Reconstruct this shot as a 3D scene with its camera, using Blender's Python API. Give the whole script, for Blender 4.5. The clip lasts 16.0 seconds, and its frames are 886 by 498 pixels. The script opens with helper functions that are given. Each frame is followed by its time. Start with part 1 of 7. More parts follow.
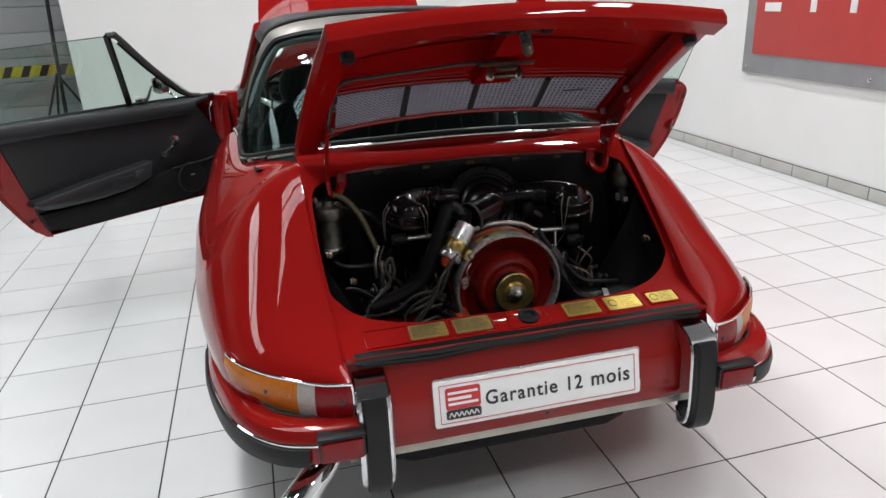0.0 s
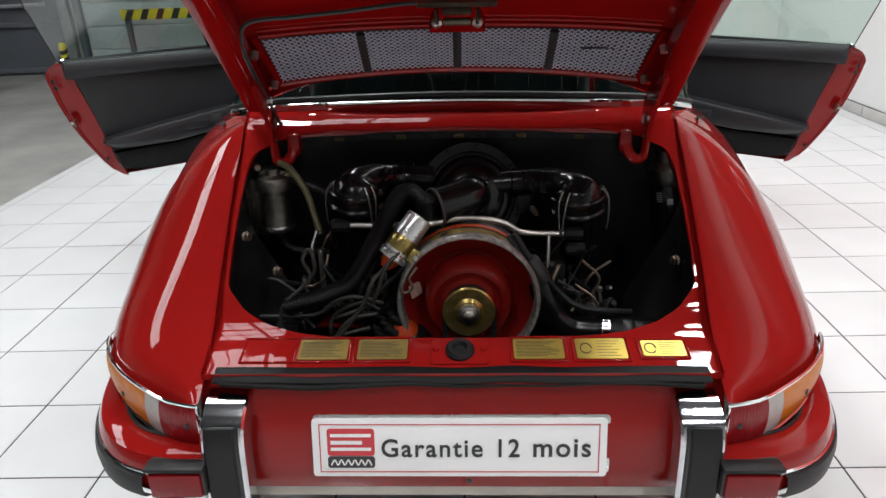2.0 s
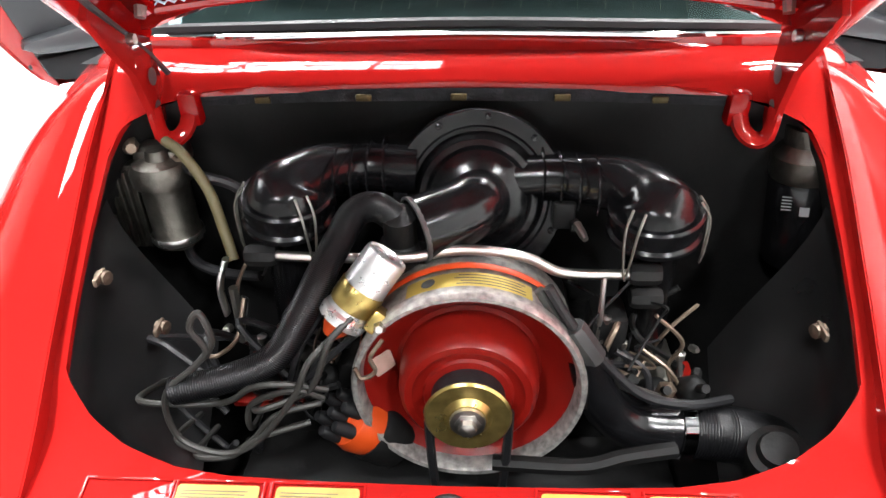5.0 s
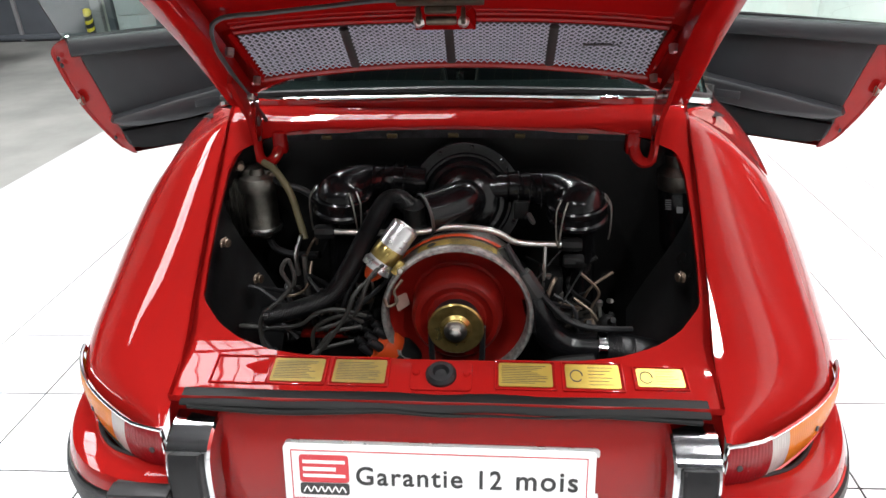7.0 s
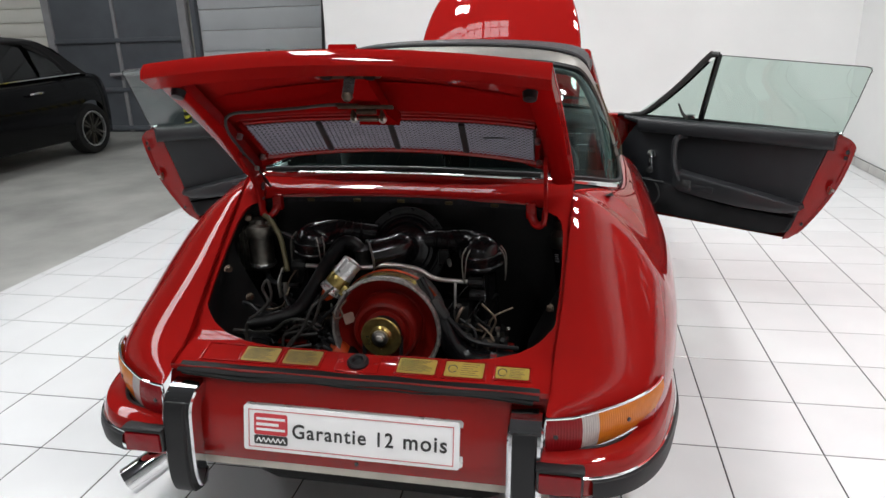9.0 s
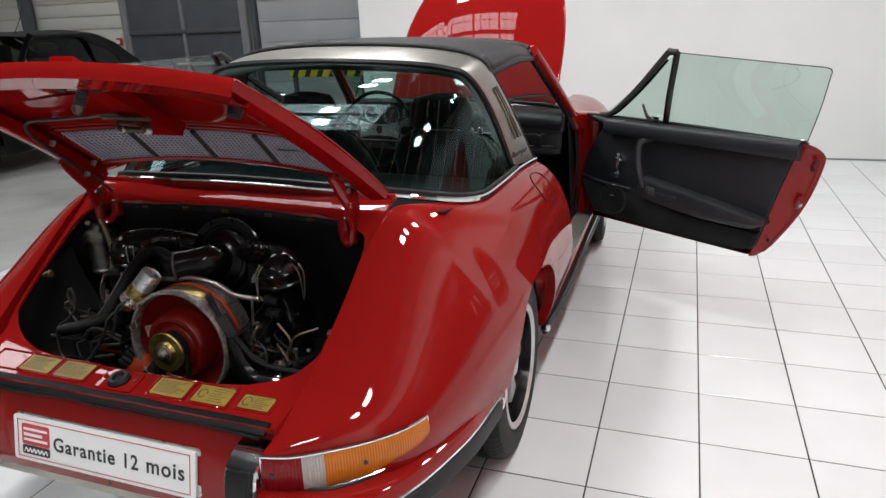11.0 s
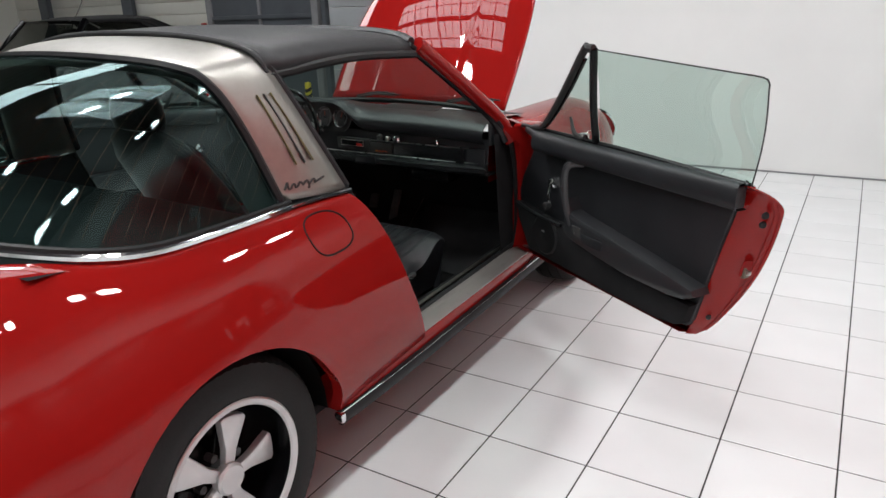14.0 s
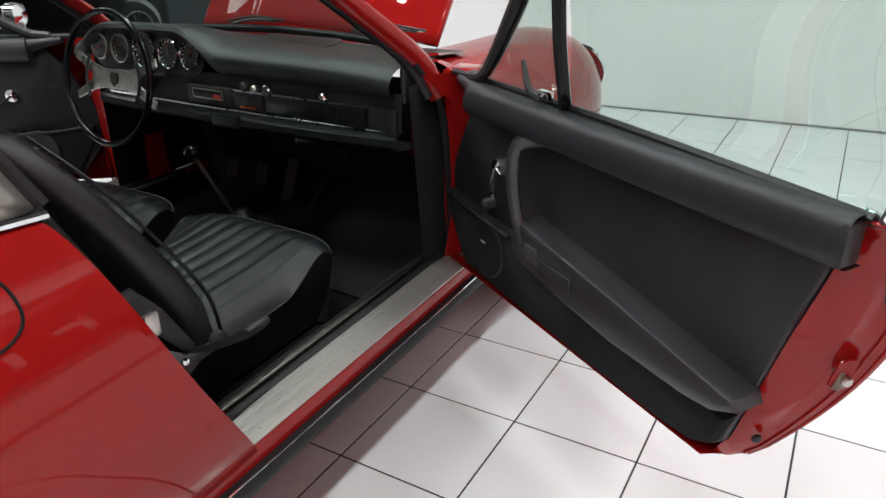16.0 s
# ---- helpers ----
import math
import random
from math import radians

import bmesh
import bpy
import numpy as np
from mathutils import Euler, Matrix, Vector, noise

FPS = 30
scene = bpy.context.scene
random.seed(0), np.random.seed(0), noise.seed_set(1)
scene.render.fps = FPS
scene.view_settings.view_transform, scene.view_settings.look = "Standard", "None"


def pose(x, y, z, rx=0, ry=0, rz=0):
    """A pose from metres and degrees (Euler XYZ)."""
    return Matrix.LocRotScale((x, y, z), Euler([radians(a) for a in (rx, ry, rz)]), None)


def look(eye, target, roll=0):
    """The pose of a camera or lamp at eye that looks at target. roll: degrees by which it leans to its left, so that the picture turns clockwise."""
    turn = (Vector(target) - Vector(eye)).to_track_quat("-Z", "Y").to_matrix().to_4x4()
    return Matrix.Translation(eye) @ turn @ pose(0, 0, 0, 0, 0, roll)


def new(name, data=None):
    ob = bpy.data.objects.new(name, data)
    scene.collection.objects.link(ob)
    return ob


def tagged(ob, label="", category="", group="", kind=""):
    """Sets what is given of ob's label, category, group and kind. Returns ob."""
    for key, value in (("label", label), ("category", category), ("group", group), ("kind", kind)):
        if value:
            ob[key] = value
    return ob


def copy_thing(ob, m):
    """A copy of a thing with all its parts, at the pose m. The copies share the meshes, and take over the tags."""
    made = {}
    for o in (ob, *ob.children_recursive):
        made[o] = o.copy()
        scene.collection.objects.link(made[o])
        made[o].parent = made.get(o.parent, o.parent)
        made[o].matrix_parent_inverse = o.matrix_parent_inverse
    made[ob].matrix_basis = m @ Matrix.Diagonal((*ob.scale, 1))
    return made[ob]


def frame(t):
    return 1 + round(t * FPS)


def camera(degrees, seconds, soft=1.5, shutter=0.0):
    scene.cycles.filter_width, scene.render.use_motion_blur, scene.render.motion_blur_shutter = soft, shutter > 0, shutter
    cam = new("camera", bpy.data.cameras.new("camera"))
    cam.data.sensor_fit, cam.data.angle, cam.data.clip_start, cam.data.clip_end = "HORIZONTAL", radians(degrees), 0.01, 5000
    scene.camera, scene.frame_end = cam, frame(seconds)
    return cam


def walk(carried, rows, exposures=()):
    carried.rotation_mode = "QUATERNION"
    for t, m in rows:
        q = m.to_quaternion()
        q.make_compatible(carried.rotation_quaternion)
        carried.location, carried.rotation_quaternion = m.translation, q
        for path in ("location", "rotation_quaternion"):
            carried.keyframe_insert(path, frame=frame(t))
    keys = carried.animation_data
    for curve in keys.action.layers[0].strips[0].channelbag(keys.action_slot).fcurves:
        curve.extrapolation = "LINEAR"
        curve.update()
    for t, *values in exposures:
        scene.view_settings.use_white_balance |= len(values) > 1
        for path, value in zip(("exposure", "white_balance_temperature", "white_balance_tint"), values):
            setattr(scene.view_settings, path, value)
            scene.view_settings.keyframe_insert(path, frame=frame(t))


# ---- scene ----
cam = camera(65.5, 16.0)
EXPOSURES = [(0, 0.1), (1.5, 0.1), (2.3, 0.34), (3.0, 0.8), (3.6, 1.5), (4.3, 2.28), (5.2, 2.58), (7.3, 0.93), (8.2, 0.5), (9.2, 0.2), (12, 0.12), (14, 0.14), (15, 0.19), (15.5, 0.22), (16, 0.4)]
PATH = [
    (0, (-0.561, -1.339, 1.355), (-0.096, 0.477, 0.657), -2.7),
    (0.5, (-0.342, -1.315, 1.348), (0.013, 0.522, 0.641), -2.3),
    (1, (-0.181, -1.263, 1.319), (-0.015, 0.6, 0.611), -1.8),
    (1.5, (-0.058, -1.151, 1.305), (-0.047, 0.709, 0.569), -2.4),
    (2, (0.018, -1.008, 1.273), (-0.05, 0.828, 0.484), -2.2),
    (2.5, (0.066, -0.834, 1.25), (-0.025, 0.959, 0.369), -2.3),
    (3, (0.066, -0.67, 1.238), (-0.058, 1.087, 0.289), -2.0),
    (3.5, (0.061, -0.51, 1.239), (-0.1, 1.218, 0.244), -2.3),
    (4, (0.051, -0.393, 1.236), (-0.113, 1.3, 0.184), -2.4),
    (4.5, (0.043, -0.347, 1.235), (-0.1, 1.315, 0.131), -2.4),
    (5, (0.04, -0.377, 1.236), (-0.079, 1.29, 0.137), -2.5),
    (5.2, (0.051, -0.403, 1.241), (-0.083, 1.27, 0.153), -2.8),
    (7.3, (0.117, -1.007, 1.323), (-0.046, 0.809, 0.502), -2.3),
    (7.5, (0.139, -1.087, 1.327), (-0.046, 0.744, 0.545), -2.6),
    (8, (0.226, -1.245, 1.355), (0.048, 0.61, 0.629), -1.7),
    (8.5, (0.36, -1.354, 1.372), (0.074, 0.512, 0.711), -1.7),
    (9, (0.492, -1.344, 1.365), (0.124, 0.524, 0.751), -1.8),
    (9.5, (0.671, -1.285, 1.368), (0.262, 0.572, 0.75), -2.3),
    (11.8, (1.506, -0.836, 1.386), (0.724, 0.894, 0.759), -2.0),
    (12, (1.589, -0.779, 1.372), (0.774, 0.942, 0.761), -1.9),
    (12.5, (1.754, -0.611, 1.367), (0.863, 1.075, 0.763), -1.7),
    (13, (1.831, -0.416, 1.354), (0.882, 1.239, 0.753), -1.9),
    (13.5, (1.873, -0.198, 1.36), (0.903, 1.438, 0.741), -2.1),
    (14, (1.889, 0.041, 1.333), (0.904, 1.654, 0.676), -2.1),
    (14.5, (1.875, 0.273, 1.315), (0.899, 1.86, 0.588), -2.2),
    (15, (1.824, 0.531, 1.28), (0.854, 2.106, 0.52), -2.4),
    (15.5, (1.737, 0.772, 1.245), (0.785, 2.344, 0.458), -2.4),
    (16, (1.598, 1.052, 1.196), (0.668, 2.616, 0.366), -1.5),
]
walk(cam, [(t, look(eye, target, roll)) for t, eye, target, roll in PATH], EXPOSURES)

# ---- world and lamps ----
world = bpy.data.worlds.new("world")
scene.world = world
world.use_nodes = True
world.node_tree.nodes["Background"].inputs[0].default_value = (0.75, 0.85, 1.0, 1)
world.node_tree.nodes["Background"].inputs[1].default_value = 0.08
CEIL = 5.2


WATTS = 11.6


def area_lamp(name, x, y, z, sx, sy, watts, colour=(0.965, 0.985, 1.0)):
    data = bpy.data.lights.new(name, "AREA")
    data.shape, data.size, data.size_y, data.energy, data.color = "RECTANGLE", sx, sy, watts, colour
    ob = new(name, data)
    ob.matrix_world = pose(x, y, z)
    return ob


# ---- materials ----
def material(name, colour, rough=0.5, metal=0.0, vary=0.12, scale=8.0, bump=0.0, bump_scale=60.0, coat=0.0, spec=0.5, random_tint=0.0, rough_vary=0.1, coat_ior=1.5):
    m = bpy.data.materials.new(name)
    m.use_nodes = True
    nt = m.node_tree
    n, l = nt.nodes, nt.links
    b = n["Principled BSDF"]
    b.inputs["Metallic"].default_value = metal
    b.inputs["Coat Weight"].default_value = coat
    b.inputs["Coat Roughness"].default_value = 0.02
    b.inputs["Coat IOR"].default_value = coat_ior
    b.inputs["Specular IOR Level"].default_value = spec
    tc = n.new("ShaderNodeTexCoord")
    big = n.new("ShaderNodeTexNoise")
    big.inputs["Scale"].default_value, big.inputs["Detail"].default_value = scale, 6
    l.new(tc.outputs["Object"], big.inputs["Vector"])
    ramp = n.new("ShaderNodeMapRange")
    ramp.inputs[1].default_value, ramp.inputs[2].default_value = 0.3, 0.7
    ramp.inputs[3].default_value, ramp.inputs[4].default_value = 1 - vary, 1 + vary
    l.new(big.outputs["Fac"], ramp.inputs[0])
    hsv = n.new("ShaderNodeHueSaturation")
    hsv.inputs["Color"].default_value = (*colour, 1)
    value = ramp.outputs[0]
    if random_tint:
        info = n.new("ShaderNodeObjectInfo")
        rr = n.new("ShaderNodeMapRange")
        rr.inputs[3].default_value, rr.inputs[4].default_value = 1 - random_tint, 1 + random_tint
        l.new(info.outputs["Random"], rr.inputs[0])
        mul = n.new("ShaderNodeMath")
        mul.operation = "MULTIPLY"
        l.new(value, mul.inputs[0])
        l.new(rr.outputs[0], mul.inputs[1])
        value = mul.outputs[0]
    l.new(value, hsv.inputs["Value"])
    l.new(hsv.outputs["Color"], b.inputs["Base Color"])
    fine = n.new("ShaderNodeTexNoise")
    fine.inputs["Scale"].default_value, fine.inputs["Detail"].default_value = bump_scale, 4
    l.new(tc.outputs["Object"], fine.inputs["Vector"])
    rmap = n.new("ShaderNodeMapRange")
    rmap.inputs[3].default_value, rmap.inputs[4].default_value = rough * (1 - rough_vary), min(1, rough * (1 + rough_vary))
    l.new(fine.outputs["Fac"], rmap.inputs[0])
    l.new(rmap.outputs[0], b.inputs["Roughness"])
    if bump:
        bp = n.new("ShaderNodeBump")
        bp.inputs["Strength"].default_value, bp.inputs["Distance"].default_value = bump, 0.002
        l.new(fine.outputs["Fac"], bp.inputs["Height"])
        l.new(bp.outputs["Normal"], b.inputs["Normal"])
    return m


def glass_material(name, tint, gloss=(1, 1, 1), rough=0.0, base=0.07):
    m = bpy.data.materials.new(name)
    m.use_nodes = True
    nt = m.node_tree
    n, l = nt.nodes, nt.links
    n.remove(n["Principled BSDF"])
    tr, gl, mx, fr = n.new("ShaderNodeBsdfTransparent"), n.new("ShaderNodeBsdfGlossy"), n.new("ShaderNodeMixShader"), n.new("ShaderNodeLayerWeight")
    up, ad = n.new("ShaderNodeMath"), n.new("ShaderNodeMath")
    up.operation, up.inputs[1].default_value = "POWER", 4.0
    ad.operation, ad.inputs[1].default_value, ad.inputs[2].default_value = "MULTIPLY_ADD", 0.85, base
    tr.inputs[0].default_value = (*tint, 1)
    gl.inputs["Roughness"].default_value = rough
    gl.inputs["Color"].default_value = (*gloss, 1)
    l.new(fr.outputs["Facing"], up.inputs[0])
    l.new(up.outputs[0], ad.inputs[0])
    l.new(ad.outputs[0], mx.inputs[0])
    l.new(tr.outputs[0], mx.inputs[1])
    l.new(gl.outputs[0], mx.inputs[2])
    l.new(mx.outputs[0], n["Material Output"].inputs[0])
    return m


def glow_material(name, colour, strength):
    m = bpy.data.materials.new(name)
    m.use_nodes = True
    nt = m.node_tree
    nt.nodes.remove(nt.nodes["Principled BSDF"])
    e = nt.nodes.new("ShaderNodeEmission")
    e.inputs[0].default_value, e.inputs[1].default_value = (*colour, 1), strength
    nt.links.new(e.outputs[0], nt.nodes["Material Output"].inputs[0])
    return m


RED = material("red_paint", (0.25, 0.0075, 0.0065), 0.4, vary=0.03, scale=3, coat=1.0, bump_scale=200, spec=0.0, coat_ior=1.4)
RED_DULL = material("red_underside_paint", (0.225, 0.003, 0.003), 0.45, vary=0.06, scale=5, coat=0.6, spec=0.0, coat_ior=1.36)
RED_FAN = material("red_fibreglass", (0.155, 0.005, 0.003), 0.35, vary=0.12, scale=14, coat=0.2, spec=0.3)
BLACK = material("black_vinyl", (0.0155, 0.0165, 0.019), 0.42, spec=0.45, vary=0.15, bump=0.25, bump_scale=900)
LEATHER = material("black_leatherette", (0.009, 0.0096, 0.0115), 0.34, spec=0.38, vary=0.15, bump=0.3, bump_scale=700)
RUBBER = material("black_rubber", (0.008, 0.008, 0.009), 0.5, spec=0.35, vary=0.2, bump=0.2, bump_scale=300)
TYRE = material("tyre_rubber", (0.008, 0.008, 0.008), 0.6, spec=0.3, vary=0.2, bump=0.25, bump_scale=160)
CARPET = material("black_carpet", (0.017, 0.017, 0.018), 0.95, vary=0.25, bump=0.9, bump_scale=500, spec=0.1)
ENGINE_BLACK = material("gloss_black_enamel", (0.004, 0.004, 0.0045), 0.19, vary=0.4, scale=30, spec=0.29, bump=0.22, bump_scale=45, rough_vary=0.5)
BAY_SHEET = material("oily_black_sheet", (0.015, 0.015, 0.0155), 0.32, spec=0.4, vary=0.4, scale=14, rough_vary=0.4, bump=0.9, bump_scale=11)
BAY = material("bay_black", (0.005, 0.005, 0.005), 0.55, spec=0.2, vary=0.3, scale=10, bump=0.3, bump_scale=90)
HOSE = material("black_hose", (0.0035, 0.0035, 0.004), 0.36, spec=0.3, vary=0.2, bump=0.2, bump_scale=250)
CHROME = material("chrome", (0.82, 0.83, 0.84), 0.06, metal=1.0, vary=0.04)
STEEL = material("brushed_steel", (0.52, 0.50, 0.47), 0.33, metal=1.0, vary=0.1, scale=30, bump=0.08, bump_scale=400)
ALU = material("cast_aluminium", (0.115, 0.108, 0.095), 0.42, metal=1.0, vary=0.3, scale=45, bump=0.35, bump_scale=150)
ALU_BRIGHT = material("bright_aluminium", (0.68, 0.68, 0.67), 0.28, metal=1.0, vary=0.08, scale=20)
RUSTY = material("rusty_zinc", (0.16, 0.12, 0.09), 0.45, metal=0.7, vary=0.3, scale=40, bump=0.3, bump_scale=150)
WIRE_GREY = material("grey_cable", (0.023, 0.022, 0.020), 0.5, vary=0.15)
GOLD_DARK = material("browned_foil", (0.30, 0.215, 0.06), 0.45, metal=0.6, vary=0.15, scale=30)
GOLD = material("gold_foil", (0.56, 0.42, 0.09), 0.35, metal=0.7, vary=0.12, scale=30)
SLOT = material("dull_gilt", (0.16, 0.125, 0.06), 0.45, metal=0.8, vary=0.3, scale=30)
BRASS = material("yellow_zinc", (0.36, 0.27, 0.09), 0.3, metal=0.9, vary=0.35, scale=45, rough_vary=0.3)
INK = material("black_ink", (0.03, 0.03, 0.03), 0.5, vary=0.05)
ORANGE = material("orange_cap", (0.42, 0.045, 0.005), 0.45, vary=0.1)
WHITE = material("white_plate", (0.82, 0.82, 0.82), 0.35, vary=0.03)
PLATE_RED = material("plate_red", (0.55, 0.04, 0.05), 0.4, vary=0.03)
AMBER = material("amber_lens", (0.54, 0.16, 0.012), 0.25, vary=0.06, scale=60, coat=0.2, bump=0.15, bump_scale=400, spec=0.25)
REDLENS = material("red_lens", (0.20, 0.004, 0.007), 0.25, vary=0.06, scale=60, coat=0.2, bump=0.15, bump_scale=400, spec=0.25)
CLEARLENS = material("clear_lens", (0.42, 0.39, 0.37), 0.25, vary=0.06, scale=90, coat=0.2, bump=0.15, bump_scale=400, spec=0.25)
ROOF_VINYL = material("roof_vinyl", (0.012, 0.0125, 0.015), 0.5, vary=0.25, scale=12, bump=0.5, bump_scale=350)
GLASS = glass_material("tinted_glass", (0.68, 0.82, 0.76), base=0.12)
GLASS_REAR = glass_material("rear_glass", (0.52, 0.69, 0.66), (0.27, 0.37, 0.37))
WALL = material("white_wall_paint", (0.80, 0.80, 0.79), 0.6, vary=0.03, scale=1.5, bump=0.08, bump_scale=60)
CREAM = material("cream_cladding", (0.76, 0.75, 0.69), 0.5, vary=0.05, scale=2)
GREYDOOR = material("grey_steel_door", (0.10, 0.11, 0.125), 0.45, vary=0.12, scale=3)
GREYTRIM = material("grey_trim", (0.28, 0.28, 0.29), 0.5, vary=0.08)
TILE = material("white_floor_tile", (0.75, 0.76, 0.765), 0.16, vary=0.03, scale=3, random_tint=0.03, bump=0.03, bump_scale=20, rough_vary=0.35)
GROUT = material("dark_grout", (0.035, 0.035, 0.035), 0.85, vary=0.3, scale=15)
CONCRETE = material("bare_concrete", (0.30, 0.30, 0.28), 0.5, vary=0.28, scale=1.6, bump=0.2, bump_scale=30)
SIGN_RED = material("sign_red", (0.50, 0.035, 0.03), 0.35, vary=0.04)
TREAD = material("worn_tread_alloy", (0.55, 0.51, 0.49), 0.42, metal=0.85, vary=0.06, scale=6, rough_vary=0.2)
YELLOW = material("hazard_yellow", (0.75, 0.60, 0.03), 0.5, vary=0.1)
LAMP = glow_material("lamp_glow", (1.0, 0.985, 0.97), 32.0)
SKY = glow_material("skylight_glow", (0.96, 0.98, 1.0), 6.5)


# ---- mesh helpers ----
def curve(knots, t):
    """Smooth value at t through (position, value) knots."""
    k = sorted(knots)
    if t <= k[0][0]:
        return k[0][1]
    if t >= k[-1][0]:
        return k[-1][1]
    for i in range(len(k) - 1):
        if t <= k[i + 1][0]:
            break
    (x0, y0), (x1, y1) = k[i], k[i + 1]
    d = (y1 - y0) / (x1 - x0)
    a = (y1 - k[i - 1][1]) / (x1 - k[i - 1][0]) if i else d
    b = (k[i + 2][1] - y0) / (k[i + 2][0] - x0) if i + 2 < len(k) else d
    if a * d <= 0:
        a = 0
    if b * d <= 0:
        b = 0
    a, b = math.copysign(min(abs(a), 3 * abs(d)), d), math.copysign(min(abs(b), 3 * abs(d)), d)
    h, u = x1 - x0, (t - x0) / (x1 - x0)
    return y0 * (1 + 2 * u) * (1 - u) ** 2 + a * h * u * (1 - u) ** 2 + y1 * u * u * (3 - 2 * u) + b * h * u * u * (u - 1)


def mesh_of(name, verts, faces, smooth=True):
    me = bpy.data.meshes.new(name)
    me.from_pydata([tuple(v) for v in verts], [], faces)
    me.update()
    bm = bmesh.new()
    bm.from_mesh(me)
    bmesh.ops.recalc_face_normals(bm, faces=bm.faces)
    bm.to_mesh(me)
    bm.free()
    if smooth:
        for p in me.polygons:
            p.use_smooth = True
        me.set_sharp_from_angle(angle=radians(38))
    return me


def part(name, me, mat, parent=None, label="", m=None):
    """Links a mesh or bmesh as one object under a thing or part."""
    if isinstance(me, bmesh.types.BMesh):
        bm, me = me, bpy.data.meshes.new(name)
        bmesh.ops.recalc_face_normals(bm, faces=bm.faces)
        bm.to_mesh(me)
        bm.free()
        for p in me.polygons:
            p.use_smooth = True
        me.set_sharp_from_angle(angle=radians(38))
    if mat is not None:
        me.materials.clear()
        me.materials.append(mat)
    ob = new(name, me)
    if parent is not None:
        ob.parent = parent
    if m is not None:
        ob.matrix_local = m
    return tagged(ob, label)


def thing(name, label, category, group="", m=None):
    ob = new(name)
    ob.empty_display_size = 0.1
    if m is not None:
        ob.matrix_world = m
    return tagged(ob, label, category, group)


def grid(fn, us, vs, closed_u=False, closed_v=False):
    """Sheet through fn(u, v) at the given parameters."""
    verts = [fn(u, v) for u in us for v in vs]
    nu, nv = len(us), len(vs)
    faces = []
    for i in range(nu if closed_u else nu - 1):
        for j in range(nv if closed_v else nv - 1):
            a, b = i * nv + j, ((i + 1) % nu) * nv + j
            c, d = ((i + 1) % nu) * nv + (j + 1) % nv, i * nv + (j + 1) % nv
            faces.append((a, b, c, d))
    return mesh_of("sheet", verts, faces)


def steps(a, b, n):
    return [a + (b - a) * i / (n - 1) for i in range(n)]


def smooth_path(points, per=8):
    """Catmull-Rom line through the points."""
    p = [Vector(q) for q in points]
    p = [2 * p[0] - p[1], *p, 2 * p[-1] - p[-2]]
    out = []
    for i in range(1, len(p) - 2):
        for j in range(per):
            u = j / per
            out.append(0.5 * (2 * p[i] + (p[i + 1] - p[i - 1]) * u + (2 * p[i - 1] - 5 * p[i] + 4 * p[i + 1] - p[i + 2]) * u * u + (3 * p[i] - p[i - 1] - 3 * p[i + 1] + p[i + 2]) * u**3))
    out.append(p[-2])
    return out


def tube(points, r, n=8, per=8, ribs=0.0, flat=None, closed=False, up=None):
    """A rod along the points. r: radius or function of 0..1. ribs: height of rings. flat: (wide, high) section instead."""
    path = smooth_path(points, per) if per else [Vector(q) for q in points]
    verts, faces = [], []
    side = None
    for i, c in enumerate(path):
        if closed:
            t = path[(i + 1) % len(path)] - path[i - 1]
        else:
            t = path[min(i + 1, len(path) - 1)] - path[max(i - 1, 0)]
        t.normalize()
        ref = Vector(up) if up else (side if side is not None else (Vector((0, 0, 1)) if abs(t.z) < 0.9 else Vector((1, 0, 0))))
        if up or side is None:
            side = t.cross(ref)
        else:
            side = side - t * side.dot(t)
        if side.length < 1e-6:
            side = t.orthogonal()
        side.normalize()
        nor = side.cross(t)
        rad = r(i / (len(path) - 1)) if callable(r) else r
        rad *= 1 + (ribs if i % 2 else 0)
        for k in range(n):
            a = 2 * math.pi * (k + 0.5) / n
            if flat:
                ca, sa = math.cos(a), math.sin(a)
                e = max(abs(ca), abs(sa))
                verts.append(c + side * (flat[0] * ca / e) + nor * (flat[1] * sa / e))
            else:
                verts.append(c + side * (rad * math.cos(a)) + nor * (rad * math.sin(a)))
    m = len(path)
    for i in range(m if closed else m - 1):
        for k in range(n):
            j = (i + 1) % m
            faces.append((i * n + k, i * n + (k + 1) % n, j * n + (k + 1) % n, j * n + k))
    if not closed:
        faces += [tuple(range(n)), tuple((m - 1) * n + k for k in range(n))]
    return mesh_of("rod", verts, faces)


def lathe(profile, n=32, m=None, cap=True):
    """Turns (radius, height) pairs round z."""
    verts, faces = [], []
    for r, h in profile:
        for k in range(n):
            a = 2 * math.pi * k / n
            verts.append(Vector((r * math.cos(a), r * math.sin(a), h)))
    for i in range(len(profile) - 1):
        for k in range(n):
            faces.append((i * n + k, i * n + (k + 1) % n, (i + 1) * n + (k + 1) % n, (i + 1) * n + k))
    if cap:
        for i in (0, len(profile) - 1):
            if profile[i][0] > 1e-4:
                faces.append(tuple(i * n + k for k in range(n)))
    if m is not None:
        verts = [m @ v for v in verts]
    return mesh_of("turned", verts, faces)


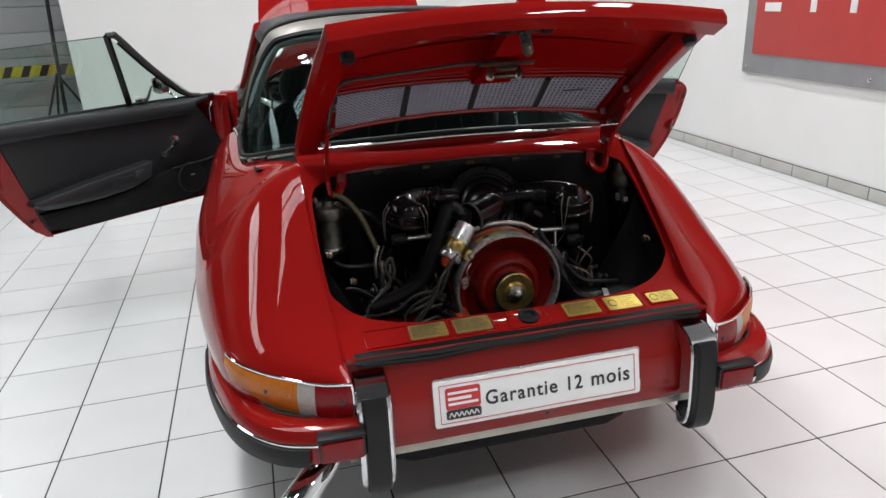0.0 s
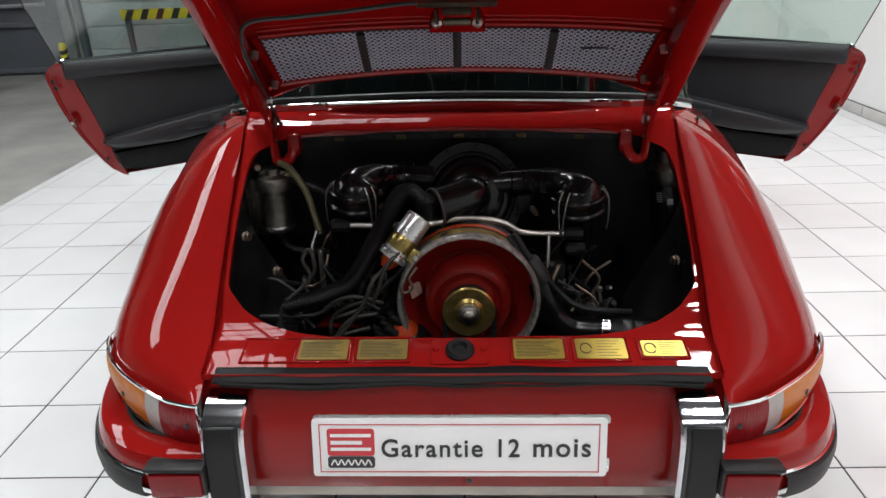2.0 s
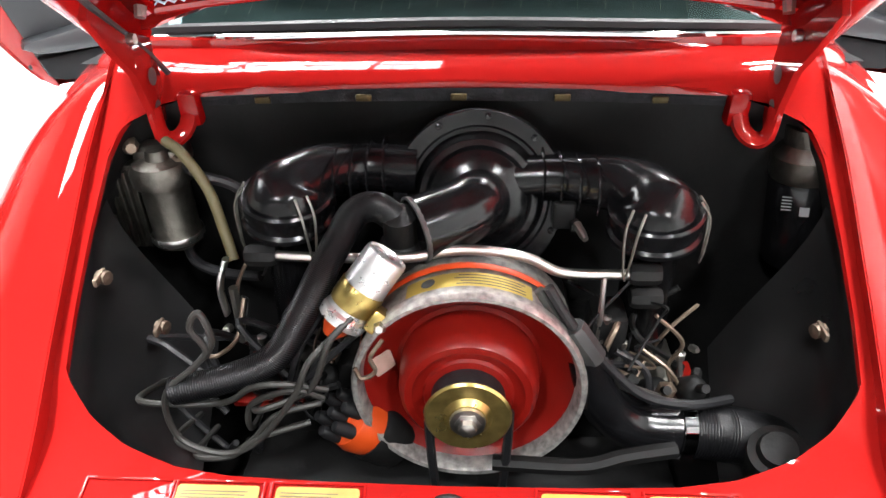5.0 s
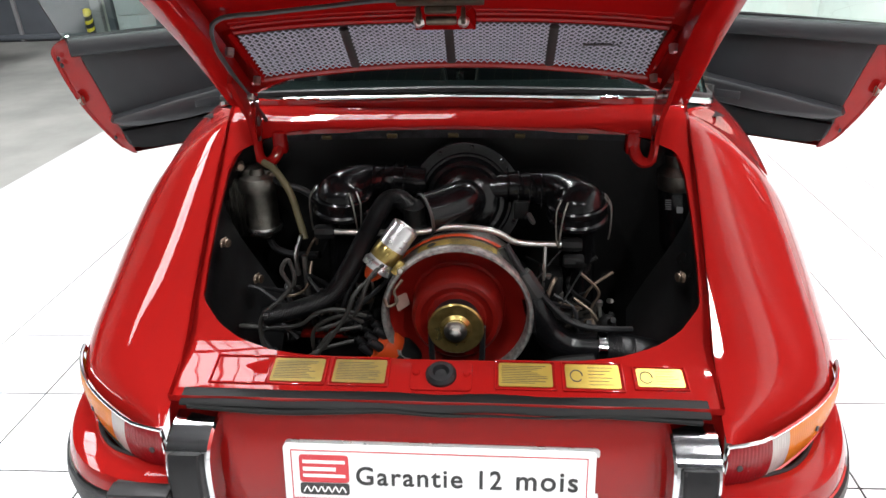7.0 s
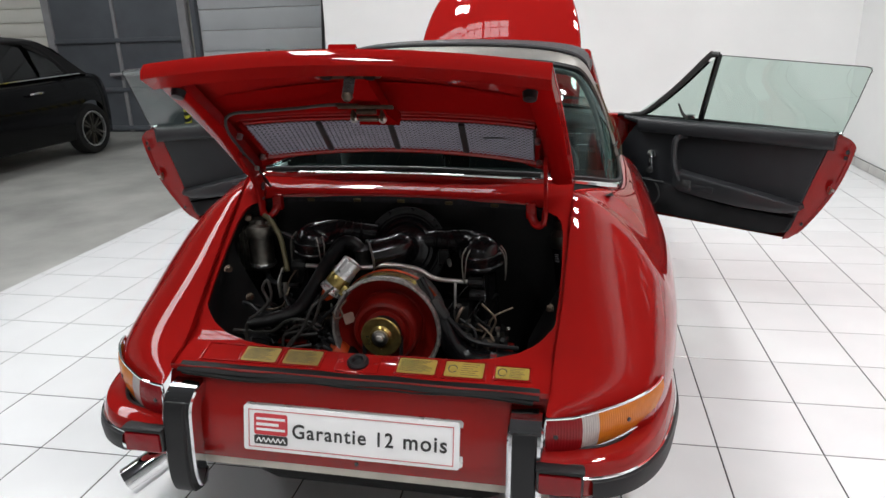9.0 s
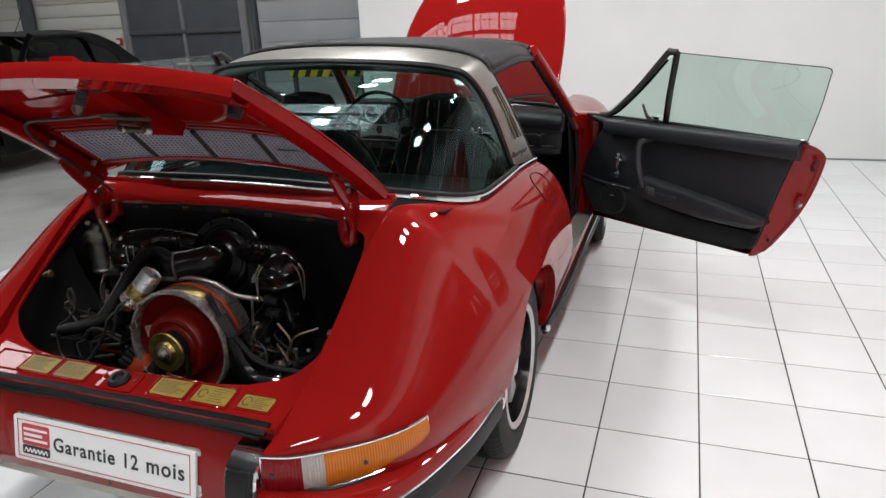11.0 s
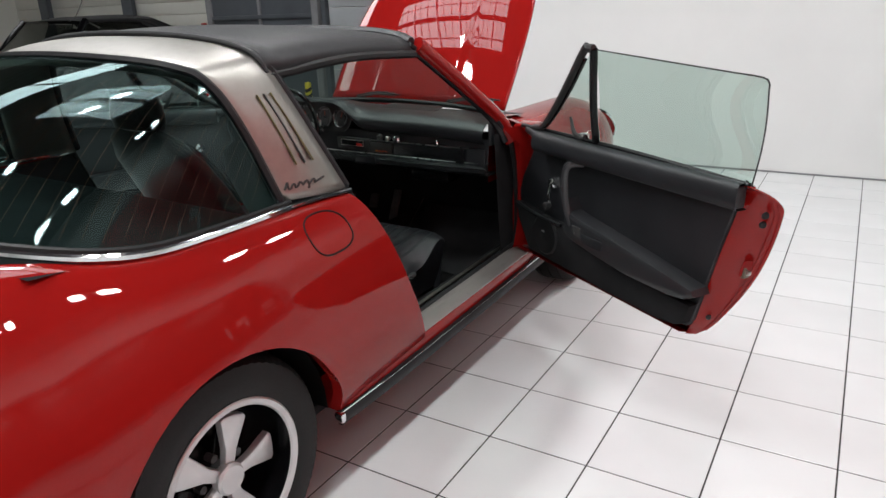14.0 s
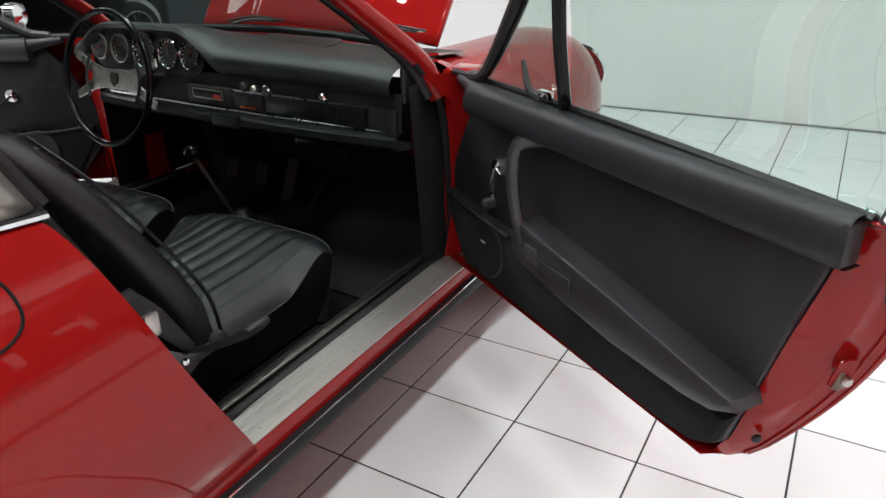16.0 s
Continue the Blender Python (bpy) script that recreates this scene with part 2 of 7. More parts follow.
def block(size, centre=(0, 0, 0), bevel=0.0, m=None, segments=2, taper=1.0):
    bm = bmesh.new()
    bmesh.ops.create_cube(bm, size=1)
    for v in bm.verts:
        k = taper if v.co.z > 0 else 1.0
        v.co = Vector((v.co.x * size[0] * k, v.co.y * size[1] * k, v.co.z * size[2]))
    if bevel:
        bmesh.ops.bevel(bm, geom=bm.edges[:], offset=bevel, segments=segments, profile=0.5, affect="EDGES")
    mm = Matrix.Translation(centre) if m is None else m @ Matrix.Translation(centre)
    bmesh.ops.transform(bm, matrix=mm, verts=bm.verts)
    return bm


def plate(outline, thick, m=None, bevel=0.0):
    """A slab from a plan outline (x, y), from z = 0 to thick."""
    bm = bmesh.new()
    vs = [bm.verts.new((x, y, 0)) for x, y in outline]
    f = bm.faces.new(vs)
    r = bmesh.ops.extrude_face_region(bm, geom=[f])
    top = [v for v in r["geom"] if isinstance(v, bmesh.types.BMVert)]
    bmesh.ops.translate(bm, verts=top, vec=(0, 0, thick))
    if bevel:
        edges = [e for e in bm.edges if all(v in top for v in e.verts)]
        bmesh.ops.bevel(bm, geom=edges, offset=bevel, segments=2, profile=0.5, affect="EDGES")
    if m is not None:
        bmesh.ops.transform(bm, matrix=m, verts=bm.verts)
    return bm


def rounded(w, h, r, n=5):
    """Outline of a rounded rectangle round the origin."""
    out = []
    for cx, cy, a0 in ((w / 2 - r, h / 2 - r, 0), (-w / 2 + r, h / 2 - r, 90), (-w / 2 + r, -h / 2 + r, 180), (w / 2 - r, -h / 2 + r, 270)):
        for i in range(n + 1):
            a = radians(a0 + 90 * i / n)
            out.append((cx + r * math.cos(a), cy + r * math.sin(a)))
    return out


def merged(*parts):
    """Several bmeshes or meshes in one bmesh."""
    bm = bmesh.new()
    for p in parts:
        if isinstance(p, bmesh.types.BMesh):
            me = bpy.data.meshes.new("tmp")
            p.to_mesh(me)
            p.free()
        else:
            me = p
        bm.from_mesh(me)
        bpy.data.meshes.remove(me)
    return bm


def thicken(ob, t, offset=-1):
    s = ob.modifiers.new("thickness", "SOLIDIFY")
    s.thickness, s.offset = t, offset
    return ob


def aim(origin, z_axis, x_hint=(1, 0, 0)):
    """Pose whose z runs along z_axis."""
    z = Vector(z_axis).normalized()
    if abs(z.dot(Vector(x_hint).normalized())) > 0.99:
        x_hint = (0, 1, 0)
    x = Vector(x_hint) - z * Vector(x_hint).dot(z)
    x.normalize()
    y = z.cross(x)
    return Matrix.Translation(origin) @ Matrix((x, y, z)).transposed().to_4x4()


# ---- the showroom ----
XW, YB, XC, YF = 3.10, 6.07, -2.71, 8.1
floor = tagged(part("floor", block((XW - XC, 14.0, 0.1), ((XW + XC) / 2, -0.94, -0.0513)), GROUT), "white ceramic tile floor with thin dark joints", kind="structure")
concrete = tagged(part("concrete_floor", block((10.4, 15.9, 0.1), (XC - 5.2, 0.4, -0.054)), CONCRETE), "stained bare grey concrete floor", kind="structure")
concrete_back = tagged(part("concrete_strip", block((XW - XC, 2.2, 0.1), ((XW + XC) / 2, 7.17, -0.054)), CONCRETE), "bare grey concrete floor strip", kind="structure")
wall_back = tagged(part("wall_back", block((XW + 2.19, 0.10, CEIL), ((XW - 2.19) / 2, YB + 0.05, CEIL / 2 + 0.012)), WALL), "plain white painted partition wall", kind="structure")
wall_side = tagged(part("wall_side", block((0.12, 15.9, CEIL), (XW + 0.06, 0.4, CEIL / 2)), WALL), "plain white painted wall", kind="structure")
wall_front = tagged(part("wall_front", block((16.2, 0.12, CEIL), (-4.7, -7.55, CEIL / 2)), WALL), "plain white painted wall", kind="structure")
wall_left = tagged(part("wall_left", block((0.12, 15.9, CEIL), (-12.85, 0.4, CEIL / 2)), CREAM), "cream metal cladding wall", kind="structure")
ROOFING = material("dark_roofing", (0.07, 0.072, 0.076), 0.6, vary=0.15, scale=2)
ceiling = tagged(part("ceiling", block((16.3, 16.1, 0.12), (-4.7, 0.4, CEIL + 0.06)), ROOFING), "dark grey corrugated warehouse roof", kind="structure")
wall_far = tagged(part("wall_far", block((16.2, 0.12, CEIL), (-4.7, YF + 0.12, CEIL / 2)), CREAM), "cream ribbed metal cladding wall", kind="structure")
for k in range(26):
    part("cladding_panel", block((16.0, 0.03, 0.185), (-4.7, YF + 0.045, 0.1 + 0.2 * k), 0.008), CREAM, wall_far)
baseboard = tagged(part("baseboard", block((0.012, 13.5, 0.085), (XW - 0.006, -0.72, 0.0435), 0.002), GROUT), "row of pale grey skirting tiles", kind="structure")
SKIRT = material("grey_skirting_tile", (0.50, 0.49, 0.47), 0.3, vary=0.1, scale=5, random_tint=0.06)
skirt_tile = block((0.012, 0.327, 0.08), (0, 0, 0), 0.002)
skirt_me = None
for k in range(33):
    if skirt_me is None:
        ob = part("skirting_tile", skirt_tile, SKIRT, baseboard)
        skirt_me = ob.data
    else:
        ob = new("skirting_tile", skirt_me)
        ob.parent = baseboard
    ob.location = (XW - 0.0085, 5.85 - 0.3333 * k, 0.043)
# thin grey strip stands in for the shaded gap below the partition
gap_back = tagged(part("gap_line_back", block((5.2, 0.006, 0.012), (0.45, YB - 0.003, 0.006), 0.002), GREYTRIM), "grey strip drawn for the dark gap under the partition", kind="structure")

# columns, loading gate and service door of the far wall
for x in (-11.5, -9.05):
    tagged(part("column", merged(block((0.26, 0.02, CEIL), (x, YF - 0.14, CEIL / 2)), block((0.02, 0.16, CEIL), (x, YF - 0.06, CEIL / 2))), GREYDOOR), "dark grey steel column", kind="structure")
gate = tagged(part("door_1", block((2.05, 0.05, 2.9), (-6.07, YF - 0.02, 1.45), 0.005), GREYDOOR), "closed dark grey double steel door", kind="structure")
part("frame", merged(block((0.12, 0.09, 3.0), (-7.15, YF - 0.03, 1.5), 0.005), block((0.12, 0.09, 3.0), (-4.99, YF - 0.03, 1.5), 0.005)), GREYTRIM, gate)
for z in (0.06, 0.62, 1.32, 2.2):
    part("rail", block((2.04, 0.05, 0.06), (-6.07, YF - 0.06, z), 0.006), GREYDOOR, gate)
part("seam", block((0.05, 0.04, 2.9), (-6.07, YF - 0.055, 1.45), 0.004), GREYTRIM, gate)
part("push_bar", tube([(-6.24, YF - 0.1, 0.84), (-5.64, YF - 0.1, 0.85), (-5.19, YF - 0.1, 0.86)], 0.025, 8), GREYTRIM, gate)
roller = tagged(part("door_2", block((3.4, 0.03, 3.4), (-3.05, YF - 0.02, 1.7)), WALL), "closed pale sectional loading door", kind="structure")
ROLL = material("pale_grey_steel_slat", (0.52, 0.54, 0.56), 0.45, vary=0.05, scale=2, random_tint=0.02)
for k in range(12):
    part("slat", block((3.36, 0.03, 0.27), (-3.05, YF - 0.045, 0.15 + 0.28 * k), 0.006), ROLL, roller)
part("guide", block((0.08, 0.12, 3.4), (-4.79, YF - 0.06, 1.7), 0.006), GREYDOOR, roller)
part("latch", block((0.05, 0.05, 0.09), (-3.75, YF - 0.085, 1.1), 0.01), GREYTRIM, roller)
alarm = thing("fire_alarm", "small red fire alarm box on the wall", "alarm", m=pose(-7.37, YF - 0.01, 1.2))
part("box", block((0.09, 0.05, 0.12), (0, 0, 0), 0.01), SIGN_RED, alarm)
part("cover", block((0.06, 0.01, 0.06), (0, -0.028, 0), 0.004), WHITE, alarm)

# striped barrier in front of the loading door
barrier = thing("barrier", "yellow and black striped safety barrier", "barrier", m=pose(-3.15, 7.7, 0))
part("board", block((1.9, 0.04, 0.12), (0, 0, 0.72), 0.006), YELLOW, barrier)
for k in range(10):
    st = [(-0.04, -0.06), (0.04, -0.06), (0.10, 0.06), (0.02, 0.06)]
    part("stripe", plate([(x + 0.19 * k - 0.87, y) for x, y in st], 0.004, pose(0, -0.0205, 0.72, 90, 0, 0)), INK, barrier)
for x in (-0.9, 0.9):
    part("post", block((0.06, 0.06, 0.78), (x, 0.05, 0.39), 0.006), GREYDOOR, barrier)
pole = thing("bollard", "low yellow and black striped steel bollard", "bollard", m=pose(-4.86, 7.6, 0))
part("tube", lathe([(0.048, 0), (0.048, 0.40), (0.036, 0.43), (0, 0.435)], 20), YELLOW, pole)
for k in range(4):
    part("stripe", grid(lambda a, v: (0.049 * math.cos(a), 0.049 * math.sin(a), 0.02 + 0.09 * k + 0.05 * v + 0.03 * (1 + math.sin(a))), steps(0, 2 * math.pi, 21), (0, 1)), RUBBER, pole)
tripod = thing("tripod", "slim black lighting stand", "tripod", m=pose(-2.5, 6.7, 0))
part("mast", tube([(0, 0, 0.25), (0.05, 0, 1.2), (0.12, 0, 2.2)], 0.018, 8), INK, tripod)
for a in (0, 120, 240):
    c, q = math.cos(radians(a)), math.sin(radians(a))
    part("leg", tube([(0, 0, 0.75), (0.25 * c, 0.25 * q, 0.3), (0.40 * c, 0.40 * q, 0.012)], 0.012, 6), INK, tripod)

# wall sign
sign = thing("wall_sign", "large red wall sign with grey border and white shapes", "sign", m=Matrix.Translation((XW, 1.03, 1.715)) @ pose(0, 0, 0, 90, 0, -90))
part("panel", block((4.57, 2.06, 0.03), (0, 0, 0.018), 0.003), GREYTRIM, sign, "grey border board")
part("face", block((4.35, 1.80, 0.012), (0, 0.01, 0.040), 0.002), SIGN_RED, sign, "glossy red face")
for x, y in ((-2.23, -0.98), (-1.1, -0.98), (0.1, -0.98), (1.2, -0.98), (2.23, -0.98), (-2.23, 0.98), (2.23, 0.98)):
    part("screw", lathe([(0.014, 0.0), (0.014, 0.006), (0.008, 0.01), (0, 0.011)], 10, pose(x, y, 0.033)), CHROME, sign)
part("mark", block((0.16, 0.06, 0.006), (-2.0, -0.25, 0.048), 0.001), WHITE, sign, "white bar mark")
part("mark", block((0.16, 0.06, 0.006), (-2.0, -0.405, 0.048), 0.001), WHITE, sign, "white bar mark")
part("mark", block((0.16, 0.06, 0.006), (-2.0, -0.56, 0.048), 0.001), WHITE, sign, "white bar mark")
part("mark", block((0.12, 0.14, 0.006), (-1.54, -0.30, 0.0482), 0.001), WHITE, sign, "white block mark")
for k in range(2):
    part("mark", block((0.05, 0.37, 0.006), (-1.62 + 0.33 * k, -0.405, 0.048), 0.001), WHITE, sign, "white upright bar mark")

# ---- lamps ----
def twin_lamp(x, y):
    lamp = thing("ceiling_lamp", "white twin-head ceiling spotlight", "lamp", "ceiling lamps", pose(x, y, CEIL - 1.15))
    part("rod", block((0.03, 0.03, 1.1), (0, 0, 0.6), 0.003), WALL, lamp)
    part("bar", block((0.08, 0.82, 0.05), (0, 0, 0.03), 0.006), WALL, lamp)
    for d in (-0.26, 0.26):
        part("head", lathe([(0.15, 0.0), (0.155, -0.09), (0.147, -0.09), (0.14, -0.02), (0, -0.02)], 24, pose(0, d, 0)), WALL, lamp)
        part("lens", lathe([(0.0, -0.085), (0.144, -0.085)], 24, pose(0, d, 0), cap=False), LAMP, lamp)
        area_lamp("ceiling_lamp_light", x, y + d, CEIL - 1.25, 0.25, 0.25, WATTS)


for x in (-1.05, 1.75):
    for y in (-2.6, -0.5, 1.6, 3.7):
        twin_lamp(x, y)
# first roof light mirrored in the hood; second added to brighten the left hall
for x, y, w, d in ((-1.75, 1.95, 3.2, 1.5), (-6.4, 3.4, 1.4, 5.0)):
    s = thing("skylight", "white translucent roof light in a dark frame, the left one added", "skylight", "roof lights", pose(x, y, CEIL))
    n = 6 if w > 1.5 else 1
    for k in range(n):
        part("panel", block((w / n - 0.05, d, 0.02), (w * (k + 0.5) / n - w / 2, 0, -0.012)), SKY, s)
        for y_, w_ in ((-d / 3, 0.03), (0.04 * d, 0.14), (d / 3, 0.03)):
            part("mullion", block((w / n - 0.05, w_, 0.03), (w * (k + 0.5) / n - w / 2, y_, -0.04)), GREYDOOR, s)
        for q in (0.3, 0.62):
            part("glazing_bar", block((0.012, d, 0.012), (w * (k + q) / n - w / 2, 0, -0.03)), GREYTRIM, s)

# ---- the red open-top car ----
# it leans a little on its springs
CAR_POSE = pose(-0.009, 0.0115, -0.0146, 0.78, 0.98, 0)
car = thing("car", "glossy red vintage sports car with doors, hood and lid open", "car", m=CAR_POSE)

AXLE_R, AXLE_F, RIM_Z = 0.925, 3.218, 0.305
WIDTH = [(-0.06, 0.45), (-0.03, 0.492), (0.0, 0.542), (0.03, 0.591), (0.06, 0.63), (0.1, 0.672), (0.16, 0.706), (0.25, 0.738), (0.45, 0.78), (0.7, 0.814), (0.95, 0.826), (1.3, 0.807), (1.8, 0.797)]
EDGE_X = [(-0.06, 0.445), (0.1, 0.458), (0.2, 0.467), (0.35, 0.476), (0.5, 0.482), (0.6, 0.488), (0.7, 0.55), (0.8, 0.605), (0.92, 0.635), (1.3, 0.645), (1.6, 0.655)]
EDGE_Z = [(-0.06, 0.588), (0.0, 0.606), (0.1, 0.655), (0.18, 0.705), (0.3, 0.785), (0.45, 0.885), (0.56, 0.93), (0.7, 0.912), (0.8, 0.885), (0.92, 0.868), (1.3, 0.862), (1.6, 0.855)]


ROUND_X = [(-0.06, 0.70), (0.1, 1.0), (0.25, 1.25), (0.45, 1.42), (0.7, 1.45), (0.95, 1.35), (1.3, 1.15)]
ROUND_Z = [(-0.06, 0.66), (0.1, 0.88), (0.25, 1.08), (0.45, 1.16), (0.7, 1.14), (0.95, 0.98), (1.3, 0.85)]


def quarter_section(y, n=60):
    xi, zi, w = curve(EDGE_X, y), curve(EDGE_Z, y), curve(WIDTH, y)
    zm, pts = 0.525, []
    ex, ez = curve(ROUND_X, y), curve(ROUND_Z, y)
    for i in range(n):
        a = math.pi / 2 * i / (n - 1)
        pts.append((xi + (w - xi) * math.sin(a) ** ex, zm + (zi - zm) * max(0.0, math.cos(a)) ** ez))
    for i in range(1, 16):
        u = i / 15
        pts.append((w - 0.05 * u * u, zm - 0.24 * u))
    return pts


def cut_section(pts, zb, n):
    """n points evenly along the line down to the height zb."""
    keep = [pts[0]]
    for a, b in zip(pts, pts[1:]):
        if b[1] < zb:
            u = (a[1] - zb) / max(1e-6, a[1] - b[1])
            keep.append((a[0] + (b[0] - a[0]) * u, zb))
            break
        keep.append(b)
    d = [0.0]
    for a, b in zip(keep, keep[1:]):
        d.append(d[-1] + math.dist(a, b))
    xs, zs = [k[0] for k in keep], [k[1] for k in keep]
    return [(float(np.interp(s, d, xs)), float(np.interp(s, d, zs))) for s in np.linspace(0, d[-1], n)]


def arch_bottom(y, axle, r, low):
    if abs(y - axle) < r:
        return max(low, RIM_Z + math.sqrt(r * r - (y - axle) ** 2))
    return low


def quarter(side):
    r = 0.345
    ys = steps(-0.048, AXLE_R - r - 0.002, 30) + [AXLE_R - r * math.cos(math.pi * i / 24) for i in range(25)] + steps(AXLE_R + r + 0.002, 1.53, 10)
    ncol = 34
    cols = []
    for y in ys:
        low = 0.42 if y < AXLE_R - 0.3 else 0.275
        col = cut_section(quarter_section(y), arch_bottom(y, AXLE_R, r, low), ncol)
        out = []
        for x, z in col:
            sh = max(0, (y - 1.22) / 0.31) * ((0.86 - z) * 0.40 - 0.024 * math.sin(math.pi * min(1, max(0, (z - 0.34) / 0.52))))
            out.append((side * x, y + sh, z))
        # turned-in lip
        x, yy, z = out[-1]
        out.append((x - side * 0.035, yy, z + 0.004))
        cols.append(out)
    return grid(lambda i, j: cols[i][j], range(len(ys)), range(ncol + 1))


for side in (1, -1):
    part("rear_fender", quarter(side), RED, car)

# opening round the engine
SHEET_Z = [(-0.02, 0.606), (0.05, 0.622), (0.14, 0.648), (0.2, 0.695), (0.3, 0.765), (0.45, 0.868), (0.53, 0.922), (0.552, 0.935), (0.575, 0.943), (0.6, 0.946)]


RIM = [(0.0, 0.096), (0.135, 0.0975), (0.243, 0.101), (0.305, 0.110), (0.366, 0.130), (0.415, 0.157), (0.447, 0.186), (0.4545, 0.197), (0.460, 0.26), (0.463, 0.34), (0.462, 0.43), (0.454, 0.465), (0.438, 0.497), (0.412, 0.513), (0.30, 0.519), (0.0, 0.528)]
RIM_A = [math.atan2(y - 0.32, x) for x, y in RIM]


def opening(a):
    """Plan outline of the engine opening."""
    c, s = math.cos(a), math.sin(a)
    q = math.atan2(s, abs(c))
    k = max(0, min(len(RIM) - 2, next((i for i in range(len(RIM) - 1) if q <= RIM_A[i + 1]), len(RIM) - 2)))
    (xa, ya), (xb, yb) = RIM[k], RIM[k + 1]
    dx, dy = xb - xa, yb - ya
    r = (xa * dy - (ya - 0.32) * dx) / max(1e-6, math.cos(q) * dy - math.sin(q) * dx)
    return math.copysign(r * math.cos(q), c), 0.32 + r * math.sin(q)


def outer(a):
    c, s = math.cos(a), math.sin(a)
    k = 1 / max(abs(c), abs(s))
    y = 0.29 + (0.305 if s > 0 else 0.295) * s * k
    return (curve(EDGE_X, y) + 0.002) * c * k, y


def surround(i, j):
    a = 2 * math.pi * i / 240
    (x0, y0), (x1, y1) = opening(a), outer(a)
    u = [0, 0, 0.03, 0.5, 1.0, 1.0][j]
    x, y = x0 + (x1 - x0) * u, y0 + (y1 - y0) * u
    z = curve(SHEET_Z, y) - [0.010, 0.002, 0, 0, 0, -0.012][j]
    if j == 5 and abs(math.cos(a)) > abs(math.sin(a)):
        z = max(z, curve(EDGE_Z, y) + 0.001)
    return x, y, z


part("engine_opening_frame", grid(surround, range(240), range(6), closed_u=True), RED, car)


def cowl(u, v):
    """Panel between the engine opening and the rear window."""
    x = u
    y0 = 0.585
    y1 = 0.60 + 0.05 * (abs(x) / 0.5) ** 3
    return x, y0 + (y1 - y0) * v, 0.945 + 0.022 * math.sin(v * math.pi / 2) - 0.02 * (abs(x) / 0.5) ** 2


part("rear_window_panel", grid(cowl, steps(-0.47, 0.47, 25), steps(0, 1, 6)), RED, car)


def tail_panel(x, v):
    z = 0.605 - v * 0.222
    y = 0.012 - 0.045 * math.sin(v * math.pi * 0.62) - 0.0 * x
    return x, y + 0.05 * max(0, v - 0.8), z


part("tail_panel", grid(tail_panel, steps(-0.46, 0.46, 21), steps(0, 1, 16)), RED, car)
SKIRT_PAINT = material("stained_cream_paint", (0.46, 0.43, 0.37), 0.45, vary=0.22, scale=9, bump=0.1, bump_scale=40)
part("lower_skirt", grid(lambda x, v: (x, -0.016 - 0.010 * v + 0.05 * max(0, v - 0.7), 0.388 - 0.032 * v), steps(-0.46, 0.46, 21), steps(0, 1, 8)), SKIRT_PAINT, car, "dull off-white metal skirt")

# engine bay
bay = part("engine_bay", grid(lambda i, j: (lambda p: (p[0] * [1.0, 1.22, 1.22, 1.1, 0.0][j], 0.32 + (p[1] - 0.32) * [1.0, 1.15, 1.25, 1.1, 0.0][j], [curve(SHEET_Z, p[1]) - 0.010, 0.6, 0.4, 0.34, 0.34][j]))(opening(2 * math.pi * i / 120)), range(120), range(5), closed_u=True), BAY, car, "matt black engine bay")

# ---- rear window, bar and roof ----
STRIP = [(0.0, 0.585, 0.968), (0.25, 0.592, 0.962), (0.42, 0.63, 0.948), (0.53, 0.70, 0.925), (0.60, 0.80, 0.897), (0.632, 0.92, 0.878), (0.64, 1.1, 0.872), (0.645, 1.31, 0.870)]
TOP = [(0.0, 1.16, 1.252), (0.2, 1.165, 1.248), (0.36, 1.18, 1.238), (0.45, 1.20, 1.222), (0.49, 1.215, 1.205), (0.53, 1.24, 1.15), (0.575, 1.265, 1.05), (0.628, 1.30, 0.885)]


def mirrored(points):
    return [(-x, y, z) for x, y, z in points[:0:-1]] + list(points)


def along(points, n):
    p = smooth_path(points, 12)
    d = [0.0]
    for a, b in zip(p, p[1:]):
        d.append(d[-1] + (b - a).length)
    s = np.linspace(0, d[-1], n)
    return [Vector(float(np.interp(q, d, [v[k] for v in p])) for k in range(3)) for q in s]


lo, hi = along(mirrored(STRIP), 61), along(mirrored(TOP), 61)


def rear_glass(i, j):
    u = j / 12
    p = lo[i].lerp(hi[i], u)
    bulge = 0.05 * math.sin(math.pi * u) * (1 - (abs(i - 30) / 30) ** 4)
    return p.x, p.y - bulge * 0.5, p.z + bulge


rear_window = part("rear_window", grid(rear_glass, range(61), range(13)), GLASS_REAR, car, "large wraparound tinted rear window")
part("window_trim", tube(mirrored(STRIP), lambda u: 0.0045 + 0.007 * min(1, abs(u - 0.5) * 3.2), 8, 8), CHROME, rear_window, "bright chrome strip")
part("window_gasket", tube([(x, y + 0.006, z + 0.012) for x, y, z in mirrored(STRIP)], 0.008, 6, 8), RUBBER, rear_window)
part("upper_gasket", tube(mirrored(TOP), 0.012, 6, 8), RUBBER, rear_window)

BAR_STEEL = material("brushed_stainless", (0.36, 0.345, 0.32), 0.42, metal=1.0, vary=0.05, scale=30, bump=0.05, bump_scale=400)
BAR_F = [(0.0, 1.40, 1.288), (0.2, 1.40, 1.285), (0.36, 1.405, 1.272), (0.46, 1.41, 1.25), (0.505, 1.42, 1.222), (0.545, 1.44, 1.15), (0.59, 1.47, 1.05), (0.655, 1.535, 0.868)]
b0, b1 = along(mirrored(TOP), 81), along(mirrored(BAR_F), 81)


def bar(i, j):
    u = j / 6
    p = b0[i].lerp(b1[i], u)
    q = 0.012 * math.sin(math.pi * u)
    out = Vector((p.x, 0, p.z - 0.85)).normalized()
    return tuple(p + out * q)


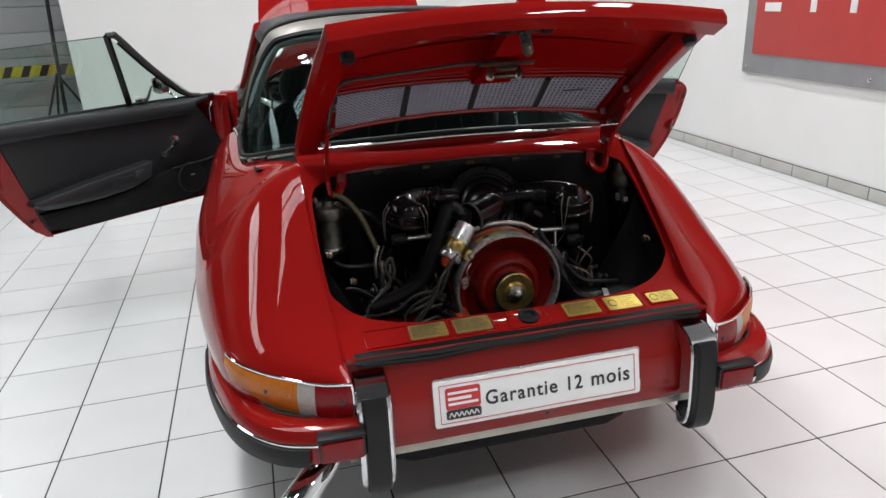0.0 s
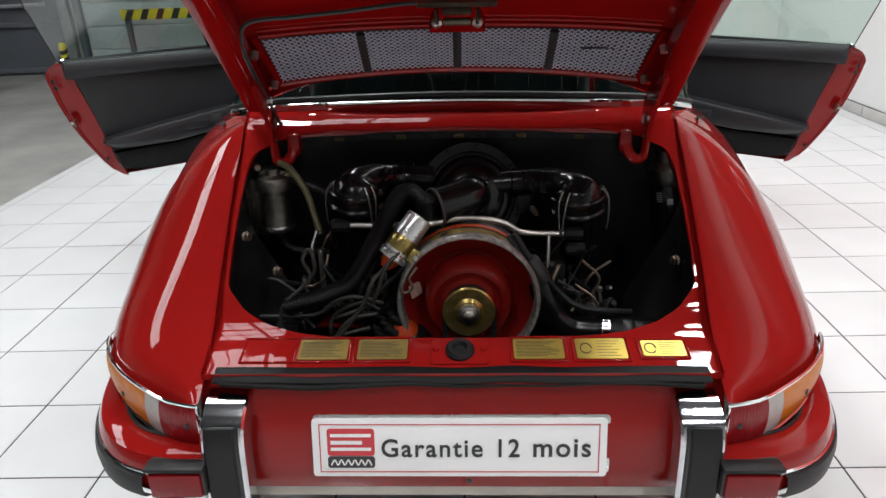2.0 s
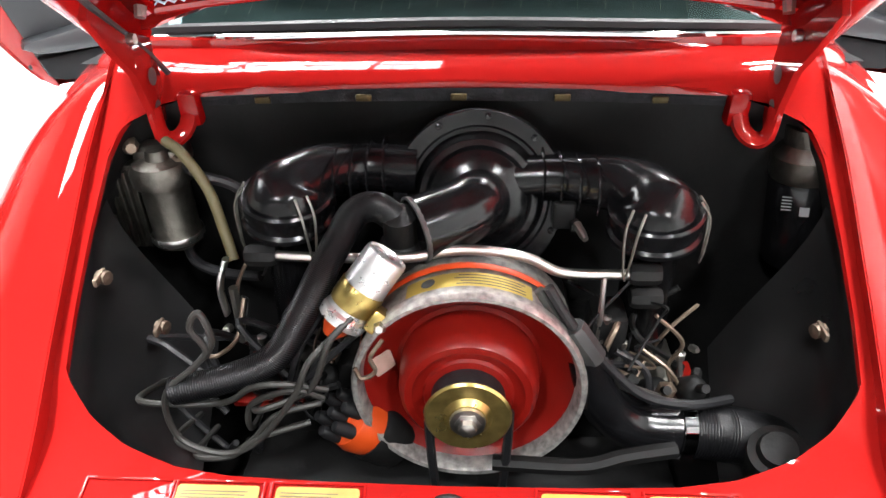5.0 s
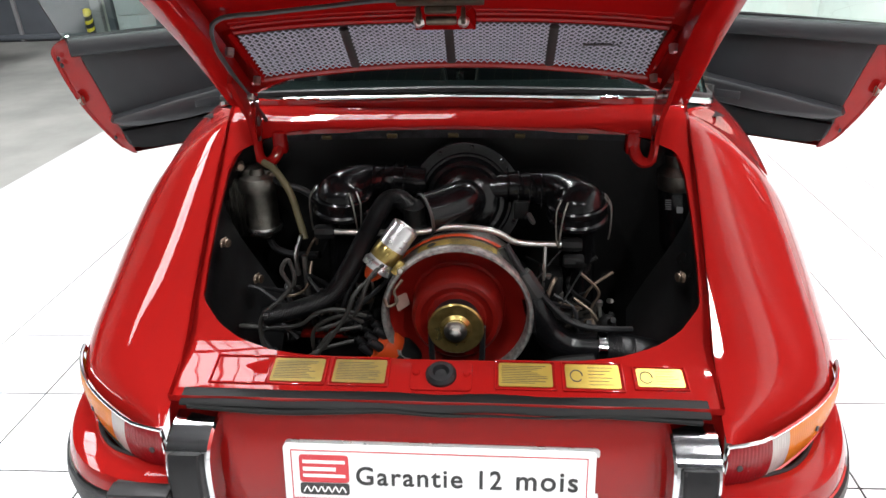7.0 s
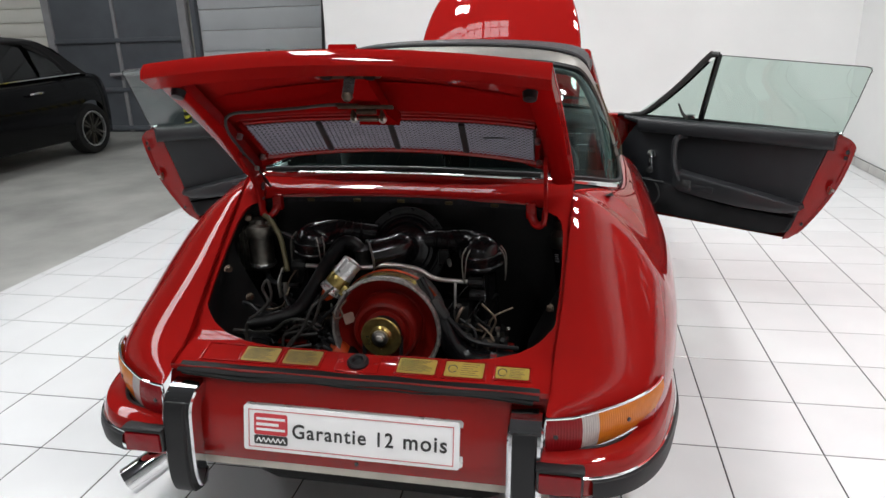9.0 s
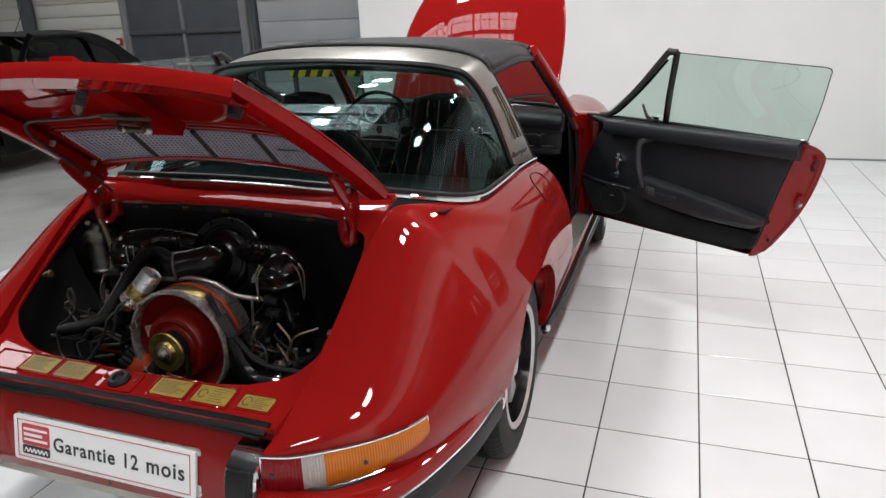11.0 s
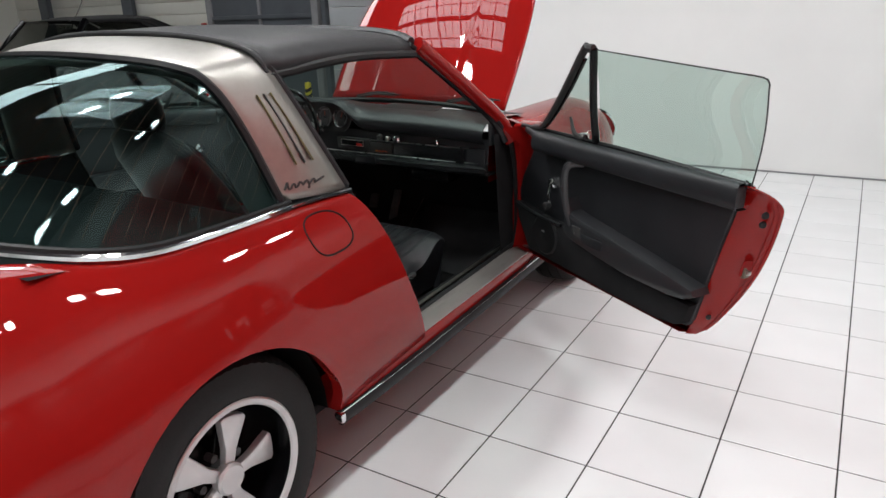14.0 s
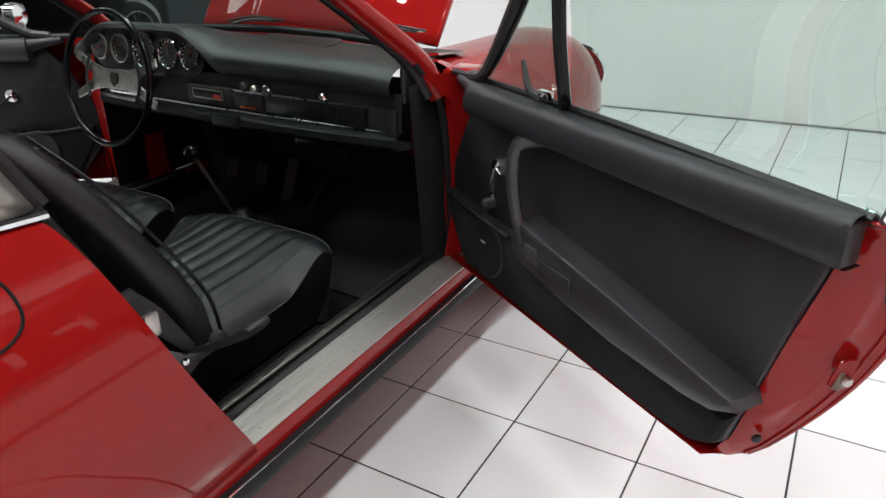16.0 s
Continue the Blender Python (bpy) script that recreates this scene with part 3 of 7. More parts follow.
roll_bar = thicken(part("roll_bar", grid(bar, range(81), range(7)), BAR_STEEL, car, "brushed stainless steel roll bar"), 0.03)
ROOF_R = [(0.0, 1.385, 1.296), (0.2, 1.385, 1.292), (0.36, 1.39, 1.279), (0.46, 1.395, 1.258), (0.505, 1.405, 1.228), (0.52, 1.41, 1.195)]
ROOF_F = [(0.0, 2.10, 1.272), (0.2, 2.10, 1.268), (0.36, 2.105, 1.258), (0.46, 2.115, 1.242), (0.505, 2.125, 1.22), (0.52, 2.13, 1.19)]
r0, r1 = along(mirrored(ROOF_R), 41), along(mirrored(ROOF_F), 41)


def roof(i, j):
    u = j / 10
    p = r0[i].lerp(r1[i], u)
    return p.x * (1 + 0.03 * math.sin(math.pi * u)), p.y, p.z + 0.018 * math.sin(math.pi * u)


roof_panel = thicken(part("roof_panel", grid(roof, range(41), range(11)), ROOF_VINYL, car, "black vinyl targa roof panel"), 0.03)

# ---- windscreen, pillars and front body ----
SCREEN_B = [(0.0, 2.80, 0.905), (0.3, 2.78, 0.90), (0.48, 2.735, 0.895), (0.585, 2.66, 0.885)]
SCREEN_T = [(0.0, 2.16, 1.262), (0.3, 2.155, 1.255), (0.44, 2.145, 1.24), (0.50, 2.135, 1.222)]
s0, s1 = along(mirrored(SCREEN_B), 31), along(mirrored(SCREEN_T), 31)
screen = part("windscreen", grid(lambda i, j: tuple(s0[i].lerp(s1[i], j / 10)), range(31), range(11)), GLASS, car, "clear windscreen")
part("screen_frame_top", tube(mirrored(SCREEN_T), 0.02, 8), BLACK, screen)
part("screen_base_seal", tube(mirrored(SCREEN_B), 0.012, 8), RUBBER, screen)
for side in (1, -1):
    pil = [(side * 0.66, 2.62, 0.80), (side * 0.615, 2.58, 0.90), (side * 0.565, 2.37, 1.06), (side * 0.515, 2.15, 1.215)]
    part("pillar", tube(pil, 0.03, 10), RED, car)
    part("pillar_seal", tube([(x - side * 0.012, y - 0.035, z) for x, y, z in pil], 0.015, 8), RUBBER, car)

FW = [(2.55, 0.775), (2.9, 0.785), (3.2, 0.79), (3.5, 0.78), (3.75, 0.745), (3.93, 0.68), (4.05, 0.56)]
FZ = [(2.55, 0.885), (2.75, 0.878), (3.0, 0.865), (3.3, 0.858), (3.6, 0.845), (3.8, 0.79), (3.93, 0.69), (4.05, 0.48)]


def front_section(y):
    w, zt = curve(FW, y), curve(FZ, y)
    xi = 0.50 if y > 2.72 else 0.60
    pts = []
    for i in range(36):
        a = math.pi / 2 * i / 35
        pts.append((xi + (w - xi) * math.sin(a) ** 0.9, 0.48 + (zt - 0.48) * math.cos(a) ** 0.7))
    for i in range(1, 14):
        pts.append((w - 0.05 * (i / 13) ** 2, 0.48 - 0.22 * i / 13))
    return pts


def front_fender(side):
    r = 0.335
    ys = steps(2.66, AXLE_F - r - 0.002, 8) + [AXLE_F - r * math.cos(math.pi * i / 20) for i in range(21)] + steps(AXLE_F + r + 0.002, 4.05, 14)
    cols = []
    for y in ys:
        col = cut_section(front_section(y), arch_bottom(y, AXLE_F, r, 0.27), 28)
        cols.append([(side * x, y, z) for x, z in col])
    return grid(lambda i, j: cols[i][j], range(len(ys)), range(28))


for side in (1, -1):
    part("front_fender", front_fender(side), RED, car)
    # inner trunk wall
    part("trunk_wall", grid(lambda y, v: (side * 0.50, y, curve(FZ, y) - v * 0.3), steps(2.72, 4.04, 20), steps(0, 1, 4)), RED_DULL, car)
part("front_cowl", grid(lambda x, v: (x, 2.66 + 0.2 * v, 0.89 - 0.02 * v), steps(-0.6, 0.6, 21), steps(0, 1, 6)), RED, car)

# hood, hinged at the screen
HINGE = Vector((0, 2.86, 0.90))
hood_m = Matrix.Translation(HINGE) @ pose(0, 0, 0, 50, 0, 0)


def hood_fn(u, v):
    half = 0.50 + 0.03 * v - 0.22 * v**3
    crown = 0.005 * min(1, max(0, (0.24 - abs(u * half)) / 0.025)) * (1 - v)
    return u * half, 1.08 * v, 0.055 * math.sin(math.pi * min(1, v * 0.75)) * (1 - 0.5 * u * u) - 0.03 * u**4 - 0.09 * v**3 + crown


hood = thicken(part("hood", grid(hood_fn, steps(-1, 1, 81), steps(0, 1, 25)), RED, car, "open glossy red front hood", hood_m), 0.018)

# ---- sills, floor pan and doors ----
for side in (1, -1):
    part("sill", block((0.13, 1.68, 0.075), (side * 0.70, 2.17, 0.2985), 0.012), RED, car)
    part("sill_strip", tube([(side * 0.762, 1.30, 0.272), (side * 0.772, 1.7, 0.272), (side * 0.772, 2.9, 0.272)], 0.0, 8, 6, flat=(0.016, 0.022)), RUBBER, car, "black rubber rocker strip")
    part("sill_strip_trim", tube([(side * 0.768, 1.295, 0.29), (side * 0.778, 1.7, 0.29), (side * 0.778, 2.9, 0.29)], 0.0035, 8, 6), CHROME, car)
    plate_ = part("tread_plate", block((0.084, 0.93, 0.004), (side * 0.720, 2.20, 0.338)), TREAD, car, "ribbed bright aluminium tread plate")
    for k in range(15):
        part("rib", block((0.0026, 0.926, 0.0016), (side * (0.684 + 0.0053 * k), 2.20, 0.3407)), TREAD, plate_)
    part("sill_seal", tube([(side * 0.664, 1.76, 0.338), (side * 0.664, 2.2, 0.338), (side * 0.664, 2.64, 0.338)], 0.0, 8, 6, flat=(0.013, 0.010)), RUBBER, car, "black rubber door seal")
part("floor_pan", block((1.24, 1.9, 0.03), (0, 2.0, 0.22)), CARPET, car)
part("underbody", block((1.15, 3.4, 0.05), (0, 2.1, 0.19)), BAY, car)

DOOR_L = 1.18


PULL = material("glossy_moulded_vinyl", (0.020, 0.021, 0.0235), 0.32, spec=0.7, vary=0.15, bump=0.15, bump_scale=700)


def door_rear(z):
    """How far behind the hinge the door's rear edge lies at a height."""
    return DOOR_L - 0.43 * max(0, 0.80 - z) + 0.10 * max(0, 0.40 - z) + 0.034 * math.sin(math.pi * min(1, max(0, (z - 0.34) / 0.46))) - (0.078 - math.sqrt(0.078**2 - max(0, z - 0.79) ** 2)) - 7.0 * max(0, 0.395 - z) ** 2


def door_x(z):
    """Outer skin: tucked in at the bottom and at the waist."""
    k = (z - 0.30) / 0.565
    return 0.052 - 0.035 * max(0, k - 0.35) ** 2 - 0.082 * max(0, (z - 0.765) / 0.10) ** 2.4 - 0.05 * (1 - k) ** 3


TRIM_REAR = [(0.33, 0.935), (0.365, 0.95), (0.385, 0.965), (0.47, 0.988), (0.631, 1.030), (0.79, 1.075), (0.87, 1.085)]


def door(side, angle, hx, hy):
    m = Matrix.Translation((side * hx, hy, 0)) @ pose(0, 0, 0, 0, 0, side * angle)
    zs, n = steps(0.332, 0.78, 16) + [0.79 + 0.076 * math.sin(math.pi / 2 * k / 10) for k in range(11)], 24

    def fn(i, z):
        # skin, then round the rear edge onto the shut face
        if i <= n:
            y = -(i / n) * (door_rear(z) - 0.012)
            return side * door_x(z), y, z
        a = (i - n) / 4
        if a <= 1:
            return side * (door_x(z) - 0.012 + 0.012 * math.cos(a * math.pi / 2)), -(door_rear(z) - 0.012) - 0.012 * math.sin(a * math.pi / 2), z
        d = (i - n - 4) / 5
        w = max(0.006, door_x(z) - 0.012 + 0.030)
        inset = max(0.01, door_rear(z) - 0.006 - curve(TRIM_REAR, z))
        return side * (door_x(z) - 0.012 - w * d), -door_rear(z) + inset * d ** 1.6 + (0.004 if d > 0.35 else 0), z

    skin = part("door", grid(fn, range(n + 10), zs), RED, car, "open red door with black trim panel", m)
    part("lower_edge", grid(lambda u, v: (side * (door_x(0.332) - 0.08 * v), -u * (door_rear(0.332) - 0.012 * v), 0.332 + 0.022 * v), steps(0, 1, 10), steps(0, 1, 3)), RED, skin)
    part("front_edge", grid(lambda z, v: (side * (door_x(z) - 0.085 * v), 0.004 * v, z), steps(0.332, 0.865, 8), steps(0, 1, 3)), RED, skin)
    inner = Matrix(((0, 0, -side, -side * 0.022), (1, 0, 0, 0), (0, 1, 0, 0), (0, 0, 0, 1)))
    rear = [(-0.945, 0.365), (-0.965, 0.385), (-0.988, 0.47), (-1.030, 0.631), (-1.075, 0.79), (-1.085, 0.845)]
    part("trim_panel", plate([(-0.10, 0.365)] + rear + [(-0.14, 0.845), (-0.085, 0.77), (-0.02, 0.66), (0.0, 0.6), (-0.01, 0.48)], 0.02, inner, 0.004), BLACK, skin, "smooth black vinyl trim panel")
    # carpeted pocket with its slanting top
    pocket = [(-0.11, 0.372), (-0.28, 0.366), (-0.6, 0.358), (-0.85, 0.358), (-0.92, 0.366), (-0.958, 0.385), (-0.982, 0.455), (-0.62, 0.47), (-0.33, 0.535), (-0.2, 0.535), (-0.10, 0.547), (-0.015, 0.556), (-0.03, 0.49)]
    part("map_pocket", plate(pocket, 0.035, inner @ Matrix.Translation((0, 0, 0.016)), 0.01), CARPET, skin, "black carpet-covered lower pocket")
    part("pocket_edge", tube([(-side * 0.074, -0.02, 0.558), (-side * 0.076, -0.16, 0.541), (-side * 0.078, -0.33, 0.536)], 0.006, 8), LEATHER, skin)
    # padded rail under the window
    sec = [(-0.05, 0.872), (-0.075, 0.874), (-0.096, 0.865), (-0.106, 0.84), (-0.105, 0.815), (-0.088, 0.797), (-0.03, 0.795)]
    sec = [(p.x, p.z) for p in along([(a_, 0, b_) for a_, b_ in sec], 20)]
    part("top_rail", grid(lambda u, j: (side * (-0.05 + (sec[j][0] + 0.05) * (1 - 0.3 * u * u)), -0.165 - 0.035 * (1 - min(1, abs(sec[j][0]) / 0.1)) - u * (0.945 - 0.035 * (1 - min(1, abs(sec[j][0]) / 0.1))), sec[j][1]), steps(0, 1, 14), range(len(sec))), BLACK, skin, "padded black vinyl window rail")
    part("rail_end", block((0.040, 0.012, 0.064), (-side * 0.067, -1.106, 0.833), 0.006), BLACK, skin)
    part("rail_nose", block((0.05, 0.04, 0.07), (-side * 0.07, -0.185, 0.833), 0.012), BLACK, skin)
    part("rail_tip", tube([(-side * 0.052, -0.06, 0.862), (-side * 0.058, -0.13, 0.852), (-side * 0.066, -0.19, 0.845)], lambda u: 0.012 + 0.014 * u, 10), BLACK, skin)
    part("window_seal", tube([(-side * 0.048, -0.02, 0.872), (-side * 0.048, -0.6, 0.876), (-side * 0.048, -1.118, 0.866)], 0.009, 8), RUBBER, skin)
    part("waist_strip", tube([(-side * 0.040, -1.098, 0.872), (-side * 0.042, -1.115, 0.870), (-side * 0.045, -1.13, 0.862)], 0.006, 8), CHROME, skin)
    # pull handle running into the arm rest
    hx0 = -side * 0.092
    if side == 1:
        part("pull_handle", tube([(-side * 0.05, -0.415, 0.792), (hx0, -0.395, 0.790), (hx0 - side * 0.012, -0.382, 0.765), (hx0 - side * 0.014, -0.383, 0.69), (hx0 - side * 0.008, -0.395, 0.62), (hx0 - side * 0.005, -0.42, 0.565)], 0.0, 10, 8, flat=(0.0145, 0.0125)), PULL, skin, "upright glossy black pull handle")
    arm = ([(-0.385, 0.66), (-0.405, 0.615), (-0.46, 0.605)] if side == 1 else [(-0.44, 0.60), (-0.46, 0.602)]) + [(-0.75, 0.566), (-1.01, 0.526), (-1.02, 0.506), (-0.975, 0.482), (-0.91, 0.474), (-0.72, 0.474), (-0.56, 0.49)] + ([(-0.42, 0.51), (-0.38, 0.535)] if side == 1 else [(-0.46, 0.52)])
    cup_y = -0.462 if side == 1 else -0.52
    armrest = part("arm_rest", plate(arm, 0.07, inner @ Matrix.Translation((0, 0, 0.016)), 0.014), PULL, skin, "slanting black arm rest")
    part("release_cup", block((0.012, 0.05, 0.04), (-side * 0.107, cup_y, 0.555), 0.006), INK, armrest)
    part("release_lever", block((0.012, 0.008, 0.022), (-side * 0.110, cup_y + 0.004, 0.555), 0.003), INK, armrest)
    part("recess_panel", block((0.008, 0.11, 0.035), (-side * 0.108, cup_y - 0.086, 0.538), 0.003), BLACK, armrest)
    # window crank
    hub, knob = ((-0.232, 0.675), (-0.244, 0.594)) if side == 1 else ((-0.28, 0.672), (-0.36, 0.615))
    crank = part("window_crank", lathe([(0.024, 0), (0.022, 0.012), (0.0, 0.016)], 20, aim((-side * 0.042, *hub), (-side, 0, 0))), CHROME, skin, "chrome window crank with black knob")
    part("crank_arm", tube([(-side * 0.058, *hub), (-side * 0.07, (hub[0] + knob[0]) / 2, (hub[1] + knob[1]) / 2), (-side * 0.066, *knob)], 0.0, 8, 5, flat=(0.009, 0.005)), CHROME, crank)
    part("crank_knob", lathe([(0.010, 0), (0.015, 0.012), (0.013, 0.03), (0, 0.032)], 16, aim((-side * 0.066, *knob), (-side, 0, 0))), INK, crank)
    # loudspeaker
    sp = part("loudspeaker", lathe([(0.080, 0), (0.080, 0.014), (0.074, 0.019), (0.068, 0.016), (0.0, 0.024)], 40, aim((-side * 0.062, -0.228, 0.468), (-side, 0, 0))), RUBBER, skin, "round black loudspeaker grille")
    part("speaker_mark", block((0.001, 0.02, 0.006), (-side * 0.086, -0.228, 0.486)), GREYTRIM, sp)
    # lock parts on the shut face
    sx = side * (door_x(0.58) - 0.05)
    latch = part("lock", block((0.026, 0.016, 0.036), (sx, -door_rear(0.60) + 0.020, 0.60), 0.004), RUSTY, skin, "steel door lock")
    part("lock_bolt", block((0.014, 0.02, 0.014), (sx, -door_rear(0.60) + 0.012, 0.60), 0.004), STEEL, latch)
    for z, r in ((0.785, 0.011), (0.757, 0.011), (0.42, 0.009)):
        part("rubber_plug", lathe([(r, 0), (r * 0.8, 0.005), (0, 0.006)], 14, aim((side * (0.5 * door_x(z) - 0.036), -door_rear(z) + 0.022, z), (-side * 0.5, -1, 0))), RUBBER, skin)
    part("lock_recess", plate(rounded(0.034, 0.055, 0.012), 0.003, aim((sx - side * 0.004, -door_rear(0.612) + 0.0205, 0.612), (-side * 0.35, -1, -0.2))), RED_DULL, skin)
    for d_, r_ in ((0.12, 0.0028), (0.30, 0.0022)):
        part("pressed_crease", tube([(side * (door_x(z) - 0.012 - max(0.006, door_x(z) + 0.018) * d_), -door_rear(z) + max(0.01, door_rear(z) - 0.006 - curve(TRIM_REAR, z)) * d_ ** 1.6 - 0.0006, z) for z in steps(0.36, 0.82, 14)], r_, 6, 0), RED, skin)
    # quarter light
    top = (-side * 0.168, -0.585, 1.205)
    part("quarter_frame", tube([(-side * 0.048, -0.10, 0.874), (-side * 0.06, -0.19, 0.90), (-side * 0.118, -0.37, 1.04), (-side * 0.166, -0.535, 1.196), (-side * 0.168, -0.555, 1.205), top], 0.0, 8, 8, flat=(0.012, 0.013)), INK, skin, "black quarter light frame")
    part("quarter_seal", tube([(-side * 0.06, -0.16, 0.885), (-side * 0.07, -0.23, 0.91), (-side * 0.115, -0.395, 1.04), (-side * 0.158, -0.535, 1.170)], 0.006, 6), ENGINE_BLACK, skin)
    part("division_bar", tube([top, (-side * 0.115, -0.532, 1.03), (-side * 0.048, -0.478, 0.868)], 0.0, 8, 8, flat=(0.014, 0.012)), ENGINE_BLACK, skin)
    part("division_trim", tube([(-side * 0.183, -0.588, 1.20), (-side * 0.129, -0.535, 1.03), (-side * 0.062, -0.480, 0.88)], 0.003, 6), RUBBER, skin)
    part("quarter_latch", tube([(-side * 0.07, -0.42, 0.885), (-side * 0.085, -0.40, 0.905), (-side * 0.08, -0.37, 0.955)], lambda u: 0.011 - 0.006 * u, 8), INK, skin, "black quarter light catch")
    part("latch_base", block((0.02, 0.04, 0.02), (-side * 0.07, -0.435, 0.895), 0.005), CHROME, skin)
    q = [Vector((-side * 0.05, -0.12, 0.876)), Vector((-side * 0.048, -0.472, 0.872)), Vector((-side * 0.166, -0.58, 1.20))]
    part("quarter_pane", mesh_of("pane", q, [(0, 1, 2)]), GLASS, skin, "small tinted quarter light")
    a, b, c, d = Vector((-side * 0.048, -0.482, 0.868)), Vector((-side * 0.048, -1.125, 0.868)), Vector((-side * 0.165, -1.225, 1.170)), Vector((-side * 0.168, -0.59, 1.203))

    def pane(u, v):
        p = a.lerp(b, u).lerp(d.lerp(c, u), v)
        return p.x + side * 0.016 * math.sin(math.pi * v), p.y, p.z

    window = part("window_pane", grid(pane, steps(0, 1, 10), steps(0, 1, 10)), GLASS, skin, "raised green-tinted side window")
    part("pane_edge", tube([pane(u, 1) for u in steps(0.02, 0.97, 8)] + [pane(1.0, 0.96)] + [pane(1, v) for v in steps(0.9, 0, 6)], 0.0022, 5, 3), INK, window)
    return skin


door_right = door(1, 58.5, 0.725, 2.655)
door_left = door(-1, 55.0, 0.795, 2.612)

# ---- engine lid ----
LID_L, LID_A = 0.615, -33.0
lid_m = Matrix.Translation((0, 0.555, 0.980)) @ pose(0, 0, 0, LID_A, 0, 0)


def lid_half(v):
    return 0.487 - 0.055 * v


def lid_top(u, v):
    """Crowned most at the window, flatter at the tail."""
    return 0.030 * math.sin(math.pi * v) * (1 - 0.4 * u * u) + (0.088 - 0.055 * v) * (1 - u * u)


def lid_y(u, v):
    return -LID_L * v - 0.040 * (1 - u * u) * (1 - v)


def lid_fn(u, v):
    return u * lid_half(v), lid_y(u, v), lid_top(u, v)


lid = thicken(part("engine_lid", grid(lid_fn, steps(-1, 1, 41), steps(0, 1, 25)), RED, car, "raised red engine lid", lid_m), 0.003)


def lid_frame(side):
    # hollow channel along each edge
    prof = [(0.0, -0.004), (0.004, -0.028), (0.018, -0.032), (0.05, -0.034), (0.062, -0.028), (0.068, -0.004)]
    return grid(lambda v, j: (side * (lid_half(v) - 0.002 - prof[j][0] * 0.95), -LID_L * v, lid_top(1, v) * 0.6 + prof[j][1] + 0.006), steps(0.0, 1, 16), range(6))


for side in (1, -1):
    part("side_channel", lid_frame(side), RED_DULL, lid)
    part("rubber_buffer", lathe([(0.016, 0), (0.014, -0.016), (0.0, -0.018)], 16, pose(side * 0.388, -0.540, -0.024)), RUBBER, lid, "black rubber buffer")
part("rear_lip", grid(lambda u, j: (u * lid_half(1), -LID_L + [0.0, -0.006, 0.0, 0.05, 0.06][j], lid_top(u, 1) + [0.0, -0.02, -0.036, -0.034, -0.01][j]), steps(-1, 1, 21), range(5)), RED, lid)
part("front_beam", grid(lambda u, j: (u * lid_half(0) * 0.98, lid_y(u, 0) + [0.0, -0.003, -0.024, -0.027][j], lid_top(u, 0) + [-0.004, -0.020, -0.026, -0.012][j]), steps(-1, 1, 41), range(4)), RED, lid)


def grille_z(x, y):
    """Height of the bowed grille in the lid."""
    k = 1 - min(1, abs(x) / 0.385) ** 2
    return 0.014 + 0.030 * k + (-y - 0.075) / 0.15 * (0.015 + 0.020 * k)


def grille_y(x, v):
    return -0.074 - v * (0.158 - 0.044 * (1 - (x / 0.385) ** 2))


# pressed frame round the grille, with two creases beyond it
for d, r in ((0.010, 0.0065), (0.026, 0.004), (0.040, 0.0035)):
    part("pressed_crease", tube([(x, grille_y(x, 1) - d, grille_z(x, grille_y(x, 1)) + 0.004 + 0.12 * d) for x in steps(-0.385, 0.385, 15)], r, 8, 3), RED_DULL, lid)
part("grille_frame_front", tube([(x, grille_y(x, 0) + 0.008, grille_z(x, -0.07) - 0.002) for x in steps(-0.385, 0.385, 15)], 0.0085, 8, 3), RED, lid)
for x0 in (-0.387, 0.387):
    part("grille_frame_side", tube([(x0 * (1 + 0.02 * q), grille_y(x0, q), grille_z(x0, grille_y(x0, q)) + 0.001) for q in (-0.08, 0.3, 0.7, 1.1)], 0.009, 8, 4), RED_DULL, lid)
part("inner_skin", grid(lambda u, v: (u * 0.39, (grille_y(u * 0.39, 1) - 0.008) * (1 - v) - 0.40 * v, (grille_z(u * 0.39, grille_y(u * 0.39, 1)) + 0.008) * (1 - v) + (lid_top(u * 0.85, 0.65) - 0.006) * v), steps(-1, 1, 31), steps(0, 1, 8)), RED_DULL, lid)
part("centre_rib", plate([(-0.030, -0.60), (0.030, -0.60), (0.034, -0.33), (0.048, -0.29), (0.052, -0.275), (-0.052, -0.275), (-0.048, -0.29), (-0.034, -0.33)], 0.035, pose(0, 0, 0.020), 0.005), RED_DULL, lid)
# latch
LATCH = material("worn_zinc", (0.10, 0.08, 0.06), 0.4, metal=0.8, vary=0.35, scale=50, bump=0.2, bump_scale=150)
latch = part("lid_latch", plate(rounded(0.15, 0.042, 0.02), 0.006, pose(0, -0.545, -0.006), 0.002), LATCH, lid, "worn zinc lid latch with spring pin")
latch.location.z = 0.020
for x in (-0.048, 0.048):
    part("slotted_bolt", lathe([(0.014, 0), (0.013, -0.006), (0, -0.007)], 12, pose(x, -0.545, -0.008)), BAY, latch)
part("latch_pin", lathe([(0.006, 0), (0.006, -0.038), (0.012, -0.041), (0.012, -0.048), (0.006, -0.056), (0, -0.057)], 14, pose(0, -0.53, -0.005)), LATCH, latch)
part("pin_spring", tube([(0.0105 * math.cos(a), -0.53 + 0.0105 * math.sin(a), -0.008 - 0.0060 * a / (2 * math.pi)) for a in steps(0, 12 * math.pi, 60)], 0.0022, 5, 0), INK, latch)
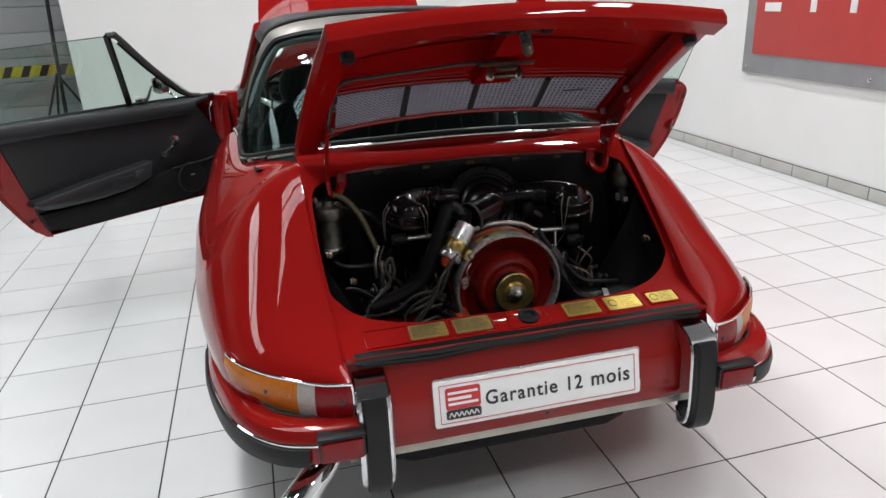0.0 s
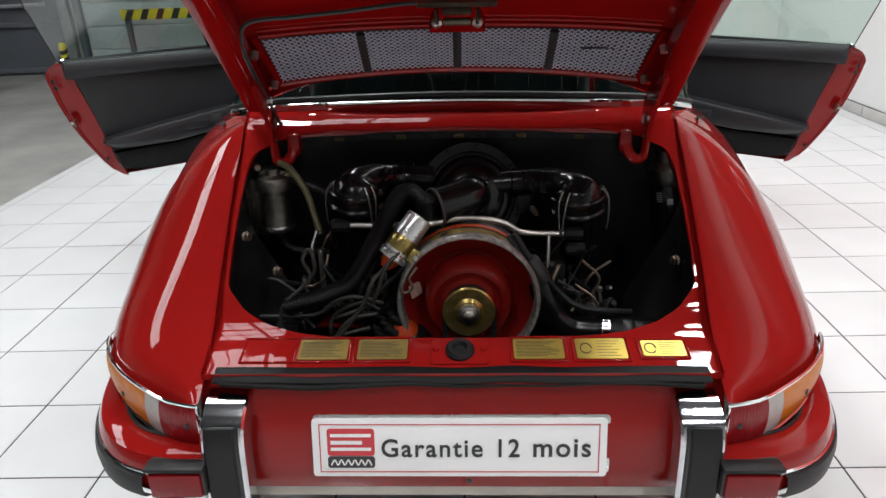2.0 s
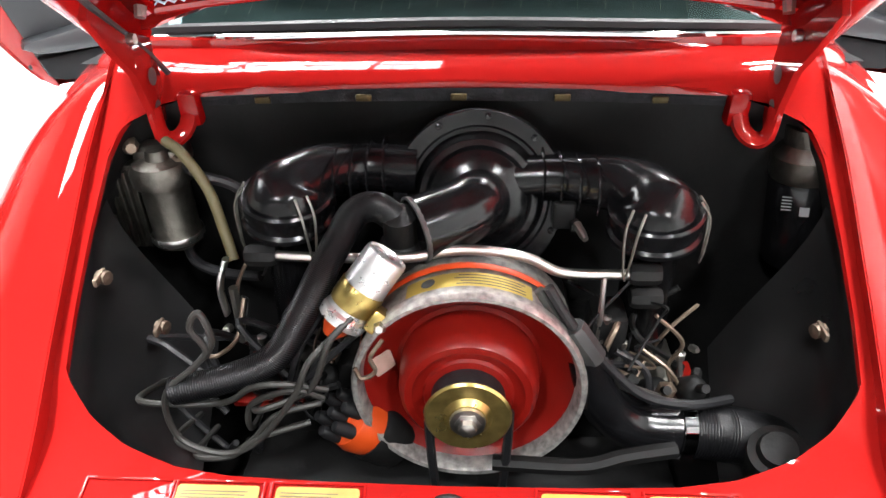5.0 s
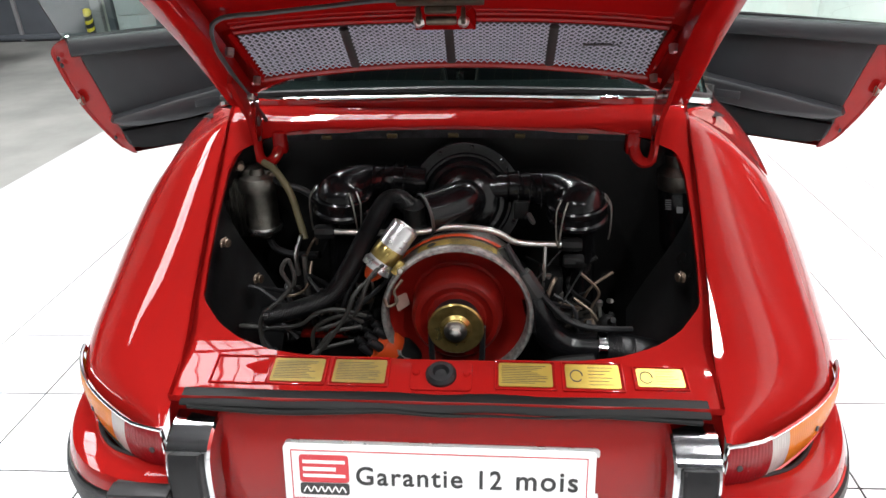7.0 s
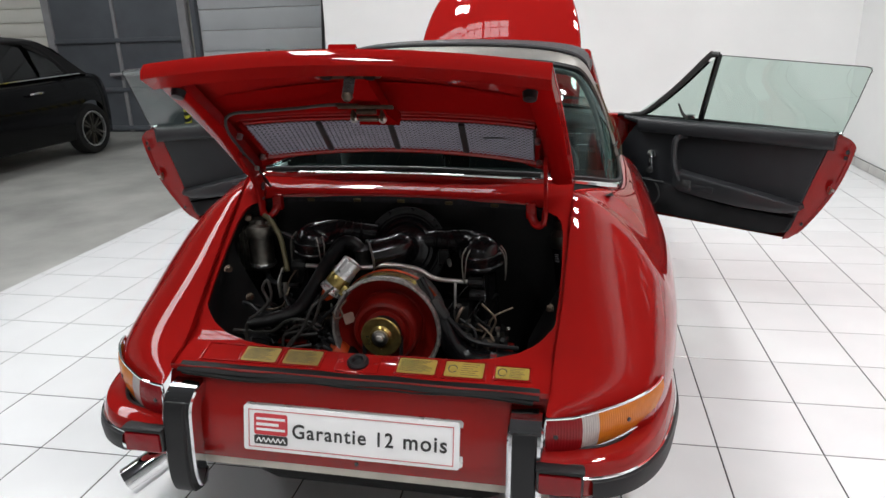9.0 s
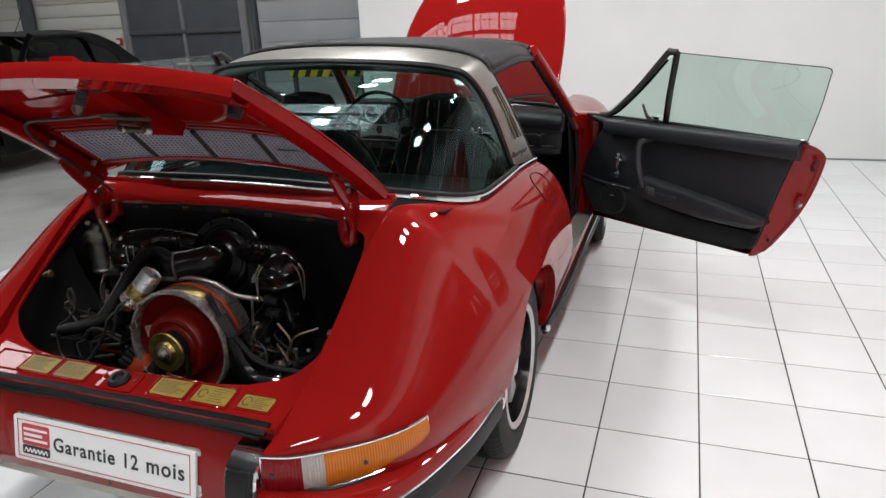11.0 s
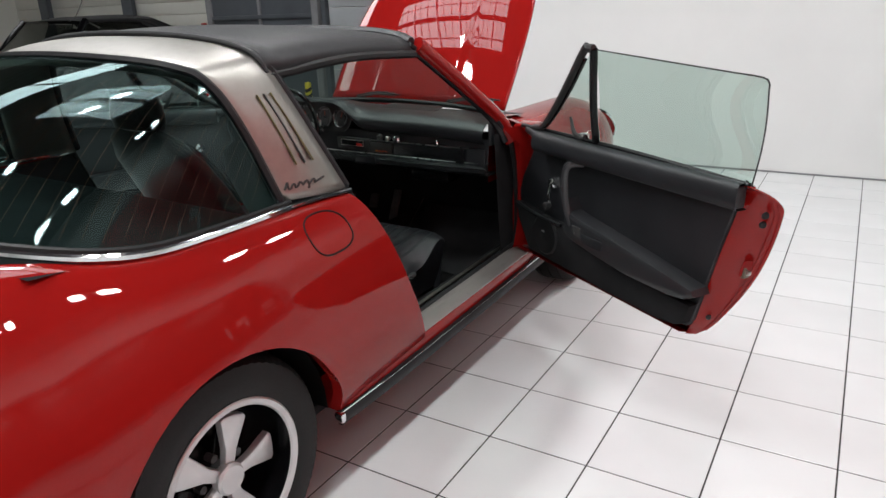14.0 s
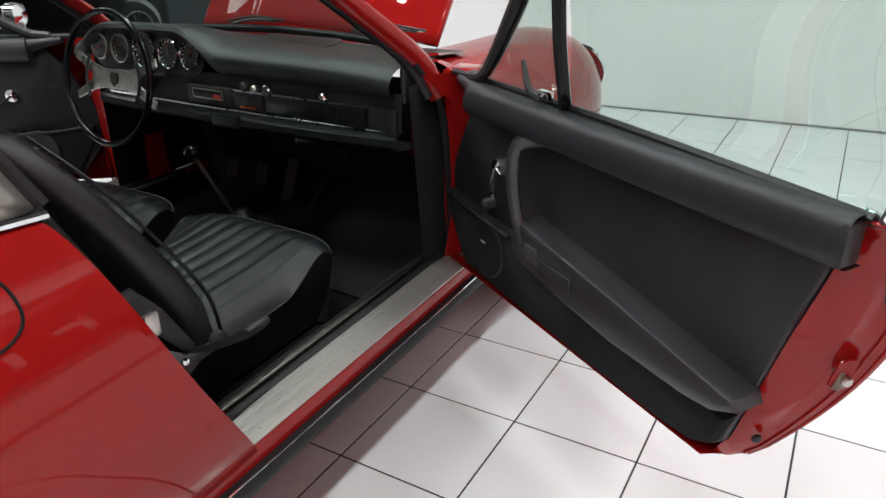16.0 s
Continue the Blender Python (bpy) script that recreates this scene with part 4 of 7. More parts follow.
part("safety_catch", merged(block((0.135, 0.014, 0.006), (0, -0.405, -0.014), 0.002), block((0.05, 0.012, 0.012), (0, -0.392, -0.02), 0.004), block((0.007, 0.03, 0.022), (-0.035, -0.375, -0.024), 0.002), block((0.007, 0.03, 0.022), (0.035, -0.375, -0.024), 0.002)), LATCH, latch)
part("catch_roller", lathe([(0.006, -0.024), (0.007, -0.02), (0.007, 0.02), (0.006, 0.024)], 14, aim((0, -0.368, -0.026), (1, 0, 0))), LATCH, latch)
for x in (-0.035, 0.035):
    part("roller_nut", lathe([(0.009, -0.005), (0.009, 0.005), (0.005, 0.008), (0, 0.008)], 8, aim((x, -0.368, -0.028), (x, -0.01, -0.02))), STEEL, latch)
for x in (-0.375, 0.375):
    for y in (-0.09, -0.235):
        part("grille_bolt", lathe([(0.008, 0), (0.007, -0.014), (0, -0.015)], 8, pose(x * 1.045, y, 0.006)), STEEL, lid)
part("lamp_cable", tube([(-0.02, -0.40, 0.012), (-0.10, -0.355, 0.035), (-0.20, -0.315, 0.045), (-0.30, -0.315, 0.035), (-0.375, -0.33, 0.018), (-0.398, -0.30, -0.004), (-0.405, -0.2, -0.020), (-0.41, -0.05, -0.034), (-0.405, 0.02, -0.052)], 0.0045, 6), INK, lid, "thin black cable")
# woven grille of four panels
MESH_WIRE = material("silver_mesh", (0.42, 0.39, 0.47), 0.42, metal=0.3, vary=0.1, scale=30)
part("grille_back", grid(lambda x, v: (x, grille_y(x, v), grille_z(x, grille_y(x, v)) + 0.0075), steps(-0.386, 0.386, 31), steps(0, 1, 6)), INK, lid)


def woven(x0, x1):
    """Expanded metal: zigzag strands that meet row by row, bowed with the lid."""
    verts, faces = [], []
    rows, cols = 11, 14
    for r in range(rows):
        for half in (1, -1):
            base = len(verts)
            for c in range(cols + 1):
                ph = 1 if (c + r) % 2 else -1
                x = x0 + (x1 - x0) * c / cols
                v = (r + 0.5 + 0.29 * ph * half) / rows
                y = grille_y(x, v)
                z = grille_z(x, y) + 0.0026 * ph * half
                for dy, dz in ((-0.0013, -0.0006), (0.0014, 0.0012), (0.0, -0.0026)):
                    verts.append((x, y + dy, z + dz))
            for c in range(cols):
                for k in range(3):
                    a0, a1 = base + 3 * c + k, base + 3 * c + (k + 1) % 3
                    faces.append((a0, a1, a1 + 3, a0 + 3))
    return mesh_of("woven", verts, faces)


for k in range(4):
    x0 = -0.380 + 0.1935 * k
    part("grille_panel", woven(x0, x0 + 0.178), MESH_WIRE, lid, "silvery expanded metal grille")
    if k:
        xd = x0 - 0.008
        part("grille_divider", tube([(xd, grille_y(xd, q), grille_z(xd, grille_y(xd, q)) - 0.003) for q in (0.02, 0.5, 0.98)], 0.0, 8, 4, flat=(0.0085, 0.004)), INK, lid)
part("grille_tear", block((0.075, 0.006, 0.003), (0.285, -0.165, grille_z(0.285, -0.165) - 0.0055), 0.001, pose(0, 0, 0)), INK, lid, "dark gap in the mesh")

# hinge arms of the lid
for side in (1, -1):
    blade = [(0.395, 1.062), (0.46, 1.012), (0.518, 0.985), (0.522, 0.93), (0.508, 0.875), (0.494, 0.854), (0.478, 0.856), (0.473, 0.90), (0.455, 0.955), (0.42, 0.995), (0.382, 1.045)]
    yz = Matrix(((0, 0, 1, side * 0.412 - 0.005), (1, 0, 0, 0), (0, 1, 0, 0), (0, 0, 0, 1)))
    hinge = part("lid_hinge", plate(blade, 0.010, yz, 0.002), RED, car, "red painted hinge arm")
    arm = [(side * 0.372, 0.515, 0.895), (side * 0.378, 0.50, 0.866), (side * 0.393, 0.488, 0.853), (side * 0.408, 0.484, 0.862), (side * 0.412, 0.486, 0.90)]
    part("hinge_hook", tube(arm, 0.0, 8, 6, flat=(0.012, 0.008)), RED, hinge)
    for y, z, r in ((0.495, 0.94, 0.012), (0.49, 0.90, 0.009)):
        part("hinge_hole", lathe([(0.0, 0.0061), (r, 0.0061)], 16, aim((side * 0.412, y, z), (-side, 0, 0)), cap=False), INK, hinge)
    part("hinge_bracket", block((0.03, 0.035, 0.05), (side * 0.372, 0.518, 0.888), 0.008), RED_DULL, hinge)
    part("hinge_pin", lathe([(0.007, -0.012), (0.007, 0.012)], 10, aim((side * 0.41, 0.46, 1.0), (1, 0, 0))), STEEL, hinge)

# ---- wheels ----
SATIN = material("satin_aluminium", (0.62, 0.62, 0.62), 0.35, metal=0.55, vary=0.05, scale=20)


def wheel(x, y, side, steer=0):
    lift = -(CAR_POSE @ Vector((x, y, 0))).z * (0.4 if y < 2 else 1)
    m = Matrix.Translation((x, y, RIM_Z + lift)) @ pose(0, 0, 0, -0.78, -0.98, steer) @ (pose(0, 0, 0, 0, 90 * side, 0))
    r = 0.305
    prof = [(0.195, -0.09), (0.225, -0.098), (0.25, -0.0985), (0.285, -0.09), (0.299, -0.072), (0.3035, -0.05), (0.298, -0.048), (0.298, -0.043), (0.305, -0.041), (0.305, -0.004), (0.298, -0.003), (0.298, 0.003), (0.305, 0.004), (0.305, 0.041), (0.298, 0.043), (0.298, 0.048), (0.3035, 0.05), (0.299, 0.072), (0.285, 0.09), (0.25, 0.0985), (0.225, 0.098), (0.205, 0.093), (0.20, 0.088), (0.192, 0.07)]

    def tread(k, j):
        rr, h = prof[j]
        if rr > 0.28 and abs(h) > 0.04 and (k + (1 if h > 0 else 0)) % 3 == 0:
            rr -= 0.0028
        a = 2 * math.pi * (k + 8 * h) / 210
        return rr * math.cos(a), rr * math.sin(a), h

    tyre = part("wheel", grid(tread, range(210), range(len(prof)), closed_u=True), TYRE, car, "black tyre on a five-spoke alloy rim", m)
    part("rim", lathe([(0.192, 0.07), (0.20, 0.09), (0.198, 0.094), (0.183, 0.088), (0.178, 0.06), (0.17, -0.02), (0.0, -0.03)], 48, cap=False), ENGINE_BLACK, tyre)
    part("rim_lip", lathe([(0.203, 0.086), (0.204, 0.094), (0.200, 0.097), (0.187, 0.094), (0.183, 0.088)], 56, cap=False), SATIN, tyre, "satin rim lip")
    for k in range(5):
        o = [(0.03, -0.015), (0.07, -0.018), (0.115, -0.032), (0.143, -0.040), (0.151, -0.03), (0.153, 0.0), (0.151, 0.03), (0.143, 0.040), (0.115, 0.032), (0.07, 0.018), (0.03, 0.015)]
        part("spoke", plate(o, 0.02, pose(0, 0, 0.045, 0, 0, 72 * k + 18) @ pose(0, 0, 0, 0, 3, 0), 0.006), SATIN, tyre)
    for k in range(5):
        part("lug_nut", lathe([(0.011, 0.02), (0.011, 0.046), (0, 0.05)], 6, pose(0.062 * math.cos(radians(72 * k + 54)), 0.062 * math.sin(radians(72 * k + 54)), 0)), INK, tyre)
        part("rim_web", block((0.13, 0.05, 0.012), (0.10, 0, 0.022), 0.004, pose(0, 0, 0, 0, 0, 72 * k + 18)), ENGINE_BLACK, tyre)
    part("hub_cap", lathe([(0.040, 0.05), (0.040, 0.070), (0.034, 0.076), (0, 0.077)], 24), SATIN, tyre)
    return tyre


for side in (1, -1):
    wheel(side * 0.661, AXLE_R + 0.008, side)
    wheel(side * 0.675, AXLE_F, side, 4)
    part("wheel_well", grid(lambda a, x: (side * x, AXLE_R - 0.36 * math.cos(a), RIM_Z + 0.36 * math.sin(a)), steps(0, math.pi, 18), steps(0.45, 0.735, 4)), BAY, car)

# ---- number plate ----
plate_m = Matrix.Translation((-0.003, -0.028, 0.483)) @ pose(0, 0, 0, 90 - 12, 0, 0)
number_plate = part("number_plate", plate(rounded(0.52, 0.11, 0.006), 0.007, plate_m @ Matrix.Translation((0, 0, 0)), 0.001), WHITE, car, "white dealer plate with red border")


part("plate_backing", plate(rounded(0.526, 0.113, 0.008), 0.004, plate_m @ Matrix.Translation((0.004, 0.003, -0.006)), 0.001), ALU_BRIGHT, car, "bright plate backing")


def written(text, x0, x1, y0, y1, m, mat, parent, name="lettering", bold=0.0):
    """Letters that fill the given box of the plane of m."""
    data = bpy.data.curves.new("text", "FONT")
    data.body, data.size, data.extrude, data.offset, data.space_character = text, 1.0, 0.01, bold, 1.14
    tmp = bpy.data.objects.new("tmp", data)
    scene.collection.objects.link(tmp)
    me = bpy.data.meshes.new_from_object(tmp.evaluated_get(bpy.context.evaluated_depsgraph_get()))
    bpy.data.objects.remove(tmp)
    xs, ys = [v.co.x for v in me.vertices], [v.co.y for v in me.vertices]
    sx, sy = (x1 - x0) / (max(xs) - min(xs)), (y1 - y0) / (max(ys) - min(ys))
    for v in me.vertices:
        v.co = m @ Vector((x0 + (v.co.x - min(xs)) * sx, y0 + (v.co.y - min(ys)) * sy, v.co.z * 0.04))
    return part(name, me, mat, parent)


for word, xa, xb in (("Garantie", -0.137, 0.042), ("12", 0.070, 0.107), ("mois", 0.131, 0.232)):
    written(word, xa, xb, -0.017, 0.018, plate_m @ Matrix.Translation((0, 0, 0.0080)), INK, number_plate, bold=0.014)
for w, h, x, y in ((0.494, 0.0016, 0, 0.0455), (0.494, 0.0016, 0, -0.0455), (0.0016, 0.0926, -0.2462, 0), (0.0016, 0.0926, 0.2462, 0)):
    part("border_line", block((w, h, 0.0006), (x, y, 0.0078), m=plate_m), PLATE_RED, number_plate)
lm = plate_m @ Matrix.Translation((-0.191, 0.0, 0.0078))
part("emblem", plate(rounded(0.084, 0.052, 0.006), 0.0006, lm @ Matrix.Translation((0, 0.012, 0))), PLATE_RED, number_plate, "red emblem shape")
part("emblem_base", plate(rounded(0.084, 0.022, 0.005), 0.0006, lm @ Matrix.Translation((0, -0.0265, 0))), INK, number_plate)
for o in ([(-0.036, 0.018), (0.036, 0.018), (0.036, 0.024), (-0.036, 0.024)], [(-0.036, 0.004), (0.020, 0.004), (0.020, 0.011), (-0.036, 0.011)], [(-0.036, -0.008), (0.036, -0.008), (0.036, -0.002), (-0.036, -0.002)]):
    part("emblem_mark", plate(o, 0.0005, lm @ Matrix.Translation((0, 0.004, 0.0008))), WHITE, number_plate)
part("emblem_mark", tube([lm @ Vector((-0.036 + 0.006 * k, -0.028 + (0.006 if k % 2 else -0.004), 0.001)) for k in range(13)], 0.0014, 5, 4), WHITE, number_plate)
part("plate_screw", lathe([(0.005, 0), (0.004, 0.003), (0, 0.003)], 10, plate_m @ Matrix.Translation((0.018, -0.068, 0.0))), INK, car)

# ---- tail lamps, bumper and guards ----
CORNER = [(0.444, -0.047), (0.50, -0.030), (0.556, 0.008), (0.615, 0.057), (0.662, 0.110), (0.688, 0.152), (0.702, 0.190)]


corner_line = along([(x, y, 0) for x, y in CORNER], 41)


def corner_point(s, off):
    """Plan of the rear corner, s from the tail to the flank, pushed out by off."""
    p = corner_line
    i = min(39, max(0, int(s * 40)))
    q = p[i].lerp(p[i + 1], s * 40 - i)
    t = (p[i + 1] - p[i]).normalized()
    return q.x + t.y * off, q.y - t.x * off


def tail_z(s, v):
    top, bot = 0.590 - 0.008 * s, 0.504 - 0.035 * s + 0.058 * s * s
    return bot + (top - bot) * v


for side in (1, -1):
    lamp = None
    for name, s0_, s1_, mat in (("amber_lens", 0.335, 1.0, AMBER), ("clear_lens", 0.215, 0.335, CLEARLENS), ("red_lens", 0.0, 0.215, REDLENS)):
        def lens(s, v):
            x, y = corner_point(s, 0.006 + 0.010 * math.sin(math.pi * min(1, max(0, v))) ** 0.6 + (0.0007 if int(s * 120) % 2 else 0.0))
            return side * x, y, tail_z(s, v)
        me = grid(lens, steps(s0_, s1_, int((s1_ - s0_) * 240) + 1), steps(0.02, 0.98, 12))
        if lamp is None:
            lamp = part("tail_lamp", me, mat, car, "wraparound amber, clear and red tail lamp")
        else:
            part(name, me, mat, lamp)
    loop = [(s, 1.0) for s in steps(0, 1, 14)] + [(1.0, v) for v in steps(0.9, 0.1, 4)] + [(s, 0.0) for s in steps(1, 0, 14)] + [(0.0, v) for v in steps(0.1, 0.9, 4)]
    pts = []
    for q, v in loop:
        x, y = corner_point(q, 0.009)
        pts.append((side * x, y, tail_z(q, v)))
    part("lamp_bezel", tube(pts, 0.0034, 6, 0, closed=True), CHROME, lamp, "chrome lamp bezel")
    for q, z in ((0.06, 0.55), (0.56, 0.545)):
        x, y = corner_point(q, 0.015)
        part("lens_screw", lathe([(0.005, 0), (0.005, 0.004), (0, 0.004)], 10, aim((side * x, y, z), (side * (0.2 + q), -1 + q * 0.5, 0))), INK, lamp)

# chrome toned down in colour for the dark roof reflected in it
GUARD_CHROME = material("roof_dimmed_chrome", (0.68, 0.69, 0.71), 0.09, metal=1.0, vary=0.06)
BUMP = [(0.425, -0.083), (0.50, -0.080), (0.565, -0.062), (0.615, -0.032), (0.660, 0.018), (0.698, 0.09), (0.729, 0.19), (0.758, 0.33), (0.77, 0.48), (0.775, 0.575)]
bump_path = along([(x, y, 0) for x, y in BUMP], 50)
SEC = [(-0.045, 0.046), (-0.012, 0.047), (0.002, 0.041), (0.010, 0.026), (0.013, 0.0), (0.010, -0.028), (0.0, -0.044), (-0.03, -0.05)]


def bumper_at(side, i, out, z):
    p = bump_path[i]
    t = (bump_path[min(i + 1, 49)] - bump_path[max(i - 1, 0)]).normalized()
    return side * (p.x + t.y * out), p.y - t.x * out, 0.465 + z - 0.045 * (i / 49) ** 1.3


for side in (1, -1):
    bumper = part("rear_bumper", grid(lambda i, j: bumper_at(side, i, *SEC[j]), range(50), range(8)), RED, car, "red rear bumper corner with black rubber strip")
    strip = [(0.008, 0.020), (0.020, 0.017), (0.024, 0.0), (0.022, -0.024), (0.004, -0.036)]
    part("rubber_strip", grid(lambda i, j: bumper_at(side, i, strip[j][0], strip[j][1] - 0.012), range(7, 47), range(5)), RUBBER, bumper, "black rubber bumper strip")
    for zz in (0.011,):
        part("strip_trim", tube([bumper_at(side, i, 0.012, zz) for i in range(6, 48)], 0.0036, 6, 0), CHROME, bumper)
    part("strip_end", tube([bumper_at(side, 47, 0.014, 0.009), bumper_at(side, 48, 0.016, -0.006), bumper_at(side, 48, 0.016, -0.025), bumper_at(side, 47, 0.010, -0.040)], 0.0032, 6), CHROME, bumper)
    part("end_trim", tube([bumper_at(side, 49, -0.02, 0.052), bumper_at(side, 49, 0.010, 0.042), bumper_at(side, 49, 0.015, 0.0), bumper_at(side, 49, 0.004, -0.044), bumper_at(side, 49, -0.03, -0.052)], 0.0035, 8), CHROME, bumper)
    part("bumper_seal", tube([bumper_at(side, i, -0.046, 0.046) for i in range(50)], 0.004, 6, 0), RUBBER, bumper)
    # guard
    prof = [(0.0, 0.588), (-0.035, 0.582), (-0.068, 0.562), (-0.082, 0.53), (-0.088, 0.47), (-0.092, 0.41), (-0.09, 0.365), (-0.078, 0.335), (-0.05, 0.325)]
    gp = along([(0, y, z) for y, z in prof], 26)

    def guard_fn(i, j, w, d, lift):
        p = gp[i]
        t = (gp[min(i + 1, 25)] - gp[max(i - 1, 0)]).normalized()
        n = Vector((0, t.z, -t.y))
        if n.y > 0:
            n = -n
        sec = [(-w, -d), (-w, -0.004), (-w + 0.004, 0.0), (w - 0.004, 0.0), (w, -0.004), (w, -d)]
        x, o = sec[j]
        q = p + n * (o + lift)
        return side * 0.405 + x, q.y, q.z

    guard = part("bumper_guard", grid(lambda i, j: guard_fn(i, j, 0.038, 0.045, 0.0), range(26), range(6)), GUARD_CHROME, car, "chrome bumper guard with black rubber pad")
    part("rubber_pad", grid(lambda i, j: guard_fn(i, j, 0.0265, 0.02, 0.014), range(6, 26), range(6)), RUBBER, guard, "thick black rubber pad")
    part("pad_top", block((0.053, 0.014, 0.010), (side * 0.405, gp[6].y - 0.007, gp[6].z + 0.001), 0.004), RUBBER, guard)
    # square reflector under the bumper
    refl = part("reflector", block((0.098, 0.03, 0.062), (side * 0.482, -0.092, 0.472), 0.004), INK, car, "red square reflector in black housing")
    part("reflector_lens", block((0.088, 0.012, 0.046), (side * 0.482, -0.108, 0.468), 0.002), REDLENS, refl, "ribbed red reflector lens")
    part("reflector_roof", block((0.102, 0.030, 0.008), (side * 0.482, -0.098, 0.500), 0.003), RUBBER, refl)
exhaust = part("exhaust_tip", lathe([(0.030, 0), (0.036, 0.05), (0.037, 0.16), (0.033, 0.162), (0.031, 0.05)], 24, aim((-0.485, 0.05, 0.362), (-0.10, -0.085, -0.062))), CHROME, car, "chrome exhaust tip")
part("silencer", lathe([(0.0, -0.34), (0.07, -0.33), (0.085, -0.28), (0.085, 0.28), (0.07, 0.33), (0, 0.34)], 20, aim((0, 0.20, 0.27), (1, 0, 0))), BAY, car, "dark steel silencer")

# rubber seal, lock and gold plates on the shelf
seal = [(-0.43 + 0.086 * k, 0.002 - 0.002 * (k % 2), 0.614 + 0.0015 * math.sin(k * 2.3)) for k in range(11)]
part("lid_seal", tube(seal, 0.0, 10, 6, flat=(0.017, 0.004), up=(0, -0.35, 1)), BAY, car, "sagging black rubber lid seal")
part("seal_lip", tube([(x * 0.97, y - 0.016, z - 0.010 - 0.003 * math.sin(x * 17)) for x, y, z in seal], lambda u: 0.004 + 0.002 * math.sin(7 * u), 8), BAY, car)


def shelf_m(x, y):
    """Pose on the shelf, z along its normal."""
    z = curve(SHEET_Z, y)
    dz = (curve(SHEET_Z, y + 0.01) - curve(SHEET_Z, y - 0.01)) / 0.02
    return aim((x, y, z), (0, -dz, 1))


part("lock_ring", lathe([(0.026, 0), (0.026, 0.006), (0.021, 0.012), (0.014, 0.012), (0.010, 0.004), (0, 0.003)], 28, shelf_m(0, 0.058) @ Matrix.Translation((0, 0, 0.003))), RUBBER, car, "grey rubber ring round the lock hole")
part("lock_pad", plate(rounded(0.105, 0.062, 0.008), 0.003, shelf_m(0, 0.058) @ Matrix.Translation((0, 0, 0.0005)), 0.002), RED, car)
for x in (-0.043, 0.043):
    part("pad_rivet", lathe([(0.007, 0), (0.005, 0.004), (0, 0.005)], 12, shelf_m(x, 0.062) @ Matrix.Translation((0, 0, 0.003))), RED, car)
for x, w, kind in ((-0.345, 0.092, 0), (-0.248, 0.090, 1), (-0.140, 0.090, 1), (0.142, 0.090, 2), (0.254, 0.090, 3), (0.365, 0.076, 3)):
    h = 0.050 if x < 0.3 else 0.038
    m = shelf_m(x, 0.064)
    for sx, sy, dx, dy in ((w + 0.012, 0.004, 0, h / 2 + 0.005), (w + 0.012, 0.004, 0, -h / 2 - 0.005), (0.004, h + 0.012, w / 2 + 0.005, 0), (0.004, h + 0.012, -w / 2 - 0.005, 0)):
        part("recess_rim", block((sx, sy, 0.004), (dx, dy, 0.001), 0.0015, m), RED, car)
    if kind:
        gold = part("data_plate", plate(rounded(w, h, 0.004), 0.0015, m @ Matrix.Translation((0, 0, 0.001))), GOLD_DARK if kind == 1 else GOLD, car, "gold foil plate with fine black print")
        rows = 11 if kind < 3 else 6
        x0 = -w * 0.44 if kind < 3 else -w * 0.08
        for k in range(rows):
            ln = w * (0.86 if kind < 3 else 0.5) * random.uniform(0.6, 1.0)
            part("print_line", block((ln, 0.0010, 0.0003), (x0 + ln / 2, h * 0.36 - k * h * 0.72 / (rows - 1), 0.0028), m=m), INK, gold)
        if kind == 3:
            part("print_mark", tube([m @ Vector((-w * 0.3 + 0.010 * math.cos(q), 0.012 * math.sin(q), 0.0026)) for q in steps(0, 5.6, 12)], 0.0012, 5, 3), INK, gold)

# ---- engine ----
engine = part("engine", block((0.62, 0.29, 0.16), (0, 0.465, 0.44), 0.03), BAY, car, "black air-cooled flat engine")
part("engine_tin", block((0.62, 0.40, 0.09), (0, 0.40, 0.41), 0.03), BAY, engine)
part("crankcase", block((0.34, 0.24, 0.12), (0, 0.42, 0.55), 0.03), BAY, engine)
INSULATION = material("grey_felt", (0.022, 0.022, 0.024), 0.9, vary=0.3, scale=60, bump=0.6, bump_scale=300, spec=0.1)
CLIP = material("dull_brass", (0.06, 0.043, 0.016), 0.5, metal=0.7, vary=0.25, scale=60)
part("insulation_edge", grid(lambda x, v: (x, 0.524 - 0.006 * (x / 0.38) ** 2 - 0.003 * v, 0.912 - 0.006 * (x / 0.38) ** 2 - 0.017 * v), steps(-0.375, 0.375, 25), steps(0, 1, 4)), INSULATION, engine, "grey felt insulation edge")
for x in (-0.27, -0.13, 0.0, 0.14, 0.27):
    part("insulation_clip", block((0.022, 0.005, 0.010), (x, 0.519 - 0.006 * (x / 0.38) ** 2, 0.901 - 0.006 * (x / 0.38) ** 2), 0.002), CLIP, engine)
DULL_WIRE = material("dull_wire", (0.20, 0.19, 0.17), 0.42, metal=0.9, vary=0.2, scale=60)
FAN_ALU = material("weathered_alloy", (0.38, 0.37, 0.35), 0.48, metal=0.75, vary=0.45, scale=90, bump=0.5, bump_scale=120)
TAG = material("faded_tag", (0.38, 0.24, 0.20), 0.6, vary=0.2, scale=40)
FAN = aim((0.018, 0.245, 0.627), (0, -1, 0.06))
fan = part("fan_housing", lathe([(0.128, -0.12), (0.140, -0.115), (0.141, -0.02), (0.146, -0.012), (0.147, 0.006), (0.144, 0.011), (0.139, 0.010), (0.136, 0.004), (0.134, -0.012), (0.132, -0.06)], 56, FAN, cap=False), FAN_ALU, engine, "weathered cast aluminium fan housing")
